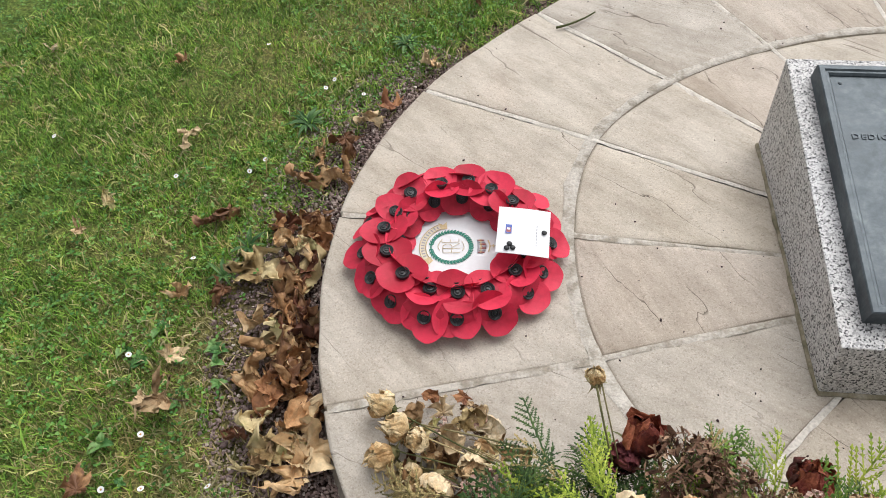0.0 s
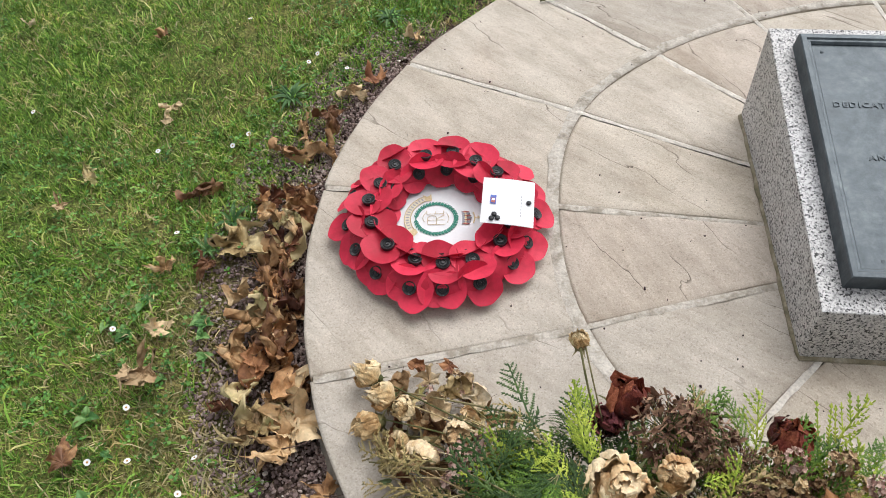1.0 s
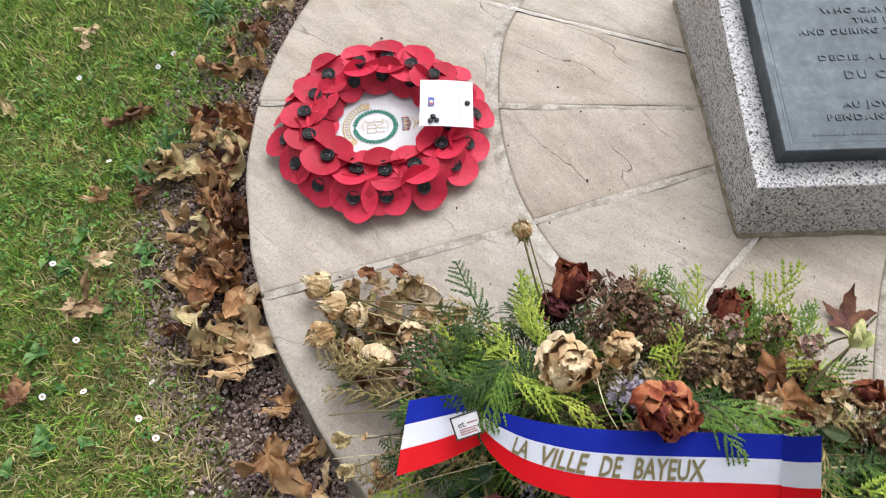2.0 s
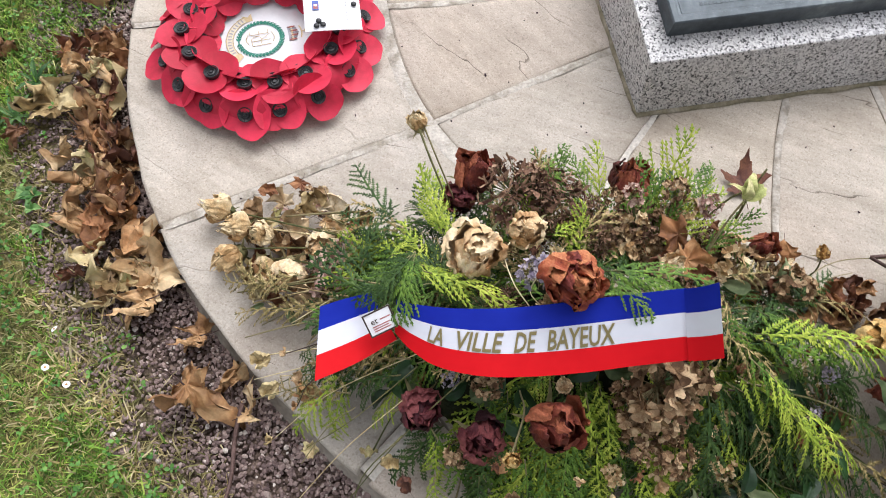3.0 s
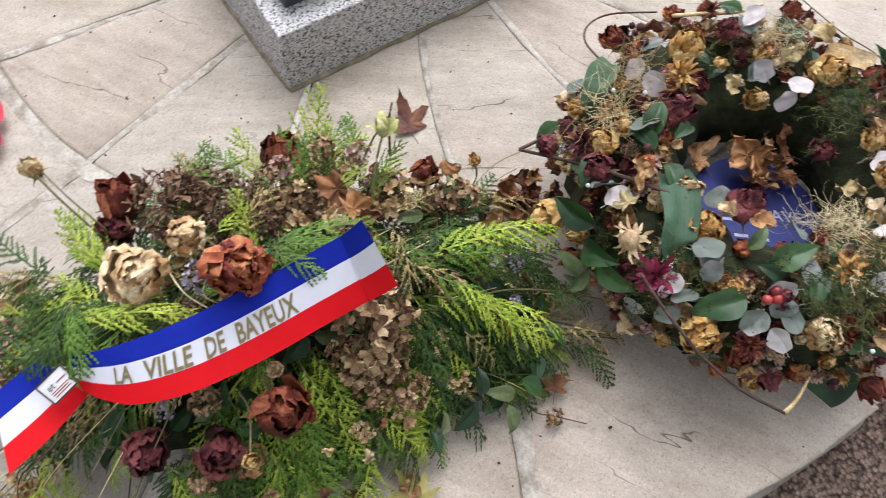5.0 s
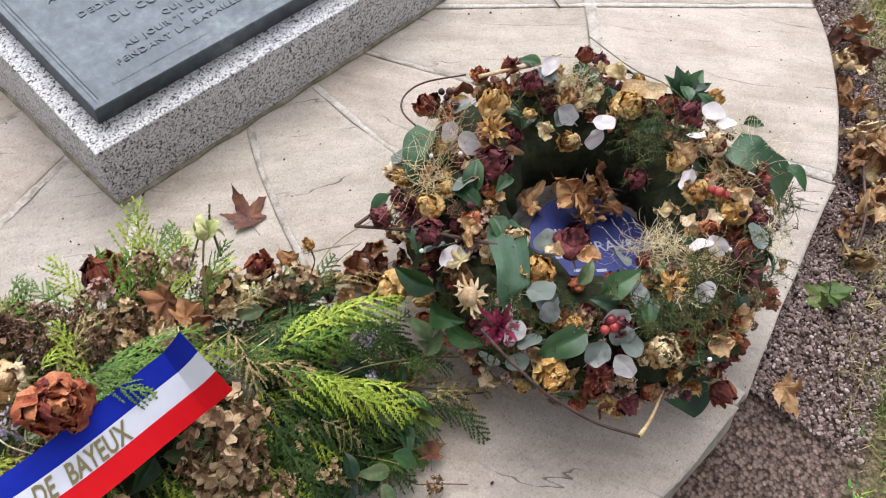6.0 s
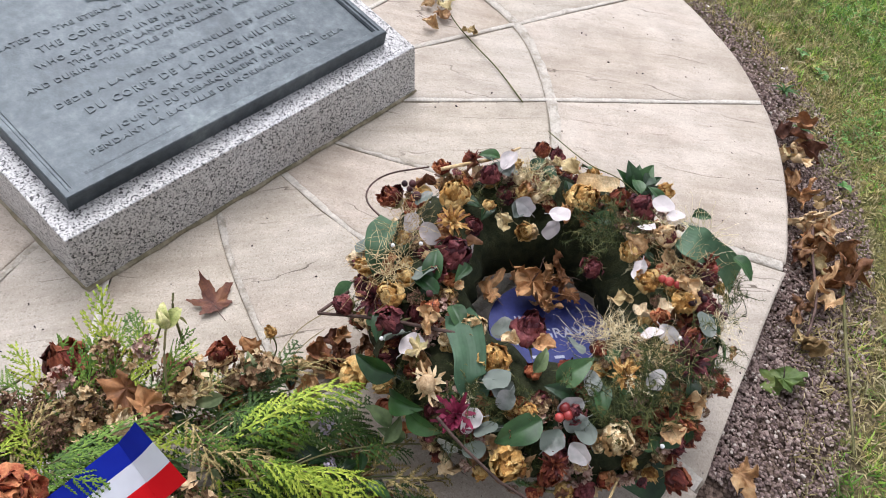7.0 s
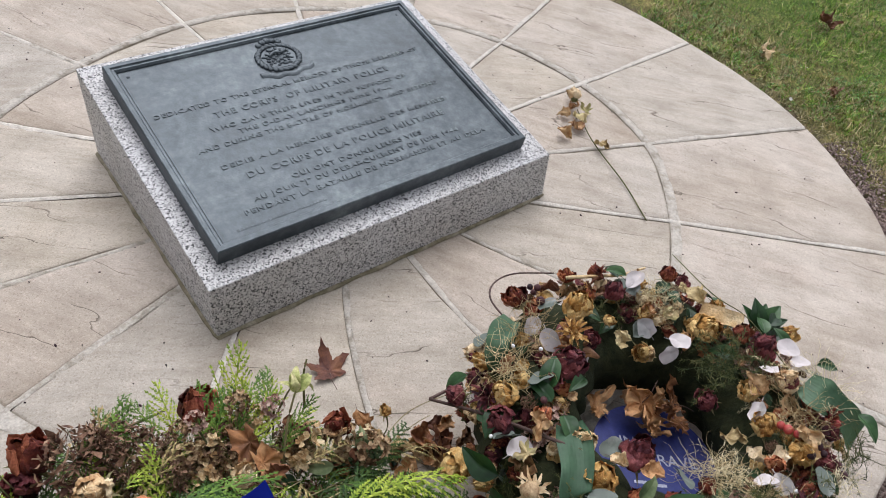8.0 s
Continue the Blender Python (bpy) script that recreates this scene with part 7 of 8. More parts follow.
foliage("dark", (1.123, -0.082, 0.220), 0.050, (-0.11, -0.29, 0.95))
foliage("dark", (0.888, 0.170, 0.224), 0.060, (-0.15, -0.12, 0.98))
foliage("dark", (0.892, -0.019, 0.222), 0.050, (-0.29, -0.20, 0.94))
foliage("dark", (0.978, -0.150, 0.174), 0.050, (-0.34, -0.70, 0.63))
foliage("dark", (0.964, 0.201, 0.212), 0.050, (0.04, -0.38, 0.92))
wisp("straw", (1.019, -0.010, 0.212), 0.042, (-0.11, 0.29, 0.95))
wisp("straw", (1.258, -0.015, 0.213), 0.055, (0.21, -0.35, 0.91))
wisp("straw", (0.888, 0.270, 0.215), 0.060, (-0.43, 0.15, 0.89))
wisp("straw", (1.163, 0.231, 0.228), 0.040, (-0.19, -0.12, 0.97))
wisp("straw", (1.021, -0.069, 0.228), 0.045, (-0.18, -0.11, 0.98))
wisp("straw", (0.997, 0.002, 0.209), 0.050, (-0.01, 0.30, 0.96))
wisp("straw", (1.170, -0.027, 0.228), 0.050, (-0.15, -0.14, 0.98))
wisp("straw", (0.950, 0.306, 0.217), 0.050, (-0.32, 0.18, 0.93))
wisp("straw", (1.131, -0.109, 0.213), 0.040, (-0.04, -0.46, 0.89))
wisp("fern", (1.166, 0.090, 0.210), 0.075, (-0.53, -0.06, 0.85))
wisp("fern", (0.972, -0.088, 0.220), 0.090, (-0.25, -0.30, 0.92))
wisp("fern", (1.207, -0.098, 0.194), 0.070, (0.17, -0.58, 0.79))
wisp("fern", (0.818, 0.077, 0.209), 0.050, (-0.53, -0.15, 0.84))
wisp("fern", (0.783, 0.063, 0.172), 0.050, (-0.78, -0.20, 0.60))
wisp("fern", (1.015, -0.087, 0.222), 0.080, (-0.20, -0.24, 0.95))
wisp("fern", (1.167, 0.111, 0.210), 0.060, (-0.52, -0.12, 0.84))
wisp("fern", (0.907, -0.034, 0.222), 0.060, (-0.28, -0.21, 0.94))
wisp("fern", (0.928, -0.073, 0.217), 0.070, (-0.32, -0.32, 0.89))
wisp("fern", (0.838, 0.291, 0.134), 0.040, (-0.81, 0.42, 0.40))
wisp("fern", (1.090, -0.117, 0.211), 0.060, (-0.11, -0.46, 0.88))
daisy_head("daisy", (0.791, 0.124, 0.199), 0.028, (-0.67, -0.07, 0.74))
daisy_head("dark_daisy", (1.045, -0.105, 0.227), 0.032, (-0.18, -0.33, 0.93))
daisy_head("magenta_daisy", (0.786, 0.071, 0.192), 0.034, (-0.71, -0.17, 0.69))
daisy_head("gold_daisy", (0.993, 0.260, 0.232), 0.024, (-0.16, -0.18, 0.97))
daisy_head("gold_daisy", (0.959, -0.053, 0.232), 0.022, (-0.19, -0.13, 0.97))
daisy_head("dark_daisy", (0.837, 0.262, 0.193), 0.024, (-0.63, 0.23, 0.74))
daisy_head("red_daisy", (1.135, 0.329, 0.211), 0.018, (-0.03, 0.32, 0.95))
daisy_head("red_daisy", (0.826, -0.052, 0.181), 0.020, (-0.65, -0.44, 0.62))
daisy_head("red_daisy", (1.219, -0.048, 0.217), 0.020, (0.10, -0.37, 0.92))
withered("brown", (0.851, 0.178, 0.227), 0.030, (-0.37, -0.03, 0.93))
withered("tan", (0.816, 0.160, 0.212), 0.024, (-0.54, -0.02, 0.84))
withered("brown", (0.953, -0.132, 0.200), 0.026, (-0.35, -0.56, 0.75))
withered("tan", (1.206, 0.208, 0.231), 0.030, (-0.09, -0.05, 0.99))
withered("brown", (1.141, -0.045, 0.232), 0.035, (-0.17, -0.13, 0.98))
withered("brown", (0.897, 0.084, 0.226), 0.020, (-0.02, -0.09, 1.00))
withered("orange", (0.925, 0.049, 0.218), 0.020, (0.07, 0.01, 1.00))
withered("brown", (1.161, 0.043, 0.224), 0.028, (-0.42, 0.02, 0.91))
berry("red", (1.134, -0.022, 0.230), 0.007, (-0.25, -0.00, 0.97))
berry("red", (1.133, -0.012, 0.228), 0.006, (-0.29, 0.04, 0.95))
berry("red", (1.137, -0.034, 0.232), 0.006, (-0.21, -0.06, 0.98))
berry("red", (0.871, -0.023, 0.225), 0.007, (-0.38, -0.25, 0.89))
berry("red", (0.846, -0.040, 0.206), 0.006, (-0.53, -0.36, 0.77))
berry("red", (0.859, -0.025, 0.219), 0.006, (-0.44, -0.29, 0.85))
berry("red", (0.868, -0.031, 0.221), 0.007, (-0.41, -0.29, 0.87))
berry("dark", (1.025, 0.365, 0.193), 0.005, (-0.25, 0.51, 0.82))
berry("dark", (1.005, 0.335, 0.216), 0.007, (-0.26, 0.28, 0.92))
berry("dark", (1.012, 0.366, 0.213), 0.005, (-0.27, 0.43, 0.86))
berry("dark", (1.025, 0.361, 0.208), 0.006, (-0.24, 0.43, 0.87))
berry("red", (1.219, -0.048, 0.217), 0.006, (0.10, -0.37, 0.92))
berry("red", (1.219, -0.057, 0.214), 0.007, (0.12, -0.40, 0.91))
berry("dark", (1.146, -0.061, 0.231), 0.007, (-0.12, -0.22, 0.97))
berry("dark", (1.125, -0.063, 0.232), 0.006, (-0.15, -0.17, 0.97))
berry("dark", (1.145, -0.072, 0.229), 0.005, (-0.09, -0.27, 0.96))
berry("dark", (0.876, 0.200, 0.231), 0.005, (-0.29, -0.05, 0.96))
berry("dark", (1.154, -0.106, 0.214), 0.006, (0.00, -0.48, 0.88))
berry("dark", (1.155, -0.093, 0.220), 0.006, (-0.02, -0.41, 0.91))
bead("white", (0.904, 0.291, 0.225), 0.003, (-0.40, 0.18, 0.90))
bead("white", (0.925, 0.260, 0.239), 0.003, (-0.26, -0.01, 0.97))
bead("white", (0.932, -0.139, 0.195), 0.003, (-0.41, -0.60, 0.69))
bead("white", (0.799, 0.210, 0.197), 0.003, (-0.69, 0.11, 0.71))
bead("white", (1.053, -0.080, 0.240), 0.003, (-0.18, -0.17, 0.97))
twig_part([(0.877, 0.105, 0.225), (0.847, 0.155, 0.225), (0.829, 0.214, 0.200), (0.821, 0.275, 0.155), (0.800, 0.328, 0.128)], 0.0028, WOOD, posy, "twig", 0.8, "dark bent twig")
twig_part([(0.800, 0.328, 0.128), (0.825, 0.323, 0.135), (0.846, 0.314, 0.150)], 0.0028, WOOD, posy, "twig", 0.8, "dark bent twig")
twig_part([(0.952, 0.338, 0.190), (0.980, 0.407, 0.160), (1.015, 0.436, 0.150), (1.059, 0.434, 0.150), (1.103, 0.389, 0.170)], 0.0017, WOOD, posy, "twig", 0.8, "dark bent twig")
twig_part([(0.746, 0.077, 0.240), (0.742, 0.036, 0.235), (0.743, -0.018, 0.225), (0.749, -0.029, 0.215), (0.764, -0.081, 0.205), (0.788, -0.127, 0.200)], 0.0022, WOOD, posy, "twig", 0.8, "long purplish stem curving over the paving")
twig_part([(0.788, -0.127, 0.200), (0.826, -0.127, 0.180), (0.890, -0.121, 0.140)], 0.0028, WISP, posy, "twig", 0.5, "pale broken stem end")
twig_part([(0.861, -0.047, 0.020), (0.888, -0.078, 0.020), (0.944, -0.114, 0.020)], 0.0024, STEM, posy, "stem", 0.7)
twig_part([(1.101, -0.114, 0.140), (1.076, -0.130, 0.120), (1.042, -0.139, 0.110)], 0.0026, STEM, posy, "stem", 0.7)
twig_part([(1.087, 0.356, 0.200), (1.121, 0.329, 0.210), (1.175, 0.311, 0.200), (1.233, 0.305, 0.190)], 0.0032, STRAW, posy, "stem", 0.6, "dried yellow stalk")
twig_part([(1.370, 0.325, 0.130), (1.257, 0.194, 0.220), (1.255, 0.132, 0.230), (1.233, 0.057, 0.230), (1.237, -0.003, 0.200)], 0.0010, STEM, posy, "twig", 0.6)
STRAP_A = [(0.888, 0.160, 0.215), (0.868, 0.136, 0.228), (0.844, 0.106, 0.228), (0.822, 0.086, 0.222), (0.826, 0.078, 0.205), (0.842, 0.096, 0.190)]
STRAP_B = [(0.952, 0.339, 0.200), (0.907, 0.320, 0.215), (0.890, 0.305, 0.205), (0.891, 0.290, 0.180)]
STRAP_C = [(1.227, 0.008, 0.225), (1.225, -0.025, 0.230), (1.253, -0.063, 0.200), (1.288, -0.090, 0.150)]
STRAP_D = [(0.948, -0.065, 0.110), (0.961, -0.102, 0.090), (0.970, -0.141, 0.060), (0.946, -0.143, 0.030)]
STRAP_E = [(1.211, 0.184, 0.215), (1.224, 0.153, 0.225), (1.247, 0.128, 0.220)]


def strap(line, width, mat, label):
    """A broad strap leaf bent along a line, with a keel and fine ribs."""
    pts = smooth_line(line, 8)

    def fn(u, v):
        p = at(pts, v)
        d = (at(pts, min(1, v + 0.05)) - at(pts, max(0, v - 0.05))).normalized()
        side = d.cross(Vector((-0.5, -0.25, 1))).normalized()
        w = width * 0.5 * min(1, 0.80 + v) * (1 + 0.08 * math.sin(v * 9))
        s = (u - 0.5) * 2
        return tuple(p + side * s * w + Vector((0, 0, 0.005 * s * s + 0.0004 * math.sin(s * 30) + 0.004 * noise.noise(Vector((s, v * 3, width * 90))))))
    part("strap_leaf", Geo().add(*grid(24, 24, fn)).mesh("strap_leaf", [mat]), posy, None, label)


strap(STRAP_A, 0.043, LEAF_STRAP, "folded grey-green strap leaf")
strap(STRAP_B, 0.036, LEAF_STRAP, "folded grey-green strap leaf")
strap(STRAP_C, 0.048, LEAF_STRAP, "folded grey-green strap leaf")
strap(STRAP_D, 0.075, LEAF_DARK, "broad dark green leaf")
strap(STRAP_E, 0.026, STRAW, "dried yellow furled leaf")
for i in range(5):
    a = radians(-25 + i * 28)
    reach("green_leaf", GREENS["dark"][i % 2], posy, (1.275, 0.110, 0.190), (1.275 + 0.046 * math.cos(a), 0.110 + 0.042 * math.sin(a), 0.226 + 0.008 * (i % 2)), UNIT)

# pale plumes among the flowers, and small withered bits all over
for x, y, z, s in ((1.019, -0.020, 0.216, 0.036), (0.990, -0.010, 0.212, 0.030), (1.035, 0.000, 0.205, 0.028), (1.021, -0.069, 0.230, 0.045), (0.960, -0.070, 0.228, 0.032), (1.240, 0.030, 0.225, 0.035), (0.880, 0.270, 0.212, 0.034), (1.150, 0.240, 0.226, 0.036), (1.190, 0.045, 0.222, 0.036), (0.815, 0.085, 0.206, 0.026)):
    wisp("plume", (x, y, z), s, (rs.uniform(-0.4, 0.4), rs.uniform(-0.4, 0.4), 0.9))
for i in range(90):
    p, n = on_ring(i * 2.39996 + 0.4, radians(rs.uniform(-5, 115)), rs.uniform(0.094, 0.104))
    k = i % 6
    if k < 2:
        withered(("brown", "russet", "pale")[i % 3], p, rs.uniform(0.012, 0.022), n + Vector((rs.uniform(-0.5, 0.5), rs.uniform(-0.5, 0.5), 0)))
    elif k < 4:
        bloom(("straw", "beige", "umber", "pink")[i % 4], p, rs.uniform(0.007, 0.013), n)
    elif k == 4:
        rose(("rust", "amber", "maroon", "straw")[(i // 6) % 4], p, rs.uniform(0.010, 0.015), n)

for i in range(34):
    p, n = on_ring(radians(rs.uniform(-75, 75)), radians(rs.uniform(50, 140)), rs.uniform(0.094, 0.102))
    if i % 3 == 0:
        rose(("amber", "straw")[i % 2], p, rs.uniform(0.014, 0.022), n)
    elif i % 3 == 1:
        withered(("pale", "orange", "tan")[(i // 3) % 3], p, rs.uniform(0.016, 0.026), n)
    else:
        wisp("plume", p, rs.uniform(0.016, 0.024), n)

# what lies in the hollow of the wreath: a blue printed board under dead leaves
NAVY = organic("navy_board", [(0.020, 0.028, 0.13), (0.035, 0.045, 0.19)], 20, 0.45, 0.05, 0.0, specular=0.4)
LETTER = organic("pale_lettering", [(0.30, 0.32, 0.42), (0.46, 0.48, 0.56)], 60, 0.5, 0.0, 0.0)
board = tagged(new("printed_board", Geo().add(*grid(40, 3, lambda u, v: (0.098 * (v + 0.0) * math.cos(u * math.tau), 0.098 * v * math.sin(u * math.tau), 0.0), wrap=True)).add(
    *grid(40, 1, lambda u, v: (0.098 * math.cos(u * math.tau), 0.098 * math.sin(u * math.tau), -0.004 * v), wrap=True)).mesh("printed_board", [NAVY])), "dark blue printed board with pale lettering inside the wreath", "board")
board.matrix_world = pose(1.04, 0.075, 0.095, -6, 4, -38)
part("lettering", written("lettering", "GRAVE", 0.027, 0.0003, LETTER), board, pose(0.022, -0.004, 0.001))
part("lettering", written("lettering", "IN", 0.027, 0.0003, LETTER), board, pose(-0.040, 0.024, 0.001))
for x0, x1, y0, y1 in ((-0.046, -0.026, -0.046, -0.041), (-0.012, 0.004, -0.049, -0.044), (-0.066, -0.044, -0.020, -0.015)):
    part("lettering_bar", card_patch(x0, x1, y0, y1, LETTER), board, pose(0, 0, 0.0008))


def loose_leaf(x, y, z, size, kind, spin, nx=0.0, ny=0.0, label="curled brown dead leaf lying on the ground", group="dead leaves"):
    ob = set_on("dead_leaf", FALLEN[kind][int(abs(spin)) % len(FALLEN[kind])], None, x, y, z, nx, ny, 1.0, spin, 1.04 * size / UNIT)
    return tagged(ob, label, "leaf", group)


FALLEN = {k: [lobed_leaf_mesh("dead_leaf", LEAF_MATS[k], UNIT, i * 2.7 + 20 + len(k), (0.85, 1.25, 1.6, 2.0)[i]) for i in range(4)] for k in LEAF_MATS}
inside = "curled brown dead leaf caught inside the flower wreath"
loose_leaf(1.072, 0.148, 0.120, 0.062, "orange", 202, -0.5, -0.6, inside)
loose_leaf(1.108, 0.118, 0.128, 0.045, "orange", 123, -0.6, -0.3, inside)
loose_leaf(1.02, 0.180, 0.100, 0.040, "orange", 77, 0.3, 0.2, inside)
loose_leaf(1.105, 0.135, 0.105, 0.038, "orange", 310, -0.4, 0.1, inside)
loose_leaf(1.055, 0.105, 0.105, 0.026, "orange", 23, 0, -0.3, inside)
loose_leaf(1.11, 0.09, 0.104, 0.034, "russet", 141, -0.4, 0.3, inside)

holder = spray
# dark fronds spreading over the dry end, wiry stalks, and a withered pale bud with its leaves
for i in range(26):
    a = radians(rs.uniform(95, 200))
    root = (0.255 + rs.uniform(-0.03, 0.03), 0.40 + rs.uniform(-0.03, 0.05), rs.uniform(0.13, 0.19))
    l = rs.uniform(0.08, 0.13)
    frond(("dark", "dark", "green", "dark", "bright")[i % 5], root, (root[0] + l * math.cos(a), root[1] + 0.8 * l * math.sin(a), root[2] - rs.uniform(0.02, 0.07)), i % 2)
for i in range(18):
    a = radians(rs.uniform(120, 200))
    root = Vector((0.24 + rs.uniform(-0.03, 0.04), 0.40 + rs.uniform(-0.06, 0.06), rs.uniform(0.10, 0.17)))
    tip = root + Vector((0.19 * math.cos(a), 0.17 * math.sin(a), -root.z + rs.uniform(0.02, 0.05))) * rs.uniform(0.7, 1.1)
    twig_part([root, root.lerp(tip, 0.5) + Vector((rs.uniform(-0.01, 0.01), rs.uniform(-0.01, 0.01), 0.012)), tip], rs.uniform(0.0007, 0.0012), (STEM, WISP)[i % 2], spray)
PALE_GREEN = organic("withered_yellow_green", [(0.20, 0.25, 0.06), (0.42, 0.43, 0.16), (0.64, 0.58, 0.30)], 40, 0.6, 0.3, 0.3)
PALE_BLADE = blade_leaf_mesh("withered_leaf", PALE_GREEN, UNIT, 0.46 * UNIT, 8, 0.9, 1.0, 0.04)
for dx, dy, dz in ((0.032, 0.016, -0.012), (0.020, 0.030, 0.004), (0.026, 0.004, -0.024), (0.006, 0.020, 0.018), (-0.014, 0.022, 0.004)):
    reach("withered_leaf", PALE_BLADE, spray, (0.604, 0.374, 0.250), (0.604 + dx, 0.374 + dy, 0.250 + dz), UNIT, 0.2, rs.uniform(-60, 60), "pale yellow-green withered leaf")
twig_part([(0.560, 0.330, 0.15), (0.585, 0.36, 0.215), (0.606, 0.376, 0.254)], 0.0018, STEM, spray)
# yellow-green fronds hanging down the front
state = rs.getstate()
for root, tip in (((0.420, 0.205, 0.165), (0.385, 0.100, 0.055)), ((0.450, 0.175, 0.145), (0.455, 0.062, 0.045)), ((0.360, 0.215, 0.140), (0.325, 0.118, 0.040)),
                  ((0.500, 0.170, 0.125), (0.520, 0.072, 0.035)), ((0.395, 0.215, 0.175), (0.400, 0.120, 0.080)), ((0.480, 0.190, 0.140), (0.490, 0.095, 0.060)), ((0.140, 0.295, 0.110), (0.098, 0.232, 0.050)), ((0.300, 0.220, 0.110), (0.262, 0.140, 0.030))):
    frond("bright", root, tip, 2)
rs.setstate(state)
# fine upright sprigs along the back
for i in range(24):
    x = rs.uniform(0.30, 0.56)
    root = (x, rs.uniform(0.37, 0.43), rs.uniform(0.12, 0.17))
    frond(("green", "bright", "dry", "green")[i % 4], root, (x + rs.uniform(-0.04, 0.06), root[1] + rs.uniform(0.02, 0.08), min(0.25, root[2] + rs.uniform(0.03, 0.08))), 0)
# the green end trails out low over the slabs: dark fronds, leaves, wiry stalks and dead leaves
for i in range(34):
    x, y = rs.uniform(0.56, 0.74), rs.uniform(0.08, 0.24)
    a = radians(rs.uniform(-70, 30))
    l = rs.uniform(0.08, 0.12)
    frond(("dark", "dark", "green", "dark", "dry")[i % 5], (x - 0.3 * l * math.cos(a), y - 0.3 * l * math.sin(a), rs.uniform(0.04, 0.09)), (x + 0.7 * l * math.cos(a), y + 0.7 * l * math.sin(a), rs.uniform(0.008, 0.04)), 1)
for i in range(44):
    x, y = rs.uniform(0.46, 0.72), rs.uniform(0.08, 0.24)
    foliage(("dark", "dark", "mid")[i % 3], (x, y, rs.uniform(0.015, 0.06)), rs.uniform(0.035, 0.055), (rs.uniform(-0.4, 0.6), rs.uniform(-0.6, 0.2), 0.8))
for i in range(14):
    x, y = rs.uniform(0.54, 0.74), rs.uniform(0.06, 0.22)
    withered(("orange", "russet", "brown", "russet")[i % 4], (x, y, rs.uniform(0.006, 0.03)), rs.uniform(0.014, 0.022), (rs.uniform(-0.5, 0.5), rs.uniform(-0.5, 0.5), 0.8))
for i in range(16):
    root = Vector((rs.uniform(0.52, 0.62), rs.uniform(0.14, 0.24), rs.uniform(0.05, 0.12)))
    a = radians(rs.uniform(-60, 20))
    tip = root + Vector((math.cos(a), math.sin(a), 0)) * rs.uniform(0.10, 0.20) + Vector((0, 0, 0.015 - root.z))
    twig_part([root, root.lerp(tip, 0.5) + Vector((0, 0, 0.02)), tip], rs.uniform(0.0007, 0.0013), (WISP, STEM, WOOD)[i % 3], spray)
# dead leaves drifted between the spray and the round wreath
for i in range(12):
    withered(("russet", "brown", "orange")[i % 3], (rs.uniform(0.70, 0.84), rs.uniform(0.27, 0.33), rs.uniform(0.008, 0.03)), rs.uniform(0.020, 0.034), (rs.uniform(-0.5, 0.5), rs.uniform(-0.5, 0.3), 0.8))
# russet litter caught along the back of the spray
for i in range(26):
    x = rs.uniform(0.46, 0.70)
    (withered if i % 2 else bloom)((("russet", "orange", "brown")[i % 3] if i % 2 else ("umber", "straw", "beige")[i % 3]), (x, 0.40 - 0.25 * (x - 0.46) + rs.uniform(-0.05, 0.03), 0.20 - 0.35 * (x - 0.46) + rs.uniform(-0.02, 0.03)), rs.uniform(0.014, 0.026), (rs.uniform(-0.5, 0.5), rs.uniform(-0.6, 0.3), 0.8))


# ---- fallen leaves, twigs and litter on the ground and the paving ----
GL = RIM_LOW + 0.006


def edge_at(a):
    """The rim's radius at an angle."""
    a = a % 360
    for k in range(16):
        lo, hi = joint_at(k)[0], joint_at(k + 1)[0]
        b = a + 360 if a < JOINTS[0][0] else a
        if lo <= b < hi:
            return edge_radius(k, (b - lo) / (hi - lo), 3)
    return 1.2


for x, y, s, k, a in (
    (-0.254, 1.130, 0.062, "brown", 43), (-0.408, 1.020, 0.060, "brown", 95), (-0.178, 1.130, 0.064, "brown", 211), (-0.190, 1.238, 0.060, "brown", 310),
    (-0.299, 0.900, 0.075, "tan", 130), (-0.226, 0.884, 0.080, "tan", 12), (-0.268, 1.005, 0.052, "russet", 77), (-0.189, 1.001, 0.055, "brown", 165),
    (-0.348, 0.846, 0.042, "brown", 250), (-0.246, 0.832, 0.075, "brown", 33), (-0.206, 0.792, 0.070, "brown", 118), (-0.208, 0.751, 0.062, "tan", 201),
    (-0.243, 0.710, 0.078, "brown", 287), (-0.202, 0.680, 0.074, "brown", 66), (-0.168, 0.592, 0.080, "brown", 349), (-0.236, 0.642, 0.055, "brown", 142)):
    loose_leaf(x, y, GL + 0.006, s, k, a, 0.2, -0.1)
for x, y, s, k, a in (
    (-0.135, 0.538, 0.082, "brown", 20), (-0.200, 0.516, 0.068, "tan", 101), (-0.134, 0.490, 0.070, "brown", 190), (-0.252, 0.572, 0.034, "russet", 270),
    (-0.146, 1.311, 0.048, "brown", 55), (-0.096, 1.364, 0.046, "russet", 144), (-0.021, 1.513, 0.05, "brown", 233), (-0.075, 0.357, 0.080, "brown", 322),
    (-0.009, 0.318, 0.045, "brown", 13), (-0.031, 0.364, 0.05, "brown", 99), (-0.064, 0.430, 0.05, "brown", 178), (-0.22, 0.865, 0.06, "brown", 215), (-0.19, 0.735, 0.05, "brown", 255), (-0.26, 0.78, 0.055, "brown", 301), (-0.185, 0.64, 0.06, "brown", 81), (-0.23, 1.19, 0.05, "brown", 171)):
    loose_leaf(x, y, GL + 0.010, s, k, a, -0.2, 0.2)
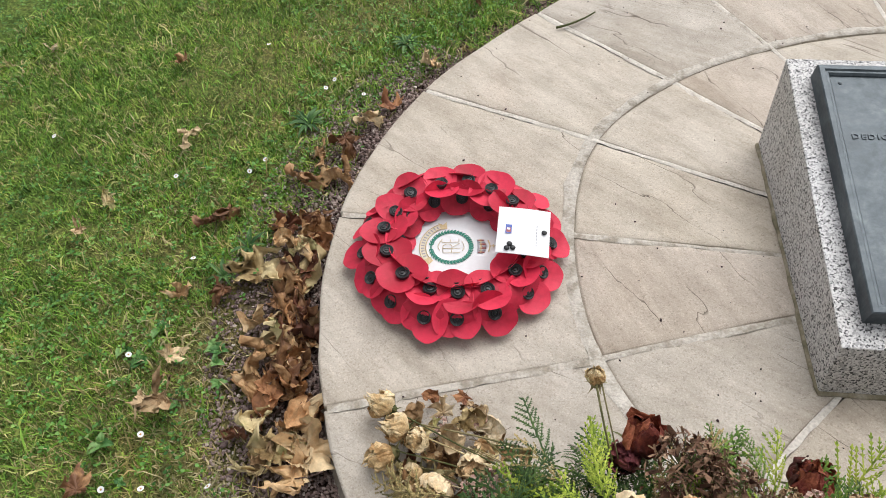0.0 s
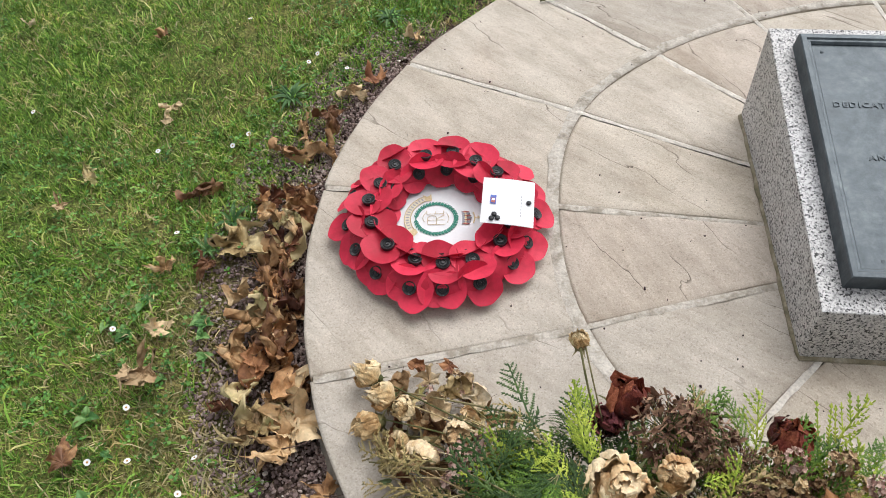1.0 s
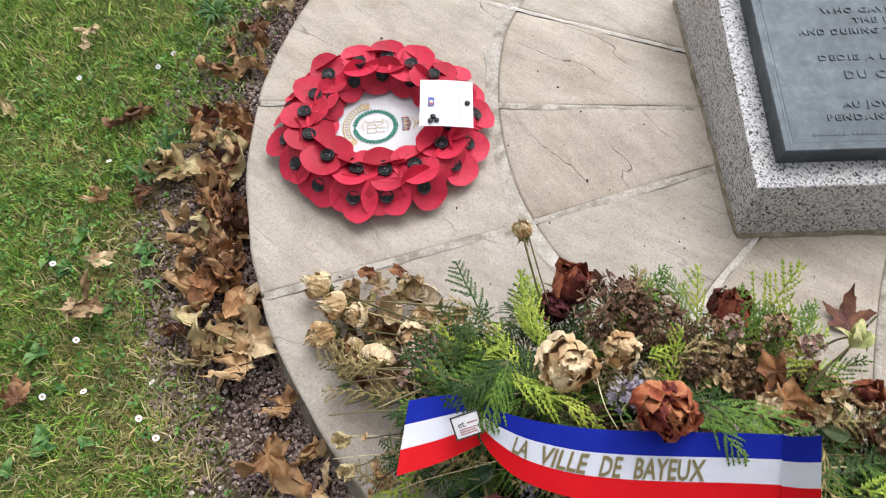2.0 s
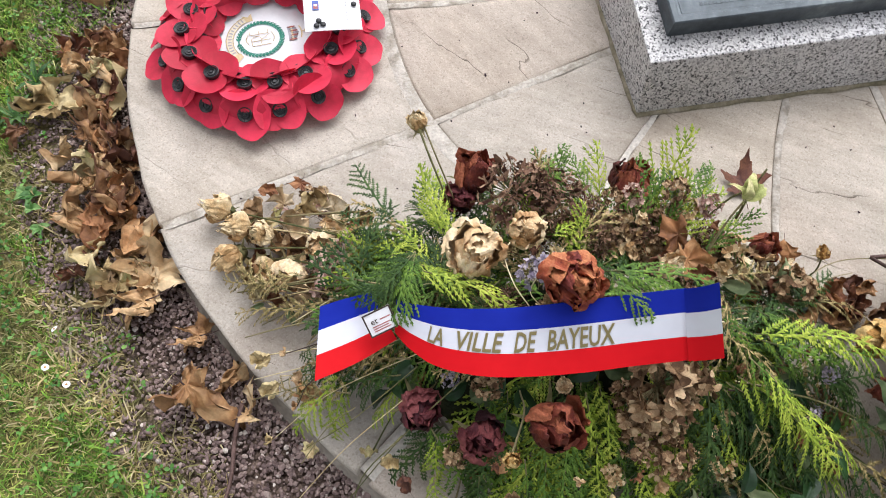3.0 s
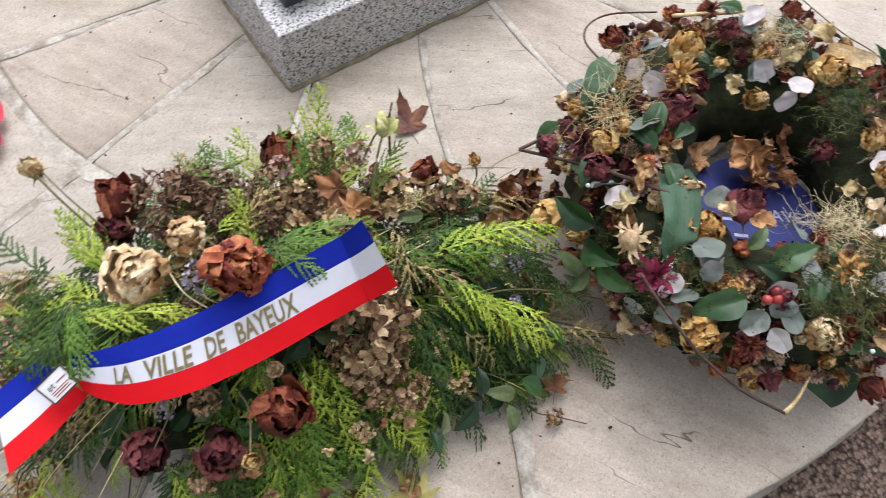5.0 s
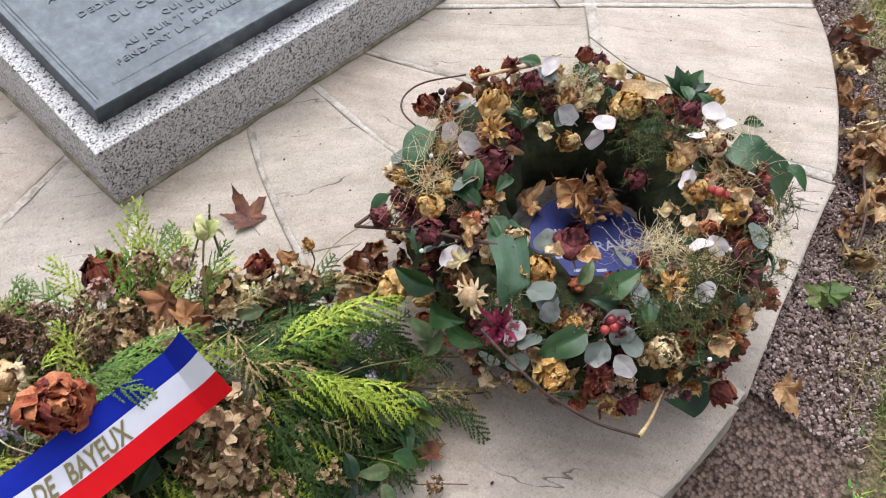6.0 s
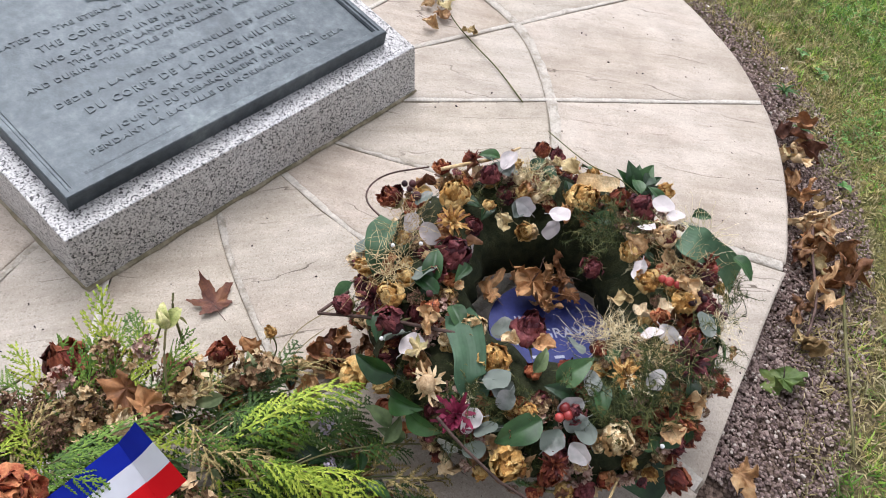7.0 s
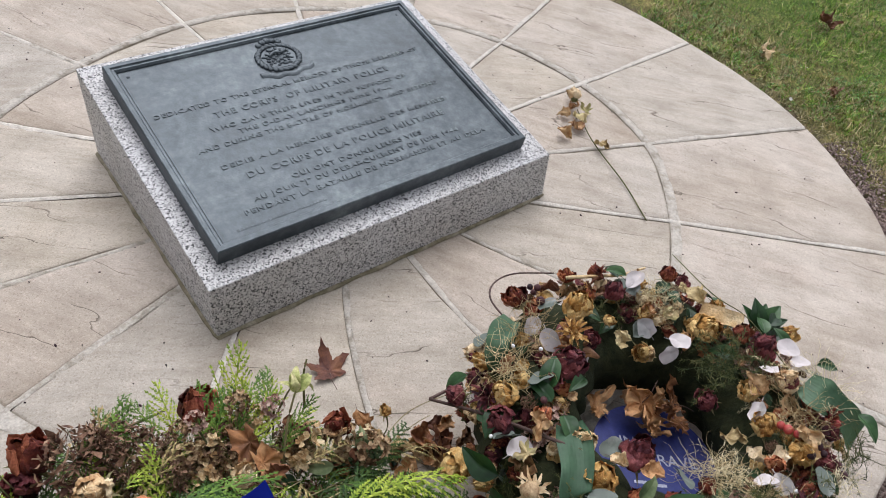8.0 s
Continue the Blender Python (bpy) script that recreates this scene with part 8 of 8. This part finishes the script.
for x, y, s, k, a in (
    (-0.391, 0.623, 0.064, "pale", 186), (-0.403, 0.701, 0.036, "brown", 44), (-0.418, 0.830, 0.036, "brown", 133), (-0.668, 0.972, 0.032, "pale", 222), (-0.532, 1.238, 0.040, "brown", 311),
    (-0.645, 1.048, 0.040, "tan", 25), (-0.468, 0.468, 0.040, "brown", 112), (-0.622, 1.509, 0.034, "brown", 200), (-0.967, 1.541, 0.030, "pale", 290), (0.058, 1.770, 0.04, "brown", 70),
    (2.543, 0.820, 0.05, "brown", 10), (2.563, 0.574, 0.042, "brown", 95), (2.977, 0.837, 0.06, "russet", 170), (2.80, 0.25, 0.05, "brown", 260)):
    loose_leaf(x, y, GL + 0.018, s, k, a, 0.25, -0.2, "curled brown dead leaf lying on the lawn")
rl = random.Random(77)
for i in range(9):
    a = rl.uniform(174, 204)
    r = edge_at(a) + 0.03 + abs(rl.gauss(0, 0.045))
    p = polar(a, r)
    loose_leaf(p.x, p.y, GL + rl.uniform(0.004, 0.022), rl.uniform(0.036, 0.066), ("brown", "brown", "tan", "pale", "russet")[i % 5], rl.uniform(0, 360), rl.uniform(-0.5, 0.5), rl.uniform(-0.5, 0.5))
for x, y, s, k, a in (
    (1.749, -0.130, 0.062, "brown", 15), (1.764, -0.186, 0.066, "brown", 105), (1.697, -0.224, 0.070, "orange", 195), (1.605, -0.212, 0.062, "brown", 285), (1.568, -0.249, 0.066, "brown", 60), (1.462, -0.257, 0.055, "tan", 150),
    (1.138, -0.267, 0.048, "brown", 240), (1.650, -0.158, 0.060, "brown", 330), (1.634, -0.259, 0.065, "orange", 47), (1.72, -0.16, 0.06, "brown", 137), (1.52, -0.215, 0.05, "brown", 227), (1.80, -0.06, 0.055, "brown", 317)):
    loose_leaf(x, y, GL + 0.008, s, k, a, 0.1, 0.25)
ROLLED = {k: [curled_leaf_mesh(LEAF_MATS[k], UNIT, i * 4.1 + 30 + len(k)) for i in range(4)] for k in ("brown", "russet", "orange", "tan")}
for i in range(46):
    if i < 28:
        a = rl.uniform(176, 197)
        p, z = polar(a, edge_at(a) + 0.02 + abs(rl.gauss(0, 0.055))), GL + rl.uniform(0.006, 0.026)
    else:
        a = rl.uniform(297, 318)
        p, z = polar(a, edge_at(a) + 0.03 + abs(rl.gauss(0, 0.040))), GL + rl.uniform(0.006, 0.022)
    kind = ("brown", "russet", "brown", "orange", "tan", "russet")[i % 6]
    leaf = set_on("dead_leaf", ROLLED[kind][i % 4], None, p.x, p.y, z, rl.uniform(-0.4, 0.4), rl.uniform(-0.4, 0.4), 1, rl.uniform(0, 360), rl.uniform(0.026, 0.044) / UNIT)
    tagged(leaf, "tightly rolled brown dead leaf in the drift beside the paving", "leaf", "dead leaves")
GREENLEAF = lobed_leaf_mesh("fallen_green_leaf", organic("green_fallen_leaf", [(0.035, 0.075, 0.014), (0.085, 0.135, 0.028), (0.16, 0.19, 0.05)], 14, 0.5, 0.3, 0.0), 0.072, 51, 0.8)
tagged(set_on("fallen_leaf", GREENLEAF, None, 1.358, -0.250, GL + 0.008, -0.3, 0.3, 1, 200), "fresh green lobed leaf lying on the gravel", "leaf")
MAPLE = lobed_leaf_mesh("fallen_leaf", organic("maple_leaf_russet", [(0.06, 0.025, 0.022), (0.15, 0.06, 0.04), (0.28, 0.13, 0.06)], 30, 0.65, 0.35, 0.0), 0.052, 63, 0.35)
tagged(set_on("fallen_leaf", MAPLE, None, 0.752, 0.512, 0.004, 0, -0.1, 1, 75), "russet maple leaf lying on the paving", "leaf")
YELLOWING = lobed_leaf_mesh("fallen_leaf", organic("yellowing_leaf", [(0.17, 0.13, 0.035), (0.33, 0.29, 0.085), (0.47, 0.43, 0.16)], 18, 0.65, 0.4, 0.0), 0.05, 71, 0.35)
tagged(set_on("fallen_leaf", YELLOWING, None, 0.44, 0.045, 0.006, 0, -0.1, 1, 95), "yellowing lobed leaf lying on the paving", "leaf")


def stick(points, radius, label, mat=WOOD):
    ob = new("twig", Geo().add(*tube(smooth_line(points, 6), radius, 6, 0.6)).mesh("twig", [mat]))
    return tagged(ob, label, "twig")


stick([(-0.018, 0.335, GL + 0.012), (-0.031, 0.290, GL + 0.010), (-0.040, 0.235, GL + 0.010), (-0.062, 0.180, GL + 0.010)], 0.0038, "thin dark dead twig lying on the gravel")
stick([(1.64, -0.245, GL + 0.03), (1.50, -0.315, GL + 0.012), (1.40, -0.36, GL + 0.012), (1.306, -0.400, GL + 0.012)], 0.0034, "thin grey dead twig lying on the gravel", STEM)
stick([(1.76, -0.13, GL + 0.04), (1.66, -0.17, GL + 0.035), (1.55, -0.225, GL + 0.03), (1.47, -0.245, GL + 0.02)], 0.0036, "thin brown dead twig among fallen leaves")
stick([(0.258, 1.590, 0.006), (0.290, 1.60, 0.010), (0.325, 1.628, 0.008), (0.350, 1.655, 0.006)], 0.0030, "small broken twig lying on the paving", STEM)

# the dried rose on its stalk beside the plinth
dry = tagged(new("dried_rose_stem"), "dried cream rose on a bare thorny stalk lying on the paving", "rose")
holder = dry
twig_part([(1.541, 0.477, 0.006), (1.59, 0.585, 0.006), (1.622, 0.690, 0.008), (1.648, 0.76, 0.010), (1.69, 0.84, 0.015)], 0.0018, STEM, dry, "stalk", 0.7)
rose("cream", (1.715, 0.875, 0.026), 0.026, (0.5, 0.5, 0.6))
for x, y, s, k in ((1.69, 0.85, 0.042, "brown"), (1.665, 0.81, 0.045, "tan"), (1.635, 0.785, 0.045, "brown"), (1.59, 0.79, 0.042, "brown"), (1.64, 0.705, 0.034, "tan"), (1.71, 0.83, 0.036, "tan"), (1.655, 0.84, 0.035, "brown")):
    withered(k, (x, y, 0.012), s * 0.72, (rs.uniform(-0.4, 0.4), rs.uniform(-0.4, 0.4), 0.8))

# crumbs of soil and bark scattered on the slabs
rc = random.Random(4)
litter = Geo()
for i in range(420):
    a, r = rc.uniform(0, 360), 1.15 * math.sqrt(rc.uniform(0.08, 1))
    s = rc.uniform(0.0007, 0.0020) * (1.5 if i % 9 == 0 else 1)
    litter.add(*blob(s, 3, 6, 0.5, i, (1.3, 0.8, 0.6)), 0, Matrix.Translation(polar(a, r, 0.002)) @ pose(0, 0, 0, 0, 0, rc.uniform(0, 360)))
tagged(new("litter", litter.mesh("litter", [BERRY_DARK])), "dark crumbs of soil and bark scattered over the paving", "litter", kind="stuff")


# ---- gravel ----
def gravel():
    """Small rounded stones round the paving, in dark purple-brown with some pale ones."""
    rg = np.random.default_rng(5)
    base = np.array(stone_corners())
    cells = STONE_FACES
    n = 30000
    ang = np.concatenate([np.radians(rg.uniform(148, 234, int(n * 0.56))), np.radians(rg.uniform(272, 340, n - int(n * 0.56)))])
    inner = np.array([edge_at(math.degrees(a)) for a in ang])
    rad = inner + 0.006 + 0.20 * rg.random(n) ** 1.5
    size = rg.uniform(0.0018, 0.0041, n) * np.where(rg.random(n) < 0.03, 1.6, 1)
    pos = np.stack([CX + rad * np.cos(ang), CY + rad * np.sin(ang), GL - 0.003 + rg.uniform(0, 0.004, n)], 1)
    sq = rg.uniform(0.6, 1.25, (n, 1, 3)) * np.array([1, 1, 0.75])
    th = rg.uniform(0, math.tau, n)
    v = base[None] * sq * size[:, None, None] * (1 + rg.uniform(-0.26, 0.26, (n, len(base), 1)))
    c, s = np.cos(th)[:, None], np.sin(th)[:, None]
    v = np.stack([v[..., 0] * c - v[..., 1] * s, v[..., 0] * s + v[..., 1] * c, v[..., 2]], -1) + pos[:, None]
    f = (cells[None] + (np.arange(n) * len(base))[:, None, None]).reshape(-1, 3)
    m, nn, l, b = material("gravel_stone", 0.8, 0.0, 0.3)
    rnd = nn.new("ShaderNodeNewGeometry").outputs["Random Per Island"]
    r = ramp(nn, [(0.0, (0.11, 0.076, 0.070)), (0.35, (0.215, 0.152, 0.138)), (0.72, (0.31, 0.23, 0.20)), (0.94, (0.40, 0.32, 0.28)), (0.99, (0.58, 0.52, 0.46))])
    l.new(rnd, r.inputs[0])
    sp = noise_node(nn, l, 420, 3, nn.new("ShaderNodeNewGeometry").outputs["Position"])
    sr = ramp(nn, [(0.3, (0.7, 0.7, 0.7)), (0.7, (1.2, 1.2, 1.2))])
    l.new(sp.outputs[0], sr.inputs[0])
    l.new(mixed(nn, l, r.outputs[0], sr.outputs[0], 1.0, "MULTIPLY"), b.inputs["Base Color"])
    tagged(new("gravel", fast_mesh("gravel", v.reshape(-1, 3), f, m, False)), "dark purple-brown gravel round the paving", "gravel", kind="stuff")


STONE_FACES = np.array([(0, 11, 5), (0, 5, 1), (0, 1, 7), (0, 7, 10), (0, 10, 11), (1, 5, 9), (5, 11, 4), (11, 10, 2), (10, 7, 6), (7, 1, 8), (3, 9, 4), (3, 4, 2), (3, 2, 6), (3, 6, 8), (3, 8, 9), (4, 9, 5), (2, 4, 11), (6, 2, 10), (8, 6, 7), (9, 8, 1)])


def stone_corners():
    """The twelve corners of an icosahedron."""
    g = (1 + math.sqrt(5)) / 2
    pts = [(-1, g, 0), (1, g, 0), (-1, -g, 0), (1, -g, 0), (0, -1, g), (0, 1, g), (0, -1, -g), (0, 1, -g), (g, 0, -1), (g, 0, 1), (-g, 0, -1), (-g, 0, 1)]
    return [(x / 2.0, y / 2.0, z / 2.0) for x, y, z in pts]


def fast_mesh(name, verts, faces, mat, smooth):
    """A mesh of triangles straight from arrays."""
    me = bpy.data.meshes.new(name)
    me.vertices.add(len(verts))
    me.vertices.foreach_set("co", np.asarray(verts, dtype=np.float32).ravel())
    me.loops.add(len(faces) * 3)
    me.loops.foreach_set("vertex_index", np.asarray(faces, dtype=np.int32).ravel())
    me.polygons.add(len(faces))
    me.polygons.foreach_set("loop_start", np.arange(0, len(faces) * 3, 3, dtype=np.int32))
    me.polygons.foreach_set("use_smooth", np.full(len(faces), smooth))
    me.materials.append(mat)
    me.update(calc_edges=True)
    return me


gravel()


# ---- the lawn ----
def blade_material(name, stops):
    m, n, l, b = material(name, 0.55, 0.0, 0.25)
    g = n.new("ShaderNodeNewGeometry")
    big = noise_node(n, l, 7.0, 6.0, g.outputs["Position"])
    add = n.new("ShaderNodeMath")
    add.operation = "MULTIPLY_ADD"
    l.new(big.outputs[0], add.inputs[0])
    add.inputs[1].default_value = 0.9
    sub = n.new("ShaderNodeMath")
    sub.operation = "SUBTRACT"
    l.new(g.outputs["Random Per Island"], sub.inputs[0])
    sub.inputs[1].default_value = 0.47
    l.new(sub.outputs[0], add.inputs[2])
    r = ramp(n, stops)
    l.new(add.outputs[0], r.inputs[0])
    patch = noise_node(n, l, 16.0, 5.0, g.outputs["Position"], 0.65)
    pr = ramp(n, [(0.36, (0.62, 0.68, 0.62)), (0.50, (1.02, 1.02, 1.0)), (0.66, (1.26, 1.16, 0.98))])
    l.new(patch.outputs[0], pr.inputs[0])
    l.new(mixed(n, l, r.outputs[0], pr.outputs[0], 1.0, "MULTIPLY"), b.inputs["Base Color"])
    return m


def field(n, rg, r0, r1, a0, a1, near=1.0):
    """Random places on the lawn, thinning out towards the gravel."""
    a = np.radians(rg.uniform(a0, a1, n))
    rim = np.array([edge_at(math.degrees(x)) for x in np.linspace(0, math.tau, 361)])
    edge = np.interp(np.degrees(a) % 360, np.arange(361), rim)
    r = np.sqrt(rg.uniform(r0 ** 2, r1 ** 2, n))
    x, y = CX + r * np.cos(a), CY + r * np.sin(a)
    wob = 0.05 * np.sin(x * 9 + 1) * np.sin(y * 7) + 0.03 * np.sin(x * 23) * np.sin(y * 19 + 2)
    verge = np.interp(np.degrees(a) % 360, [0, 12, 100, 150, 168, 184, 232, 300, 336, 350, 360], [0.02, 0.02, 0.02, 0.02, 0.045, 0.10, 0.115, 0.115, 0.10, 0.03, 0.02])
    verge = verge * near
    d = r - edge - verge - wob * np.clip(verge / 0.1, 0.2, 1)
    keep = rg.random(n) < np.clip(d / 0.12, 0.0, 1) ** 1.3 * (0.72 + 0.28 * np.sin(x * 5.1 + 2 * np.sin(y * 3.3)) * np.sin(y * 6.3))
    return x[keep], y[keep]


def blades(name, x, y, rg, high, wide, mat, label, tuft=9, bent=0.2):
    """Grass in small tufts: each place gives several blades that lean out from it, some of them bent over."""
    x, y = np.repeat(x, tuft), np.repeat(y, tuft)
    n = len(x)
    x, y = x + rg.normal(0, 0.008, n), y + rg.normal(0, 0.008, n)
    th = rg.uniform(0, math.tau, n)
    lean = np.abs(rg.normal(0.95, 0.38, n))
    h = high * rg.uniform(0.4, 1.3, n) * np.repeat(rg.uniform(0.6, 1.3, n // tuft), tuft)
    w = wide * rg.uniform(0.6, 1.3, n)
    d = np.stack([np.cos(th), np.sin(th), np.zeros(n)], 1)
    s = np.stack([-np.sin(th), np.cos(th), rg.uniform(-0.9, 0.9, n)], 1) * w[:, None]
    z0 = np.stack([x, y, np.full(n, GL - 0.004)], 1)
    up = np.array([0, 0, 1.0])
    tip = z0 + (d * np.sin(lean)[:, None] + up * np.cos(lean)[:, None]) * h[:, None]
    over = rg.random(n) < bent
    end = tip + (d * 0.9 - up * rg.uniform(-0.3, 0.5, n)[:, None]) * (0.5 * h)[:, None]
    straight, curved = np.nonzero(~over)[0], np.nonzero(over)[0]
    va = np.stack([z0 - s, z0 + s, tip], 1)[straight].reshape(-1, 3)
    fa = np.arange(len(va)).reshape(-1, 3)
    vb = np.stack([z0 - s, z0 + s, tip - s * 0.8, tip + s * 0.8, end], 1)[curved].reshape(-1, 3)
    fb = (np.array([(0, 1, 3), (0, 3, 2), (2, 3, 4)])[None] + (np.arange(len(curved)) * 5)[:, None, None]).reshape(-1, 3) + len(va)
    tagged(new(name, fast_mesh(name, np.concatenate([va, vb]), np.concatenate([fa, fb]), mat, True)), label, "grass", kind="stuff")


TURF = blade_material("grass_blade", [(0.02, (0.058, 0.135, 0.018)), (0.30, (0.115, 0.245, 0.028)), (0.58, (0.200, 0.360, 0.046)), (0.82, (0.32, 0.42, 0.085)), (0.98, (0.50, 0.46, 0.20))])
STRAWY = blade_material("dry_grass_blade", [(0.15, (0.16, 0.15, 0.05)), (0.5, (0.33, 0.27, 0.12)), (0.9, (0.46, 0.40, 0.23))])
rg = np.random.default_rng(9)
xa, ya = field(34000, rg, 1.16, 2.3, 128, 232, 1.4)
xb, yb = field(16000, rg, 1.18, 2.7, 275, 372, 1.7)
xc, yc = field(5000, rg, 1.25, 3.4, 0, 360)
blades("grass", np.concatenate([xa, xb, xc]), np.concatenate([ya, yb, yc]), rg, 0.024, 0.0015, TURF, "short patchy lawn grass round the paving", 10, 0.06)
xa, ya = field(6000, rg, 1.18, 2.3, 128, 236, 0.62)
xb, yb = field(9000, rg, 1.18, 2.6, 272, 372, 0.62)
xc, yc = field(4000, rg, 1.22, 1.70, 285, 372, 0.75)
xd, yd = field(2600, rg, 1.22, 1.62, 185, 234, 0.75)
blades("dry_grass", np.concatenate([xa, xb, xc, xd]), np.concatenate([ya, yb, yc, yd]), rg, 0.022, 0.0012, STRAWY, "dry straw-coloured blades among the lawn grass")


def clover(rg):
    """Low three-part leaves among the grass."""
    x, y = field(30000, rg, 1.24, 2.5, 0, 360)
    patch = np.sin(x * 4.3 + 1.3) * np.sin(y * 5.1 + 0.4) > -0.12
    x, y = x[patch], y[patch]
    n = len(x)
    vs, fs = [], []
    k = 0
    for q in range(3):
        th = rg.uniform(0, 0.5, n) + q * math.tau / 3 + np.sin(x * 900) * 3
        size = rg.uniform(0.004, 0.0085, n)
        z = GL + rg.uniform(0.008, 0.024, n)
        for da, rr in ((0, 0.05), (-0.55, 0.75), (-0.2, 1.05), (0.2, 1.05), (0.55, 0.75)):
            vs.append(np.stack([x + rr * size * np.cos(th + da), y + rr * size * np.sin(th + da), z + 0.25 * size * (rr - 0.6)], 1))
    v = np.stack(vs, 1).reshape(-1, 3)
    f = np.array([(o, o + i, o + i + 1) for o in (0, 5, 10) for i in (1, 2, 3)])
    f = (f[None] + (np.arange(n) * 15)[:, None, None]).reshape(-1, 3)
    tagged(new("clover", fast_mesh("clover", v, f, blade_material("clover_leaf", [(0.1, (0.034, 0.115, 0.018)), (0.5, (0.09, 0.23, 0.040)), (0.9, (0.18, 0.34, 0.085))]), True)), "low clover leaves among the lawn grass", "clover", kind="stuff")


clover(rg)


# daisies and rosettes of broad-leaved weeds in the lawn
def daisy_meshes():
    g = Geo()
    for k in range(16):
        g.add(*grid(1, 2, lambda u, v: (0.0010 + 0.0040 * v, (u - 0.5) * 0.0016 * (0.6 + v), 0.0006 * v), ), 0, pose(0, 0, 0, 0, 0, k * 22.5))
    return g.mesh("petals", [WHITE]), Geo().add(*blob(0.0016, 4, 8, squash=(1, 1, 0.6))).mesh("centre", [AMBER])


PETALS, CENTRE = daisy_meshes()
first = tagged(new("daisy"), "small white lawn daisy with a yellow centre", "daisy", "lawn daisies")
part("petals", PETALS, first)
part("centre", CENTRE, first, pose(0, 0, 0.0008))
rd = random.Random(31)
spots = [(-0.37, 1.14), (-0.345, 1.175), (-0.42, 0.91), (-0.47, 0.70), (-0.17, 1.39), (-0.245, 1.44), (-0.26, 1.41), (-0.43, 1.57), (-0.40, 0.56), (-0.43, 0.47), (-0.37, 0.475), (-0.27, 0.485), (-0.28, 0.43), (-0.25, 0.40), (-0.83, 1.23), (-0.52, 1.12), (2.32, 0.40), (2.40, 0.62), (2.62, 0.70), (2.22, 0.13)]
for i, (x, y) in enumerate(spots):
    m = pose(x, y, GL + 0.024, rd.uniform(-25, 25), rd.uniform(-25, 25), rd.uniform(0, 360))
    if i == 0:
        first.matrix_world = m
    else:
        copy_thing(first, m)
WEED = [blade_leaf_mesh("leaf_blade", organic("weed_leaf", [(0.025, 0.075, 0.018), (0.06, 0.14, 0.035), (0.12, 0.22, 0.065)], 20, 0.55, 0.3, 0.4), UNIT, 0.20 * UNIT, k, 0.45, 1.0, 0.01) for k in range(3)]
for x, y, s, n in ((-0.284, 1.307, 0.052, 20), (-0.098, 1.599, 0.048, 18), (-0.36, 0.885, 0.045, 7), (-0.33, 0.955, 0.05, 7), (2.05, 0.0, 0.045, 7), (2.16, 0.09, 0.04, 7)):
    weed = tagged(new("weed_rosette"), "green rosette of narrow weed leaves in the lawn", "weed", "lawn weeds")
    weed.matrix_world = pose(x, y, GL + 0.004)
    for i in range(n):
        a = math.tau * i / n + rd.uniform(-0.25, 0.25)
        part("leaf_blade", WEED[i % 3], weed, turn_to((math.cos(a), math.sin(a), rd.uniform(0.08, 0.4))) @ Matrix.Scale(s * rd.uniform(0.7, 1.1) / UNIT, 4))
BROAD = [blade_leaf_mesh("leaf_blade", organic("broad_weed_leaf", [(0.045, 0.13, 0.03), (0.09, 0.21, 0.05), (0.17, 0.30, 0.09)], 20, 0.5, 0.3, 0.5), UNIT, 0.62 * UNIT, k, 0.6, 0.3, 0.02) for k in range(3)]
for i in range(26):
    x, y = (rd.uniform(-0.52, -0.30), rd.uniform(0.36, 0.78)) if i < 16 else (rd.uniform(1.85, 2.45), rd.uniform(-0.15, 0.70))
    weed = tagged(new("weed_rosette"), "low weed with broad green leaves at the edge of the lawn", "weed", "broad-leaved weeds")
    weed.matrix_world = pose(x, y, GL + 0.004)
    n = rd.randrange(3, 6)
    for q in range(n):
        a = math.tau * q / n + rd.uniform(-0.4, 0.4)
        part("leaf_blade", BROAD[q % 3], weed, turn_to((math.cos(a), math.sin(a), rd.uniform(0.15, 0.6))) @ Matrix.Scale(rd.uniform(0.010, 0.028) / UNIT, 4))
